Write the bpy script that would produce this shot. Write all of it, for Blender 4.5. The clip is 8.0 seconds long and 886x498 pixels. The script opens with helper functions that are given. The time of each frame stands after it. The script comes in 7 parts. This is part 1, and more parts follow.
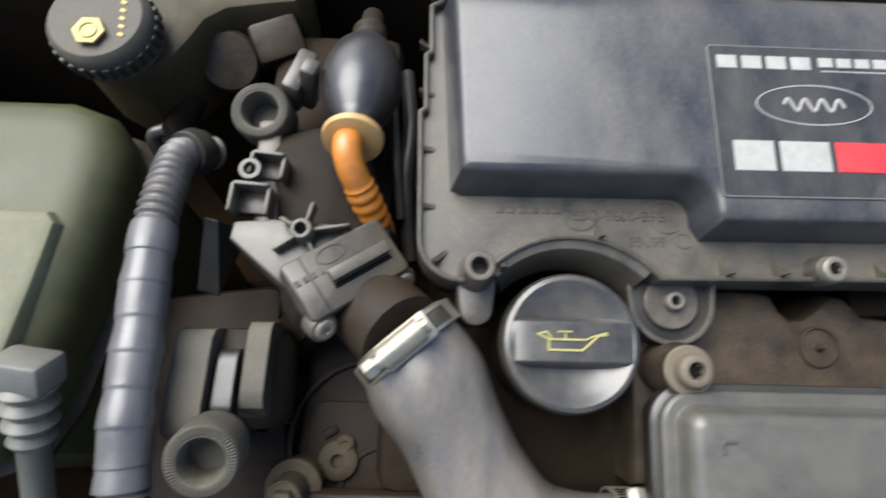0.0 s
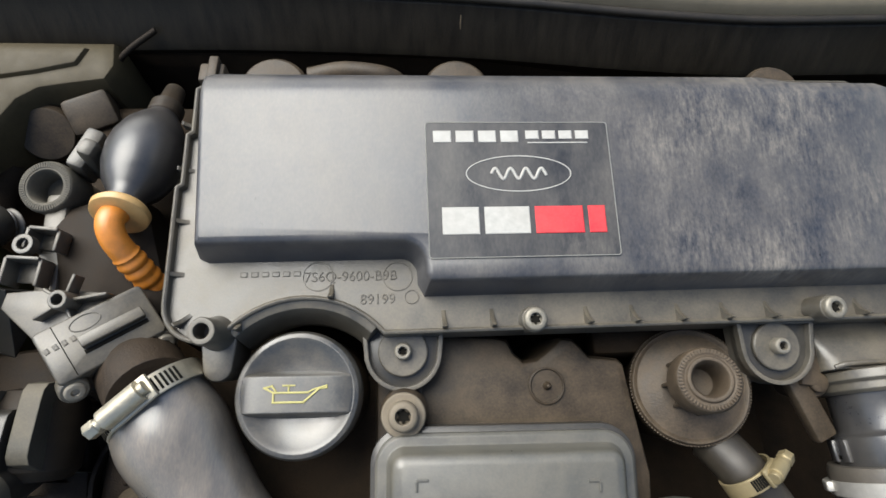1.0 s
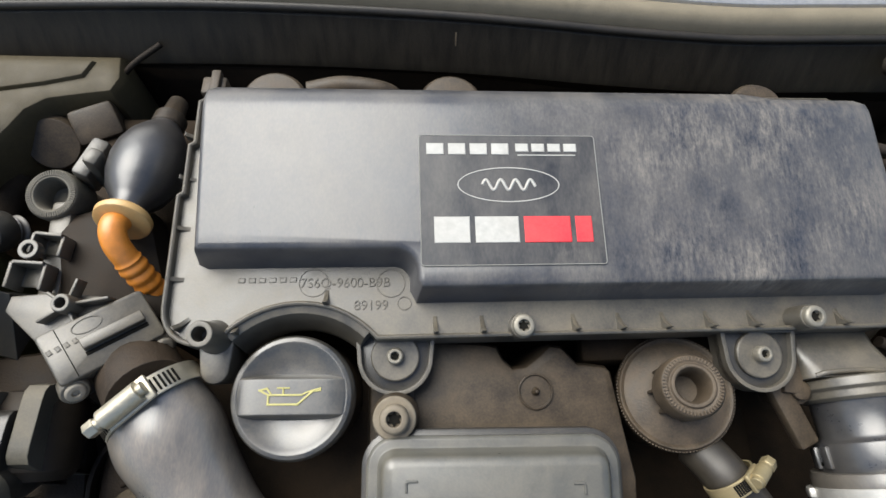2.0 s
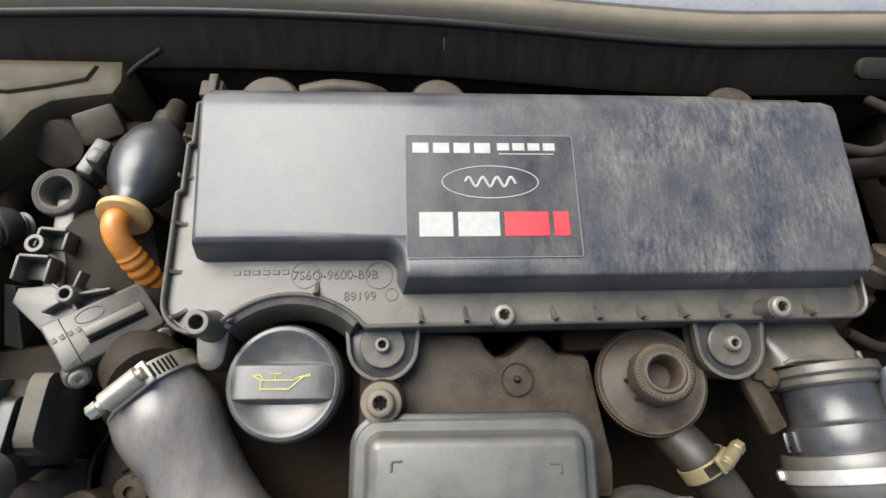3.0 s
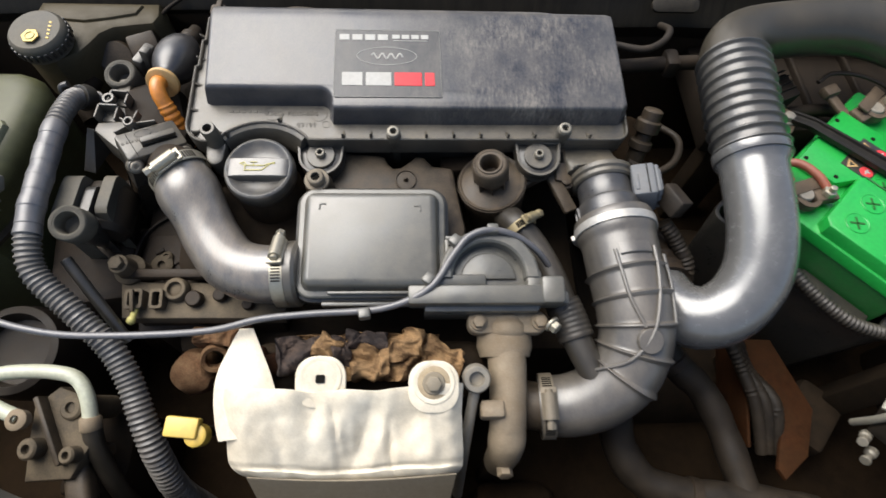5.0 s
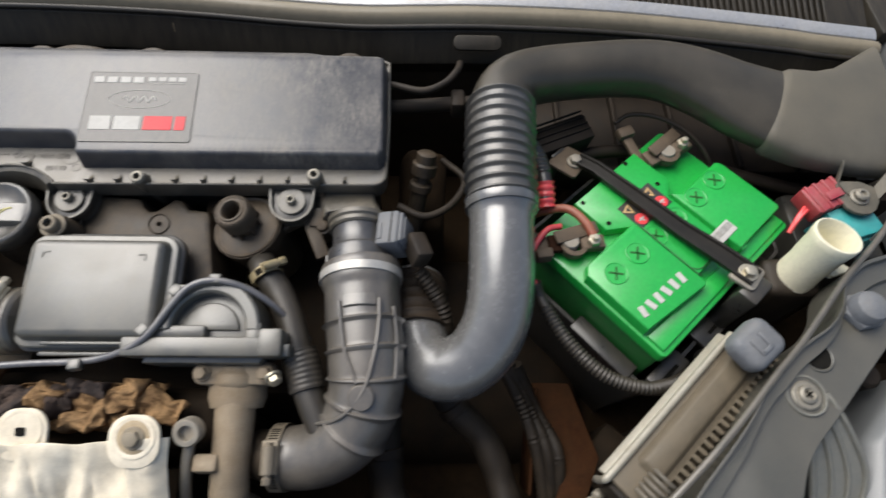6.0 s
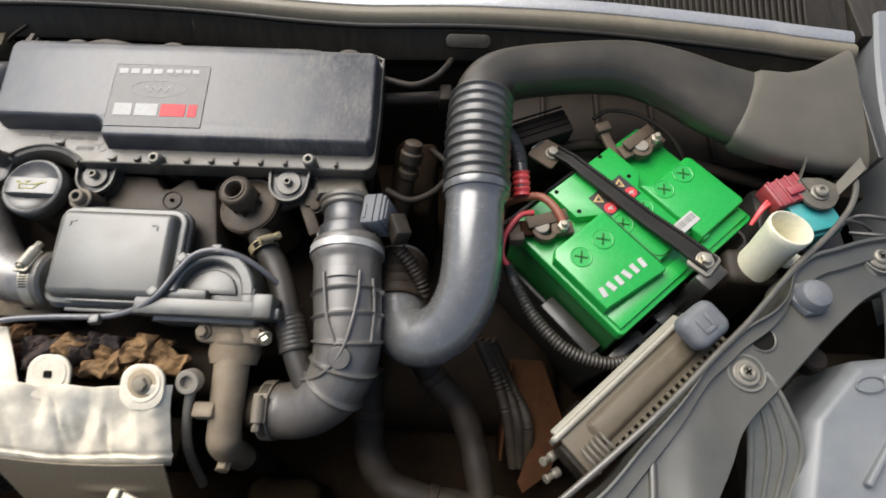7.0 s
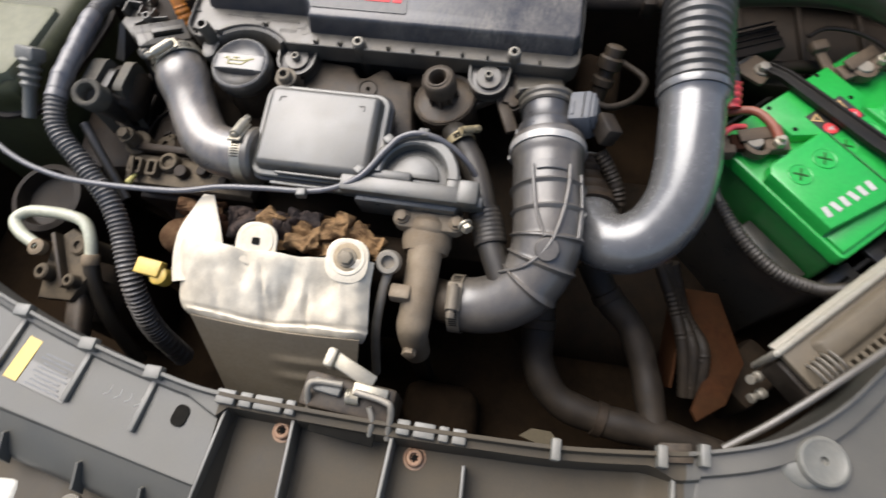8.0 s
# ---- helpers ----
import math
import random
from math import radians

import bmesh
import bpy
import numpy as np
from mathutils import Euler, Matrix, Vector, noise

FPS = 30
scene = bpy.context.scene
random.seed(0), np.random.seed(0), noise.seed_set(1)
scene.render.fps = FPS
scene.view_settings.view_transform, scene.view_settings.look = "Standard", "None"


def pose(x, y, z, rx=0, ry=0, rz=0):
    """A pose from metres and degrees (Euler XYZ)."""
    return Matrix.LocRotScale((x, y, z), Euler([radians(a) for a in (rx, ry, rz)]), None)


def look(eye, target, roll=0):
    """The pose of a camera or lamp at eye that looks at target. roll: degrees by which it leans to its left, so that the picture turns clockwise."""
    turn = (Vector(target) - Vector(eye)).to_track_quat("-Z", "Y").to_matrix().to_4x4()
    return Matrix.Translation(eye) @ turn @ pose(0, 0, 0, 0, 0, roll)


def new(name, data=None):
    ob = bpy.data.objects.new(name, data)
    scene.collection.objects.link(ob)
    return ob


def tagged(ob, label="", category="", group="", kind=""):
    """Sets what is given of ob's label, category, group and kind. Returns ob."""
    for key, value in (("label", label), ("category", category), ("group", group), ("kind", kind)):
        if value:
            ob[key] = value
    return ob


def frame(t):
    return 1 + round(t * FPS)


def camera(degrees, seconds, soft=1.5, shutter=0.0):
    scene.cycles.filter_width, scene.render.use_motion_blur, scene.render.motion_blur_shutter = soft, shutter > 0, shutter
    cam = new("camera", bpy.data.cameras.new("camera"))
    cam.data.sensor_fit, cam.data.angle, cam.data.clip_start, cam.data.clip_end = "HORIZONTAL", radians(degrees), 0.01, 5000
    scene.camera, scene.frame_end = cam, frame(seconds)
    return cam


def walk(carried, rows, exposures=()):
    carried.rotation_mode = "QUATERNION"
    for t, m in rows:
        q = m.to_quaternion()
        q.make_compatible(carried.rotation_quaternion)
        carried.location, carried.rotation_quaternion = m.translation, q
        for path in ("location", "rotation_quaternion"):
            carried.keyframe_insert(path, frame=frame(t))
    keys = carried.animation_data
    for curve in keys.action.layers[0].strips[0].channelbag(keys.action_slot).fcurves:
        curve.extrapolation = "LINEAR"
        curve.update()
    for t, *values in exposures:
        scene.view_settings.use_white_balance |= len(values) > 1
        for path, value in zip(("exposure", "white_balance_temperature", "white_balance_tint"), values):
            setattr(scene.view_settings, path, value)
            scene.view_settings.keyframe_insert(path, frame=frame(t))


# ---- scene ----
cam = camera(78.5, 8.0, 1.5, 0.3)
PATH = [
    (0, (0.022, 0.022, 1.21), (0.075, 0.739, -0.657), 5.6),
    (0.5, (0.111, 0.039, 1.233), (0.184, 0.786, -0.62), 6.0),
    (1, (0.157, 0.033, 1.255), (0.255, 0.802, -0.589), 6.4),
    (1.5, (0.161, 0.028, 1.262), (0.259, 0.829, -0.568), 6.6),
    (3, (0.17, 0.013, 1.277), (0.267, 0.841, -0.541), 6.3),
    (3.5, (0.19, -0.023, 1.309), (0.291, 0.847, -0.489), 6.0),
    (4, (0.209, -0.081, 1.334), (0.294, 0.794, -0.462), 4.6),
    (4.2, (0.208, -0.107, 1.343), (0.3, 0.751, -0.462), 4.9),
    (5.3, (0.302, -0.263, 1.405), (0.373, 0.689, -0.352), 3.7),
    (5.5, (0.351, -0.257, 1.41), (0.422, 0.705, -0.342), 2.9),
    (6, (0.514, -0.203, 1.414), (0.567, 0.728, -0.355), 3.5),
    (6.5, (0.609, -0.183, 1.427), (0.604, 0.73, -0.352), 1.2),
    (7, (0.567, -0.241, 1.456), (0.519, 0.671, -0.323), -0.3),
    (7.5, (0.494, -0.304, 1.459), (0.469, 0.586, -0.332), 1.0),
    (7.8, (0.437, -0.325, 1.428), (0.323, 0.508, -0.387), -2.4),
    (8, (0.416, -0.328, 1.407), (0.191, 0.495, -0.402), -6.2),
]
walk(cam, [(t, look(eye, target, roll)) for t, eye, target, roll in PATH], [(0, 0.14, 6200, 9), (0.5, 0.20, 6400, 8), (1, 0.19, 6450, 7), (3, 0.26, 6400, 8), (4, 0.23, 6450, 9), (5.5, -0.06, 6500, 10), (6, -0.15, 6500, 10), (6.5, -0.14, 6500, 10), (7, -0.04, 6500, 10), (7.5, 0.06, 6500, 11), (8, 0.05, 6450, 13)])

# ---- world and light ----
world = bpy.data.worlds.new("world")
scene.world = world
world.use_nodes = True
wn = world.node_tree.nodes
sky = wn.new("ShaderNodeTexSky")
sky.sky_type, sky.sun_disc = "NISHITA", False
sky.sun_elevation, sky.sun_rotation = radians(56), radians(309)
sky.air_density, sky.dust_density, sky.ozone_density = 1.0, 3.0, 1.0
world.node_tree.links.new(sky.outputs[0], wn["Background"].inputs[0])
wn["Background"].inputs[1].default_value = 0.15
sun = new("sun", bpy.data.lights.new("sun", "SUN"))
sun.data.energy, sun.data.angle, sun.data.color = 4.5, radians(56), (1.0, 0.98, 0.93)
sun.matrix_world = look((-1.05, 1.0, 3.35), (0.2, 0.0, 0.9))

# ---- materials ----


def material(name, base, rough=0.5, metal=0.0, dust=0.3, dust_col=(0.30, 0.25, 0.20), spots=45.0, grain=700.0, bump=0.15,
             vary=0.12, gloss=1.0, up=0.5, trans=0.0, coat=0.0, stretch=(1, 1, 1), streaks=None, warm=True, edge=0.0012):
    """A worn surface: its colour in two scales of variation, a film of dust that lies thicker on what faces up, and fine relief."""
    if warm:
        base, dust_col = [(c[0] * 1.0, c[1], c[2] * 0.91) for c in (base, dust_col)]
    m = bpy.data.materials.new(name)
    m.use_nodes = True
    nt = m.node_tree
    n, ln = nt.nodes, nt.links.new
    bsdf = n["Principled BSDF"]
    tc = n.new("ShaderNodeTexCoord")
    mp = n.new("ShaderNodeMapping")
    mp.inputs["Scale"].default_value = stretch
    ln(tc.outputs["Object"], mp.inputs[0])

    def noise_tex(scale, detail, rough_=0.6):
        t = n.new("ShaderNodeTexNoise")
        t.inputs["Scale"].default_value, t.inputs["Detail"].default_value, t.inputs["Roughness"].default_value = scale, detail, rough_
        ln(mp.outputs[0], t.inputs["Vector"])
        return t.outputs["Fac"]

    def ramp(src, lo, hi, a=0.0, b=1.0):
        r = n.new("ShaderNodeMapRange")
        for k, v in zip(range(1, 5), (lo, hi, a, b)):
            r.inputs[k].default_value = v
        ln(src, r.inputs[0])
        return r.outputs[0]

    def calc(op, a, b):
        c = n.new("ShaderNodeMath")
        c.operation = op
        for k, v in enumerate((a, b)):
            if isinstance(v, (int, float)):
                c.inputs[k].default_value = v
            else:
                ln(v, c.inputs[k])
        return c.outputs[0]

    def mix(fac, a, b):
        x = n.new("ShaderNodeMix")
        x.data_type = "RGBA"
        for k, v in ((0, fac), (6, a), (7, b)):
            if isinstance(v, tuple):
                x.inputs[k].default_value = (*v, 1)
            else:
                ln(v, x.inputs[k])
        return x.outputs[2]

    big, mid, fine = noise_tex(spots, 4), noise_tex(spots * 5, 3), noise_tex(grain, 2)
    info = n.new("ShaderNodeObjectInfo")
    dark, light = tuple(c * (1 - vary) for c in base), tuple(min(1, c * (1 + vary)) for c in base)
    tone = mix(ramp(mid, 0.3, 0.7), dark, light)
    tone = mix(calc("MULTIPLY", info.outputs["Random"], 0.25), tone, light)
    sep = n.new("ShaderNodeSeparateXYZ")
    ln(tc.outputs["Normal"], sep.inputs[0])
    facing = ramp(sep.outputs[2], -0.2, 1.0, 1.0 - up, 1.0)
    cloud = calc("ADD", ramp(big, 0.3, 0.75, 0.0, 0.9), ramp(fine, 0.35, 0.75, 0.0, 0.35))
    film = calc("MULTIPLY", calc("MULTIPLY", cloud, facing), dust * 1.5)
    if streaks:
        # run-down dust, thicker from one side of the thing to the other
        axis = n.new("ShaderNodeSeparateXYZ")
        ln(tc.outputs["Object"], axis.inputs[0])
        lanes = n.new("ShaderNodeMapping")
        lanes.inputs["Scale"].default_value = (1.0, 0.28, 0.28)
        ln(tc.outputs["Object"], lanes.inputs[0])
        runs = n.new("ShaderNodeTexNoise")
        runs.inputs["Scale"].default_value, runs.inputs["Detail"].default_value, runs.inputs["Roughness"].default_value = 360.0, 9.0, 0.75
        ln(lanes.outputs[0], runs.inputs["Vector"])
        patch = n.new("ShaderNodeTexNoise")
        patch.inputs["Scale"].default_value, patch.inputs["Detail"].default_value, patch.inputs["Roughness"].default_value = 17.0, 5.0, 0.6
        ln(tc.outputs["Object"], patch.inputs["Vector"])
        side = ramp(axis.outputs[0], streaks[0], streaks[1], 0.0, streaks[2])
        cake = calc("MULTIPLY", ramp(runs.outputs["Fac"], 0.40, 0.72), ramp(patch.outputs["Fac"], 0.40, 0.66, 0.08, 1.0))
        film = calc("ADD", film, calc("MULTIPLY", cake, side))
    clamp_ = n.new("ShaderNodeClamp")
    ln(film, clamp_.inputs[0])
    ln(mix(clamp_.outputs[0], tone, dust_col), bsdf.inputs["Base Color"])
    ln(calc("ADD", ramp(mid, 0.3, 0.7, rough - 0.03, rough + 0.03), calc("MULTIPLY", clamp_.outputs[0], 0.6 * (1 - rough))), bsdf.inputs["Roughness"])
    if metal:
        ln(calc("MULTIPLY", calc("SUBTRACT", 1.0, clamp_.outputs[0]), metal), bsdf.inputs["Metallic"])
    bsdf.inputs["Specular IOR Level"].default_value = gloss
    if trans:
        bsdf.inputs["Transmission Weight"].default_value = trans
    if coat:
        bsdf.inputs["Coat Weight"].default_value, bsdf.inputs["Coat Roughness"].default_value = coat, 0.24
    bp = n.new("ShaderNodeBump")
    bp.inputs["Strength"].default_value, bp.inputs["Distance"].default_value = bump, 0.0006
    ln(calc("ADD", fine, calc("MULTIPLY", mid, 0.2)), bp.inputs["Height"])
    if edge:
        bv = n.new("ShaderNodeBevel")
        bv.samples = 4
        bv.inputs["Radius"].default_value = edge
        ln(bv.outputs[0], bp.inputs["Normal"])
    ln(bp.outputs[0], bsdf.inputs["Normal"])
    return m


# black lid under real dust; the blue in its base stands in for reflected sky
LID = material("sky_tinted_lid_plastic", (0.024, 0.028, 0.039), 0.29, dust=0.22, dust_col=(0.30, 0.268, 0.222), spots=34, bump=0.03, stretch=(1, 0.5, 1), streaks=(0.20, 0.34, 0.80), coat=0.05, gloss=0.68, warm=False)
BLACK = material("dusty_black_plastic", (0.024, 0.024, 0.025), 0.28, dust=0.14, dust_col=(0.18, 0.145, 0.11), bump=0.05, gloss=0.7)
GREY_P = material("dusty_grey_plastic", (0.05, 0.047, 0.044), 0.28, dust=0.36, dust_col=(0.222, 0.186, 0.142), bump=0.08, gloss=0.8)
METER = material("blue_black_plastic", (0.030, 0.031, 0.034), 0.27, dust=0.2, dust_col=(0.17, 0.145, 0.11), spots=60, bump=0.05, warm=False)
BOX_P = material("matt_grey_plastic", (0.069, 0.069, 0.067), 0.27, dust=0.28, dust_col=(0.21, 0.182, 0.145), bump=0.06)
DUCT = material("satin_black_duct", (0.098, 0.097, 0.094), 0.22, dust=0.1, dust_col=(0.3, 0.28, 0.25), spots=22, bump=0.03, coat=0.9, warm=False)
BELLOWS = material("ringed_duct_plastic", (0.060, 0.058, 0.054), 0.28, dust=0.16, dust_col=(0.22, 0.195, 0.16), spots=22, bump=0.03, coat=0.35, gloss=0.7, warm=False)
DUCT_B = material("dusty_black_duct", (0.034, 0.030, 0.025), 0.3, dust=0.3, dust_col=(0.105, 0.086, 0.066), spots=14, bump=0.03, gloss=0.5)
SCOOP = material("dusty_scoop_plastic", (0.082, 0.075, 0.066), 0.45, dust=0.4, dust_col=(0.155, 0.135, 0.108), spots=10, bump=0.03, gloss=0.4)
RUBBER_D = material("dark_dusty_rubber", (0.024, 0.021, 0.018), 0.4, dust=0.25, dust_col=(0.085, 0.066, 0.05), bump=0.05, gloss=0.6)
BRASS = material("yellowed_steel", (0.36, 0.29, 0.17), 0.4, metal=0.6, dust=0.55, dust_col=(0.20, 0.165, 0.11))
RUBBER = material("dusty_rubber", (0.068, 0.063, 0.057), 0.27, dust=0.2, dust_col=(0.27, 0.22, 0.17), bump=0.05, spots=30)
BULB_R = material("black_bulb_rubber", (0.017, 0.018, 0.021), 0.33, dust=0.12, bump=0.03, warm=False)
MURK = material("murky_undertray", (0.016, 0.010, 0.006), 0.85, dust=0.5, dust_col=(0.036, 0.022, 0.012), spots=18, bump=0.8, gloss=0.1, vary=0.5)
FILT = material("brown_dusted_filter_plastic", (0.034, 0.026, 0.020), 0.40, dust=0.48, dust_col=(0.150, 0.110, 0.077), spots=60, bump=0.3, gloss=0.4, vary=0.2)
GRIME_L = material("brown_grease_plastic", (0.018, 0.013, 0.010), 0.5, dust=0.45, dust_col=(0.066, 0.045, 0.030), spots=50, bump=0.5, gloss=0.3, vary=0.3)
TAPE_B = material("brown_grey_wrap_tape", (0.080, 0.078, 0.075), 0.34, dust=0.45, dust_col=(0.16, 0.134, 0.104), spots=70, warm=False)
RUSTY = material("flaking_rust", (0.10, 0.048, 0.027), 0.85, dust=0.6, dust_col=(0.24, 0.15, 0.09), spots=80, bump=1.0, vary=0.5, gloss=0.1)
SHIELD_T = material("tan_stained_shield", (0.46, 0.37, 0.27), 0.45, metal=0.1, dust=0.5, dust_col=(0.30, 0.22, 0.14), spots=40, bump=0.2, gloss=0.3)
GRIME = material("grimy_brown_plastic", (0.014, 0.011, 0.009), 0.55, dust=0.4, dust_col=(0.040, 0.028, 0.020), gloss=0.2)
BROWN = material("brown_dusted_plastic", (0.02, 0.016, 0.013), 0.4, dust=0.36, dust_col=(0.155, 0.113, 0.078), gloss=0.35)
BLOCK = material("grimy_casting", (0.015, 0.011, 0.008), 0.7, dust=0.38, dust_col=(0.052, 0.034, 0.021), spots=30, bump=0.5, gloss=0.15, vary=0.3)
ALLOY = material("dusty_cast_aluminium", (0.29, 0.235, 0.18), 0.5, metal=0.3, dust=0.72, dust_col=(0.22, 0.162, 0.11), spots=40, bump=0.6, gloss=0.5)
SCREW = material("dull_zinc_screw", (0.26, 0.24, 0.215), 0.42, metal=0.6, dust=0.5, dust_col=(0.17, 0.145, 0.115))
STEEL = material("zinc_steel", (0.48, 0.44, 0.38), 0.35, metal=0.9, dust=0.35, dust_col=(0.33, 0.28, 0.22))
DARK_STEEL = material("dull_steel", (0.30, 0.28, 0.26), 0.5, metal=0.8, dust=0.55)
CAP_P = material("satin_cap_plastic", (0.026, 0.027, 0.029), 0.3, dust=0.26, dust_col=(0.20, 0.165, 0.125), spots=70, bump=0.06, coat=0.5)
ELBOW = material("streaked_worn_rubber", (0.085, 0.083, 0.080), 0.25, dust=0.45, dust_col=(0.34, 0.275, 0.205), spots=44, bump=0.05, stretch=(1.5, 0.3, 1), coat=1.0, warm=False)
HOSE = material("dusty_worn_rubber", (0.058, 0.054, 0.048), 0.30, dust=0.38, dust_col=(0.215, 0.18, 0.138), spots=30, bump=0.05, stretch=(1, 0.4, 1), coat=0.35, warm=False)
DIRT = material("dirt_caked_metal", (0.06, 0.047, 0.035), 0.6, dust=0.6, dust_col=(0.175, 0.136, 0.096), bump=0.4, gloss=0.3)
# battery green darkened to paint the shade inside the plug slots
GREEN_SLOT = material("green_slot_shade", (0.004, 0.11, 0.018), 0.6, dust=0.1, gloss=0.2)
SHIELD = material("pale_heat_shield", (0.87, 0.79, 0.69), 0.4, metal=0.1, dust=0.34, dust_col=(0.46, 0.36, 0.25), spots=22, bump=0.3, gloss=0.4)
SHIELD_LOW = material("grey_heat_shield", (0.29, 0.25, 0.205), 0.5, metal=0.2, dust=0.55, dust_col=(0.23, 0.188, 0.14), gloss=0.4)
WOOL = material("brown_insulation", (0.06, 0.034, 0.021), 0.9, dust=0.62, dust_col=(0.40, 0.25, 0.135), spots=55, bump=0.8, vary=0.5, gloss=0.05)
CHAR = material("charred_insulation", (0.028, 0.026, 0.029), 0.9, dust=0.35, dust_col=(0.15, 0.10, 0.08), spots=60, bump=0.8, gloss=0.1)
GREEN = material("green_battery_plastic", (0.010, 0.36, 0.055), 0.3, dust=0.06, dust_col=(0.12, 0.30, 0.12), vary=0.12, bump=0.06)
# the battery green darkened: shade of its sides and seams put into the colour
GREEN_SHADE = material("shaded_green_plastic", (0.006, 0.13, 0.022), 0.45, dust=0.35, dust_col=(0.06, 0.12, 0.05), vary=0.2)
ORANGE = material("orange_plastic", (0.66, 0.22, 0.02), 0.4, dust=0.15, dust_col=(0.45, 0.24, 0.08))
CREAM_O = material("pale_orange_plastic", (0.58, 0.35, 0.13), 0.45, dust=0.3, dust_col=(0.42, 0.31, 0.18))
YELLOW = material("yellow_plastic", (0.78, 0.52, 0.08), 0.45, dust=0.25, dust_col=(0.6, 0.45, 0.2))
PAINT_Y = material("yellow_print", (0.50, 0.45, 0.14), 0.6, dust=0.2)
WHITE = material("white_print", (0.47, 0.46, 0.425), 0.5, dust=0.12, bump=0.02, gloss=0.4, vary=0.1, warm=False)
RED = material("red_print", (0.72, 0.03, 0.05), 0.5, dust=0.12, bump=0.02, gloss=0.4, vary=0.1)
PLATE = material("dark_sticker", (0.022, 0.024, 0.029), 0.30, gloss=0.6, dust=0.16, dust_col=(0.28, 0.25, 0.21), spots=60, stretch=(1, 0.4, 1), bump=0.04, streaks=(0.16, 0.28, 0.5), warm=False)
PLATE_EDGE = material("grey_sticker_line", (0.25, 0.25, 0.25), 0.5, dust=0.2)
NECK = material("cream_plastic", (0.76, 0.72, 0.60), 0.45, dust=0.12, dust_col=(0.5, 0.42, 0.30), gloss=0.5, vary=0.08)
TEAL = material("teal_plastic", (0.005, 0.30, 0.33), 0.4, dust=0.15)
RED_P = material("dark_red_plastic", (0.30, 0.012, 0.03), 0.45, dust=0.2)
RED_W = material("red_wire", (0.75, 0.05, 0.06), 0.4, dust=0.1)
TANK = material("aged_tank_plastic", (0.066, 0.068, 0.030), 0.42, dust=0.35, dust_col=(0.105, 0.100, 0.056), spots=14, vary=0.25, bump=0.06, gloss=0.5)
TANK_L = material("pale_tank_plastic", (0.20, 0.20, 0.135), 0.4, dust=0.4, dust_col=(0.15, 0.145, 0.095), spots=14, vary=0.2, bump=0.06, gloss=0.4)
TANK_B = material("beige_tank_plastic", (0.070, 0.055, 0.031), 0.45, dust=0.4, dust_col=(0.055, 0.044, 0.028), gloss=0.3)
PANEL_B = material("brown_dusted_panel", (0.055, 0.046, 0.036), 0.5, dust=0.5, dust_col=(0.10, 0.079, 0.055), spots=14, bump=0.1, gloss=0.3)
PANEL = material("grey_panel_paint", (0.060, 0.060, 0.056), 0.28, dust=0.36, dust_col=(0.135, 0.116, 0.09), spots=9, bump=0.02, gloss=0.9, vary=0.06, coat=0.2)
# the carrier's grey paint again, lightened in place of the sky it reflects
PANEL_SKY = material("sky_lightened_panel", (0.088, 0.088, 0.086), 0.36, dust=0.34, dust_col=(0.17, 0.152, 0.125), spots=9, bump=0.02, gloss=0.6, vary=0.06)
WHITE_B = material("white_car_paint", (0.62, 0.61, 0.58), 0.3, dust=0.2, coat=0.4)
CLIP_G = material("worn_grey_clip", (0.14, 0.139, 0.134), 0.42, dust=0.35, dust_col=(0.24, 0.21, 0.17))
CLIP = material("blue_grey_plastic", (0.120, 0.130, 0.145), 0.5, dust=0.35, dust_col=(0.20, 0.185, 0.16), gloss=0.4, warm=False)
LENS = material("hazy_lamp_plastic", (0.145, 0.152, 0.155), 0.34, dust=0.18, dust_col=(0.38, 0.38, 0.37), spots=12, gloss=0.6, vary=0.05, bump=0.03, warm=False)
# rust brown, darkened further to stand in for shade deep in the bay
RUST_SHADE = material("shaded_rust_plate", (0.042, 0.015, 0.006), 0.75, dust=0.5, dust_col=(0.045, 0.023, 0.011), spots=30, bump=0.5, vary=0.35, gloss=0.1)
RUST = material("rusty_steel", (0.026, 0.01, 0.006), 0.8, dust=0.4, dust_col=(0.035, 0.018, 0.01), bump=0.6, vary=0.4, gloss=0.1)
PIPE_G = material("pale_green_pipe", (0.58, 0.60, 0.50), 0.4, dust=0.3, dust_col=(0.45, 0.40, 0.32))
STRAP = material("worn_grey_strap", (0.145, 0.144, 0.138), 0.34, dust=0.3, dust_col=(0.23, 0.21, 0.18), bump=0.05, gloss=0.6)
TAPE = material("grey_wrap_tape", (0.085, 0.085, 0.092), 0.28, dust=0.3, dust_col=(0.22, 0.20, 0.18), warm=False)
COWL = material("cowl_plastic", (0.012, 0.010, 0.008), 0.5, dust=0.24, dust_col=(0.095, 0.077, 0.056), gloss=0.35, stretch=(3.0, 0.6, 0.6))
TAN = material("tan_dusted_edge", (0.17, 0.145, 0.110), 0.34, dust=0.4, dust_col=(0.25, 0.21, 0.155), spots=20, gloss=0.5)
BRIGHT = material("brushed_aluminium_tube", (0.48, 0.465, 0.43), 0.35, metal=0.5, dust=0.3, dust_col=(0.4, 0.36, 0.3), warm=False)
SILVER = material("cowl_edge_metal", (0.42, 0.42, 0.42), 0.26, metal=0.5, dust=0.3, dust_col=(0.30, 0.28, 0.25), warm=False)
BODY = material("silver_blue_car_paint", (0.40, 0.43, 0.47), 0.3, dust=0.2, coat=0.5, warm=False)
BUSH = material("matt_bush_rubber", (0.06, 0.057, 0.05), 0.55, dust=0.4, dust_col=(0.2, 0.17, 0.135), gloss=0.5)
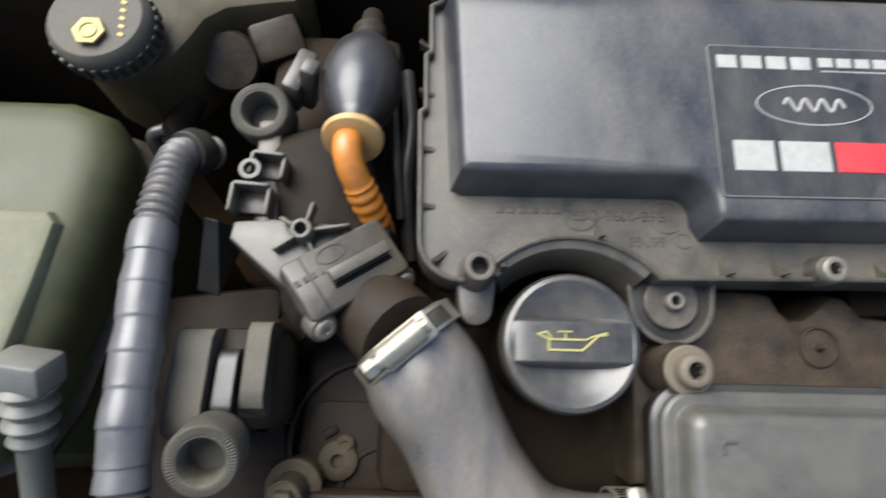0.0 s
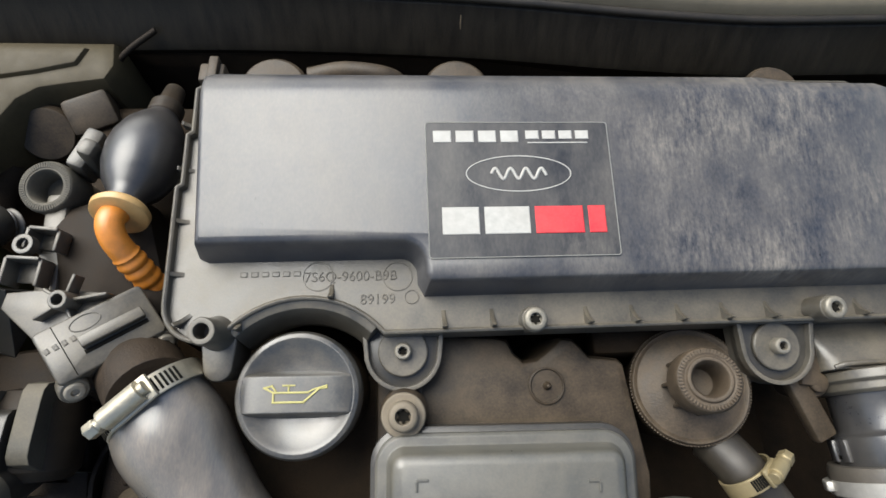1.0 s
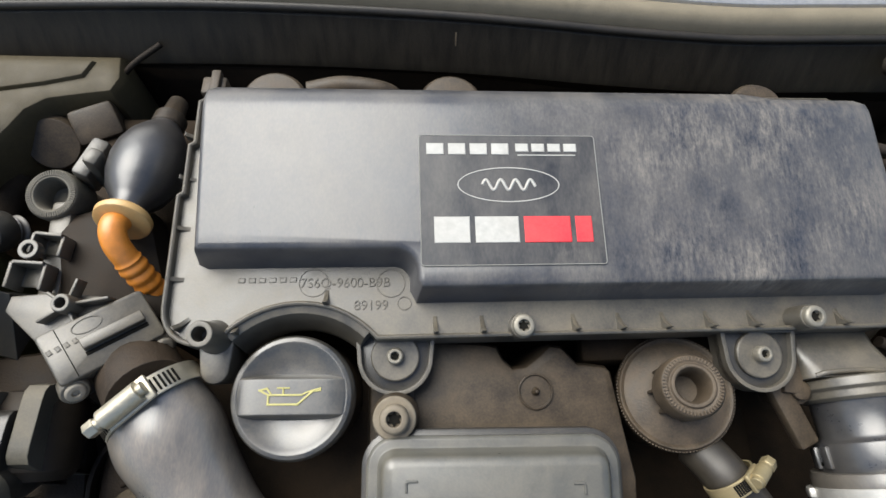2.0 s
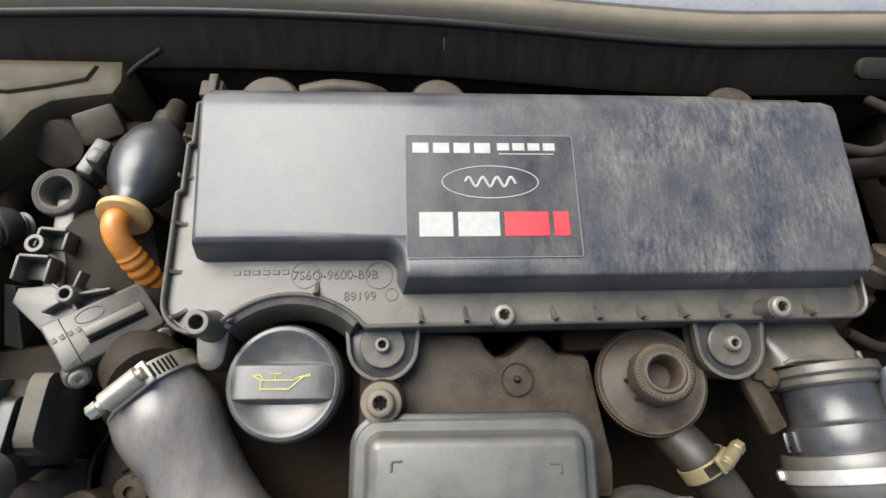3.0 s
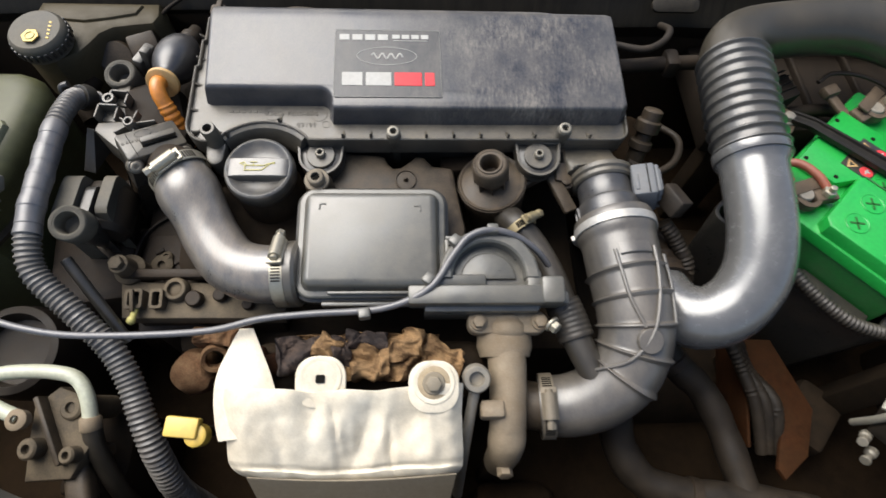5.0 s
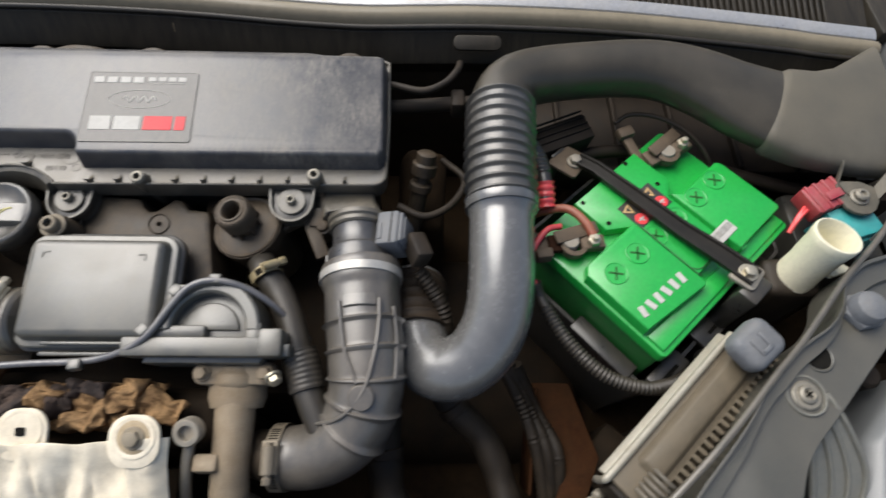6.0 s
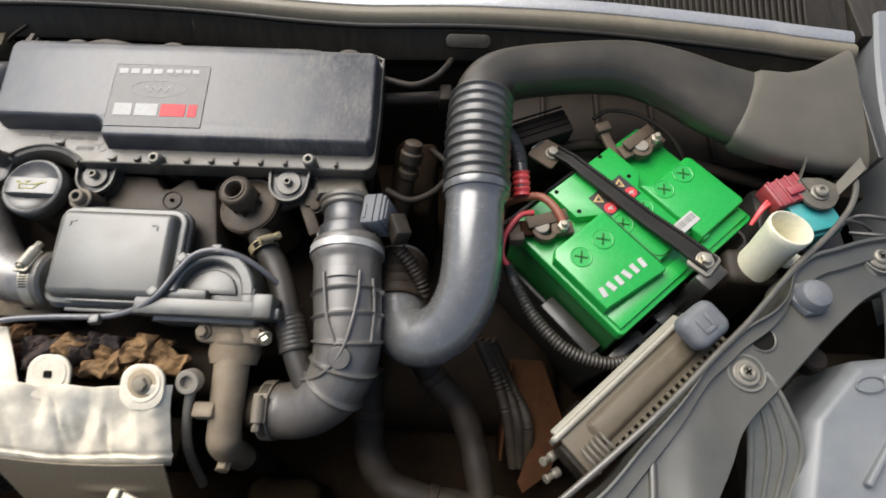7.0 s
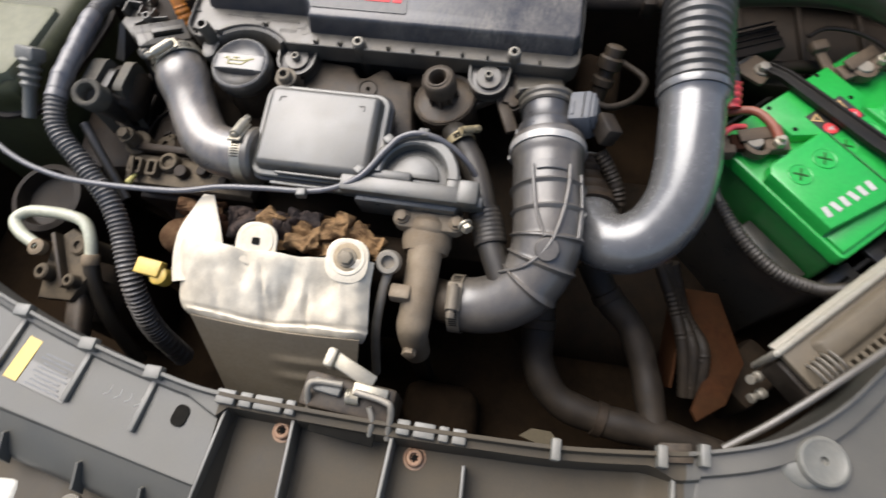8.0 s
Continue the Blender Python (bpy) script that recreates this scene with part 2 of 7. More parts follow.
PALE = material("pale_dusty_bolt", (0.20, 0.17, 0.14), 0.5, metal=0.3, dust=0.6, dust_col=(0.17, 0.137, 0.10), gloss=0.5)
RED_BR = material("reddish_cable", (0.30, 0.07, 0.035), 0.5, dust=0.3, dust_col=(0.25, 0.12, 0.07))
CONCRETE = material("grey_concrete", (0.26, 0.25, 0.235), 0.85, dust=0.3, spots=4, grain=90, gloss=0.2)
GLASS = material("dark_windscreen", (0.03, 0.035, 0.04), 0.08, dust=0.1)
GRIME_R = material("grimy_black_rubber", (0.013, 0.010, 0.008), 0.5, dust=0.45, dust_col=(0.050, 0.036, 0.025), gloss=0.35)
TERM = material("corroded_terminal", (0.10, 0.075, 0.058), 0.55, metal=0.4, dust=0.5, dust_col=(0.16, 0.115, 0.08), gloss=0.4, bump=0.5)
BAR_P = material("black_bar_paint", (0.010, 0.009, 0.008), 0.42, dust=0.08, dust_col=(0.1, 0.08, 0.06), gloss=0.3, bump=0.05)
COOL_P = material("dusty_cooler_alloy", (0.100, 0.082, 0.061), 0.5, metal=0.1, dust=0.5, dust_col=(0.145, 0.114, 0.081), gloss=0.5)
RAIL_AL = material("dull_aluminium_rail", (0.34, 0.32, 0.285), 0.4, metal=0.3, dust=0.45, dust_col=(0.26, 0.22, 0.17))
COPPER = material("copper_bolt", (0.40, 0.20, 0.11), 0.5, metal=0.6, dust=0.5)
# near-black for thin pieces that paint the shade inside holes, slots and grooves
HOLE_SHADE = material("hollow_shade", (0.008, 0.008, 0.008), 0.9, dust=0.02, up=0.0, gloss=0.05)

# ---- tools to build with ----
OFFSET = {}


def thing(name, loc=(0, 0, 0), label="", category="", group="", kind="", m=None):
    """An Empty that parents a thing's parts. With m, the parts are made in the thing's own axes; otherwise in the world's."""
    ob = new(name)
    ob.empty_display_size = 0.02
    if m is None:
        ob.location = loc
        OFFSET[ob.name] = Vector(loc)
    else:
        ob.matrix_basis = m
        OFFSET[ob.name] = Vector()
    return tagged(ob, label, category, group, kind)


def mesh_of(name, bm, mat, sharp=38):
    bmesh.ops.remove_doubles(bm, verts=bm.verts, dist=1e-6)
    bmesh.ops.recalc_face_normals(bm, faces=bm.faces)
    for fc in bm.faces:
        fc.smooth = True
    for e in bm.edges:
        if len(e.link_faces) == 2 and e.calc_face_angle(0) > radians(sharp):
            e.smooth = False
    me = bpy.data.meshes.new(name)
    bm.to_mesh(me)
    bm.free()
    me.materials.append(mat)
    return me


def part(name, bm, mat, parent, label=""):
    ob = new(name, mesh_of(name, bm, mat))
    ob.parent = parent
    ob.location = -OFFSET.get(parent.name, Vector())
    OFFSET[ob.name] = Vector()
    return tagged(ob, label)


def solo(name, bm, mat, label="", category="", group="", kind=""):
    """A thing that is one mesh; its origin goes to the middle of its base."""
    lo = Vector([min(v.co[k] for v in bm.verts) for k in range(3)])
    hi = Vector([max(v.co[k] for v in bm.verts) for k in range(3)])
    base = Vector(((lo.x + hi.x) / 2, (lo.y + hi.y) / 2, lo.z))
    bmesh.ops.translate(bm, verts=bm.verts, vec=-base)
    ob = new(name, mesh_of(name, bm, mat))
    ob.location = base
    OFFSET[ob.name] = base
    return tagged(ob, label, category, group, kind)


def xf(bm, m):
    bmesh.ops.transform(bm, matrix=m, verts=bm.verts)
    return bm


def add(bm, *others):
    for o in others:
        tmp = bpy.data.meshes.new("tmp")
        o.to_mesh(tmp)
        o.free()
        bm.from_mesh(tmp)
        bpy.data.meshes.remove(tmp)
    return bm


def box(sx, sy, sz, bevel=0.002, seg=2):
    """A box on z = 0, centred in x and y, with rounded edges."""
    bm = bmesh.new()
    bmesh.ops.create_cube(bm, size=1, matrix=Matrix.Translation((0, 0, sz / 2)) @ Matrix.Diagonal((sx, sy, sz, 1)))
    if bevel:
        bmesh.ops.bevel(bm, geom=list(bm.edges), offset=min(bevel, 0.45 * min(sx, sy, sz)), segments=seg, profile=0.5, affect="EDGES")
    return bm


def offset_loop(pts, d):
    """A closed outline (anticlockwise) moved outwards by d."""
    out, n = [], len(pts)
    for i in range(n):
        a, b, c = Vector(pts[i - 1]), Vector(pts[i]), Vector(pts[(i + 1) % n])
        e1, e2 = (b - a).normalized(), (c - b).normalized()
        n1, n2 = Vector((e1.y, -e1.x)), Vector((e2.y, -e2.x))
        nn = n1 + n2
        nn = nn / max(nn.length_squared / 2, 0.5) if nn.length > 1e-6 else n1
        out.append(tuple(b + nn * d))
    return out


def loft(loops, cap_low=True, cap_high=True):
    """Skin over closed loops of the same number of points."""
    bm = bmesh.new()
    rings = [[bm.verts.new(p) for p in lp] for lp in loops]
    n = len(rings[0])
    for a, b in zip(rings, rings[1:]):
        for i in range(n):
            bm.faces.new((a[i], a[(i + 1) % n], b[(i + 1) % n], b[i]))
    if cap_low:
        bm.faces.new(rings[0][::-1])
    if cap_high:
        bm.faces.new(rings[-1])
    return bm


def prism(pts, z0, z1, bevel=0.0015):
    """An outline (anticlockwise) raised from z0 to z1, with a rounded upper edge."""
    mk = lambda d, z: [(x, y, z) for x, y in offset_loop(pts, d)]
    if not bevel:
        return loft([mk(0, z0), mk(0, z1)])
    return loft([mk(0, z0), mk(0, z1 - bevel), mk(-0.3 * bevel, z1 - 0.3 * bevel), mk(-bevel, z1)])


def rounded(x0, y0, x1, y1, r, seg=6):
    """A rectangle's outline with round corners, anticlockwise."""
    out = []
    for cx, cy, a0 in ((x1 - r, y0 + r, -90), (x1 - r, y1 - r, 0), (x0 + r, y1 - r, 90), (x0 + r, y0 + r, 180)):
        out += [(cx + r * math.cos(radians(a0 + 90 * k / seg)), cy + r * math.sin(radians(a0 + 90 * k / seg))) for k in range(seg + 1)]
    return out


def circle(r, seg=24, cx=0.0, cy=0.0):
    return [(cx + r * math.cos(2 * math.pi * k / seg), cy + r * math.sin(2 * math.pi * k / seg)) for k in range(seg)]


def lathe(profile, seg=32):
    """A profile of (radius, z), from below to above, turned round z."""
    bm = bmesh.new()
    rings = []
    for r, z in profile:
        rings.append([bm.verts.new((max(r, 1e-5) * math.cos(2 * math.pi * k / seg), max(r, 1e-5) * math.sin(2 * math.pi * k / seg), z)) for k in range(seg)])
    for a, b in zip(rings, rings[1:]):
        for i in range(seg):
            bm.faces.new((a[i], a[(i + 1) % seg], b[(i + 1) % seg], b[i]))
    bm.faces.new(rings[0][::-1])
    bm.faces.new(rings[-1])
    return bm


def curve_points(pts, n=8):
    """A smooth line through the points, n steps to each span."""
    p = [Vector(q) for q in pts]
    p = [2 * p[0] - p[1], *p, 2 * p[-1] - p[-2]]
    out = []
    for a, b, c, d in zip(p, p[1:], p[2:], p[3:]):
        for k in range(n):
            t = k / n
            out.append(0.5 * (2 * b + (c - a) * t + (2 * a - 5 * b + 4 * c - d) * t * t + (3 * b - a - 3 * c + d) * t ** 3))
    return out + [p[-2]]


def tube(pts, r, seg=20, n=8, flat=1.0, cap=True, smooth=True):
    """A pipe along the points. r: a radius, or a function of the way along it in metres and from 0 to 1."""
    line = curve_points(pts, n) if smooth else [Vector(q) for q in pts]
    run = [0.0]
    for a, b in zip(line, line[1:]):
        run.append(run[-1] + (b - a).length)
    side = None
    loops = []
    for i, q in enumerate(line):
        d = (line[min(i + 1, len(line) - 1)] - line[max(i - 1, 0)]).normalized()
        if side is None:
            ref = Vector((0, 0, 1)) if abs(d.z) < 0.8 else Vector((0, 1, 0))
            side = d.cross(ref).normalized()
        side = (side - d * side.dot(d)).normalized()
        top = side.cross(d)
        rad = r(run[i], run[i] / run[-1]) if callable(r) else r
        fl = flat(run[i] / run[-1]) if callable(flat) else flat
        loops.append([q + rad * (math.cos(2 * math.pi * k / seg) * side + fl * math.sin(2 * math.pi * k / seg) * top) for k in range(seg)])
    return loft(loops, cap, cap)


def ribbed(base, depth, pitch, a=0.0, b=1e9):
    """A radius with rings of that depth at every pitch, between a and b metres along the pipe."""
    return lambda s, u: base + (depth * (0.5 + 0.5 * math.cos(2 * math.pi * s / pitch)) ** 0.7 if a <= s <= b else 0.0)


def to_axis(p, d, spin=0):
    """The pose at p whose z points along d."""
    return Matrix.Translation(p) @ Vector(d).to_track_quat("Z", "Y").to_matrix().to_4x4() @ pose(0, 0, 0, 0, 0, spin)


def words(text, size, thick=0.0004):
    """Lettering in Blender's own font as a bmesh, its left end at the origin, on z = 0."""
    cu = bpy.data.curves.new("words", "FONT")
    cu.body, cu.size, cu.extrude = text, size, thick
    ob = bpy.data.objects.new("words", cu)
    scene.collection.objects.link(ob)
    bpy.context.view_layer.update()
    me = bpy.data.meshes.new_from_object(ob.evaluated_get(bpy.context.evaluated_depsgraph_get()))
    bm = bmesh.new()
    bm.from_mesh(me)
    bpy.data.objects.remove(ob)
    bpy.data.meshes.remove(me)
    bpy.data.curves.remove(cu)
    return bm


def make_bolt(name, m, r=0.006, washer=0.0, h=0.005, mat=STEEL, wmat=None, head="hex", label="", group=""):
    """A bolt: its head with a socket, and a washer under it."""
    root = thing(name, label=label, category="bolt", group=group, m=m)
    w = 0.0025 if washer else 0.0
    if washer:
        part("washer", lathe([(washer, 0), (washer, w * 0.7), (washer * 0.95, w), (r * 0.8, w)]), wmat or mat, root)
    if head == "hex":
        bm = prism([(r * math.cos(radians(60 * k)), r * math.sin(radians(60 * k))) for k in range(6)], w, w + h, 0.0008)
        part("head", bm, mat, root)
    else:
        bm = lathe([(r, w), (r, w + 0.7 * h), (0.92 * r, w + 0.92 * h), (0.8 * r, w + h), (0.52 * r, w + h), (0.48 * r, w + 0.45 * h), (0, w + 0.45 * h)])
        hd = part("head", bm, mat, root)
        star = [((0.5 if k % 2 else 0.3) * r * math.cos(math.pi * k / 6), (0.5 if k % 2 else 0.3) * r * math.sin(math.pi * k / 6)) for k in range(12)]
        part("socket", prism(star, w + 0.45 * h, w + 0.62 * h, 0), HOLE_SHADE, hd)
    return root


def make_clamp(m, r, width=0.011, face=(0, 0, 1), label="worm-drive hose clamp of zinc-plated steel", mat=STEEL):
    """A worm-drive hose clamp round the z axis of m; its screw faces the given way."""
    toward = m.to_3x3().inverted() @ Vector(face)
    spin = math.degrees(math.atan2(toward.y, toward.x))
    root = thing("hose_clamp", label=label, category="hose clamp", m=m)
    part("band", loft([[(x, y, z) for x, y in circle(q, 40)] for q, z in ((r, -width / 2), (r + 0.0013, -width / 2), (r + 0.0013, width / 2), (r, width / 2))], False, False), mat, root)
    turn = pose(0, 0, 0, 0, 0, spin)
    l_ = min(0.013, 0.40 * r)
    part("housing", xf(tube([(r + 0.0045, -l_, 0), (r + 0.0045, l_, 0)], width * 0.50, 20, smooth=False), turn), mat, root)
    part("base", xf(box(0.003, 2.5 * l_, width * 1.2, 0.001), turn @ pose(r + 0.0018, 0.002, -width * 0.62)), mat, root)
    screw = tube([(r + 0.005, -l_ - 0.004, 0), (r + 0.005, l_ + 0.003, 0)], 0.0035, 12, smooth=False)
    add(screw, xf(prism([(0.0045 * math.cos(radians(60 * k)), 0.0045 * math.sin(radians(60 * k))) for k in range(6)], 0, 0.006, 0.0006), pose(r + 0.005, -l_ - 0.003, 0, 90)))
    part("screw", xf(screw, turn), mat, root)
    for k in range(-11, 12):
        if abs(k) > 2:
            a = radians(spin + k * 5)
            part("slot", xf(box(0.0008, 0.0012, width * 0.7, 0), pose(0, 0, 0, 0, 0, math.degrees(a)) @ pose(r + 0.0013, 0, -width * 0.35)), HOLE_SHADE, root)
    return root

# ---- the setting: ground, bay walls, cowl ----
bm = bmesh.new()
bmesh.ops.create_grid(bm, x_segments=8, y_segments=8, size=60)
solo("ground", bm, CONCRETE, "grey concrete ground under the car", "ground", kind="structure")


def wall(name, x0, y0, x1, y1, z0, z1, mat, label):
    return solo(name, xf(box(x1 - x0, y1 - y0, z1 - z0, 0.004), pose((x0 + x1) / 2, (y0 + y1) / 2, z0)), mat, label, "wall", kind="structure")


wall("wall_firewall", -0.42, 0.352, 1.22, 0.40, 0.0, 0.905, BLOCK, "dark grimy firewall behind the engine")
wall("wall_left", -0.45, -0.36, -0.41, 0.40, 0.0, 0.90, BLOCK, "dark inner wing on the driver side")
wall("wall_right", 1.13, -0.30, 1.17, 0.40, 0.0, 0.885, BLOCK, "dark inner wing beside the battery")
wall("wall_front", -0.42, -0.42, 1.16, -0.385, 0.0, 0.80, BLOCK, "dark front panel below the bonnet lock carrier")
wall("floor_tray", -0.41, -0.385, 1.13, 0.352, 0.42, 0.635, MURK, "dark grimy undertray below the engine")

# the cowl: a long bowed panel with a metal edge and a slotted grille before the windscreen
COWL_EDGE = [(-0.46, 0.368, 0.948), (-0.2, 0.373, 0.957), (0.0, 0.377, 0.961), (0.19, 0.376, 0.957), (0.32, 0.371, 0.951), (0.42, 0.368, 0.948), (0.5, 0.368, 0.950), (0.58, 0.368, 0.952), (0.7, 0.366, 0.951), (0.8, 0.362, 0.948), (0.96, 0.350, 0.942), (1.0, 0.344, 0.941), (1.08, 0.338, 0.937)]


def sweep(line, profile):
    """A band along a line: the profile gives offsets across (y) and up (z)."""
    b = bmesh.new()
    rows = [[b.verts.new((q.x, q.y + dy, q.z + dz)) for dy, dz in profile] for q in line]
    for r0, r1 in zip(rows, rows[1:]):
        for k in range(len(profile) - 1):
            b.faces.new((r0[k], r1[k], r1[k + 1], r0[k + 1]))
    return b


edge_line = curve_points(COWL_EDGE, 8)
cowl = thing("cowl", (0.3, 0.38, 0.90), "black plastic cowl below the windscreen with a tan dusted edge", "cowl", kind="structure")
part("front_panel", sweep(edge_line, [(-0.012, -0.085), (-0.024, -0.058), (-0.030, -0.048), (-0.028, -0.042), (-0.017, -0.024), (-0.012, -0.012), (-0.008, -0.010)]), COWL, cowl)
part("rubber_seal", tube([(q.x, q.y - 0.008, q.z - 0.008) for q in edge_line[::4]], 0.0040, 12, 4), RUBBER_D, cowl)
part("rolled_edge", sweep(edge_line, [(-0.008, -0.006), (-0.006, 0.002), (-0.002, 0.007), (0.003, 0.009), (0.009, 0.008), (0.0125, 0.003)]), TAN, cowl, "tan dusted rolled edge")
part("bright_strip", sweep(edge_line, [(0.0120, 0.001), (0.014, 0.007), (0.022, 0.011), (0.030, 0.011), (0.033, 0.004)]), SILVER, cowl, "bright silver strip below the windscreen")
part("upper_panel", sweep(edge_line, [(0.032, 0.000), (0.040, 0.004), (0.095, 0.020), (0.10, 0.022), (0.104, 0.018), (0.104, -0.02)]), COWL, cowl)
slat_mesh = None
k = 0
x = 0.24
while x < 1.03:
    q = min(edge_line, key=lambda p: abs(p.x - x))
    if slat_mesh is None:
        slat_mesh = part("slat", xf(box(0.0045, 0.052, 0.010, 0.001, 1), pose(0, 0, -0.004, 16)), COWL, cowl)
        slat = slat_mesh
    else:
        slat = slat_mesh.copy()
        scene.collection.objects.link(slat)
    slat.location = Vector((x, q.y + 0.055, q.z + 0.008)) - OFFSET[cowl.name]
    x += 0.0085
part("tab", xf(prism(rounded(-0.030, -0.009, 0.030, 0.009, 0.008), 0, 0.005, 0.0015), pose(0.572, 0.339, 0.936, 38)), COWL, cowl)
part("seam_rib", xf(box(0.0016, 0.003, 0.022, 0.0005), pose(0.1925, 0.3530, 0.918, -25)), DIRT, cowl, "pale upright seam")
ws = bmesh.new()
vs = [ws.verts.new(p) for p in ((-0.5, 0.47, 0.975), (1.2, 0.47, 0.975), (1.1, 1.05, 1.36), (-0.4, 1.05, 1.36))]
ws.faces.new(vs)
bmesh.ops.solidify(ws, geom=list(ws.faces), thickness=0.005)
solo("windscreen", ws, GLASS, "dark windscreen glass above the cowl", "windscreen", kind="structure")

# the wing beside the battery: flange, seam and outer skin
wing = thing("wing_panel", (1.1, 0.1, 0.85), "silver-grey painted wing edge with a dusty inner flange", "car wing", kind="structure")
INNER = [(1.118, 0.40, 0.955), (1.098, 0.32, 0.950), (1.086, 0.24, 0.942), (1.085, 0.17, 0.935), (1.092, 0.08, 0.93), (1.085, 0.0, 0.93)]
il = curve_points(INNER, 6)


def along_y(line, profile):
    b = bmesh.new()
    rows_ = [[b.verts.new((q.x + dx, q.y, q.z + dz)) for dx, dz in profile] for q in line]
    for r0, r1 in zip(rows_, rows_[1:]):
        for j in range(len(profile) - 1):
            b.faces.new((r0[j], r1[j], r1[j + 1], r0[j + 1]))
    return b


part("flange", along_y(il, [(-0.006, -0.10), (-0.004, -0.004), (0.0, 0.0), (0.022, 0.002), (0.026, -0.006)]), LENS, wing, "pale blue-grey inner flange")
part("skin", along_y(il, [(0.024, -0.008), (0.032, 0.006), (0.045, 0.014), (0.075, 0.020), (0.12, 0.010), (0.14, -0.2)]), BODY, wing, "silver-blue painted outer skin")
for p in ((1.094, 0.24, 0.944), (1.092, 0.19, 0.938)):
    part("clip", xf(box(0.014, 0.02, 0.005, 0.001), pose(*p)), PANEL, wing)

wall("wall_cowl_end", 1.09, 0.36, 1.23, 0.62, 0.60, 0.948, COWL, "dark cowl end panel beside the wing")
led = thing("bulkhead_ledge", (0.84, 0.27, 0.80), "grimy bulkhead ledge with clips below the air duct", "bulkhead", kind="structure")
part("ledge", xf(box(0.44, 0.15, 0.05, 0.008), pose(0.84, 0.275, 0.815)), GRIME, led)
for k in range(5):
    part("rib", xf(box(0.006, 0.14, 0.012, 0.002), pose(0.68 + 0.075 * k, 0.272, 0.862)), GRIME, led)
part("rail", tube([(0.66, 0.205, 0.875), (0.76, 0.215, 0.885), (0.87, 0.190, 0.880), (0.97, 0.165, 0.875), (1.05, 0.16, 0.87)], 0.008, 12, 8), GRIME, led)

# ---- the engine ----
ENG = 11.0
engine = thing("engine", (0.2, 0.0, 0.44), "grimy diesel engine block with a dusty plastic rocker cover", "engine")
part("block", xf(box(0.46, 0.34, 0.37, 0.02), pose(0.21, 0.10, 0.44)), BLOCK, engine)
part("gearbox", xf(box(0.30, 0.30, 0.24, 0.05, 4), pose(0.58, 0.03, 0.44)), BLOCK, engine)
cover_out = [(0.132, 0.008), (0.296, 0.008), (0.297, 0.030), (0.291, 0.062), (0.2855, 0.094), (0.282, 0.0975), (0.270, 0.099), (0.264, 0.0995), (0.259, 0.105), (0.254, 0.110), (0.246, 0.111), (0.238, 0.104), (0.230, 0.098), (0.2225, 0.097), (0.217, 0.102), (0.213, 0.110), (0.204, 0.112), (0.132, 0.116)]
rocker = part("rocker_cover", xf(prism(cover_out, 0.78, 0.918, 0.006), pose(0, 0.06, 0.918, ENG) @ pose(0, -0.06, -0.918)), BROWN, engine, "brown dusted plastic rocker cover")
part("boss", xf(lathe([(0.013, 0), (0.013, 0.0012), (0.0118, 0.0016), (0.0115, 0.0004), (0.003, 0.0006), (0.0022, 0.003), (0.001, 0.0055)]), pose(0.2355, 0.0815, 0.9222, ENG) @ Matrix.Diagonal((0.85, 0.85, 1, 1))), BROWN, rocker)
part("rib", xf(box(0.004, 0.09, 0.006, 0.001), pose(0.158, 0.06, 0.918, ENG)), BROWN, rocker)
part("filler_neck", xf(lathe([(0.034, -0.06), (0.034, -0.02), (0.031, -0.012), (0.027, 0.01)]), pose(0.092, 0.078, 0.925, ENG)), BROWN, engine)
part("head", xf(box(0.16, 0.10, 0.06, 0.012), pose(0.075, 0.060, 0.825, ENG)), BLOCK, engine)
tcov = part("timing_cover", xf(prism([(-0.050, -0.052), (0.030, -0.052), (0.050, -0.036), (0.052, 0.030), (0.040, 0.085), (0.010, 0.110), (-0.030, 0.112), (-0.052, 0.095), (-0.058, 0.02)], 0.55, 0.845, 0.006), pose(0, 0.02, 0.845, ENG) @ pose(0, -0.02, -0.845)), GRIME_L, engine, "grimy brown timing cover with a raised outline")
for k, (cx, cy, r_) in enumerate(((-0.010, 0.030, 0.052), (0.0, 0.0, 0.030))):
    part("rim", xf(loft([[(cx + q_ * math.cos(a), cy + q_ * math.sin(a), z_) for q_, z_ in ((r_, -0.004), (r_, 0.004), (r_ - 0.003, 0.004), (r_ - 0.003, -0.004))] for a in [radians(100 + 150 * j / 14) for j in range(15)]]), pose(0, 0.02, 0.845, ENG) @ pose(0, -0.02, 0.0)), GRIME_L, tcov)
part("outline", xf(prism(rounded(-0.05, -0.015, 0.035, 0.055, 0.01), 0.0, 0.003, 0.001), pose(0, 0.02, 0.844, ENG) @ pose(0, -0.02, 0)), GRIME_L, tcov)
part("boss", xf(lathe([(0.012, 0), (0.012, 0.006), (0.008, 0.008), (0.004, 0.008), (0.004, 0.004), (0, 0.004)]), pose(-0.03, 0.02, 0.845, ENG)), DIRT, engine)

# the recess is a black sheet on the uncut cover, its shade painted
part("recess", xf(prism([(-0.016, -0.010), (0.012, -0.014), (0.018, 0.004), (0.006, 0.013), (-0.012, 0.010)], 0, 0.0012, 0), pose(-0.028, 0.032, 0.8475, ENG)), HOLE_SHADE, tcov)
part("recess_stud", xf(lathe([(0.006, 0), (0.006, 0.004), (0.004, 0.006), (0.0025, 0.006), (0.002, 0.003), (0, 0.003)], 16), pose(-0.026, 0.029, 0.8485, ENG)), DIRT, tcov)
part("recess_stud", xf(box(0.010, 0.005, 0.004, 0.001), pose(-0.036, 0.036, 0.8485, ENG, 0, 30)), GRIME_L, tcov)

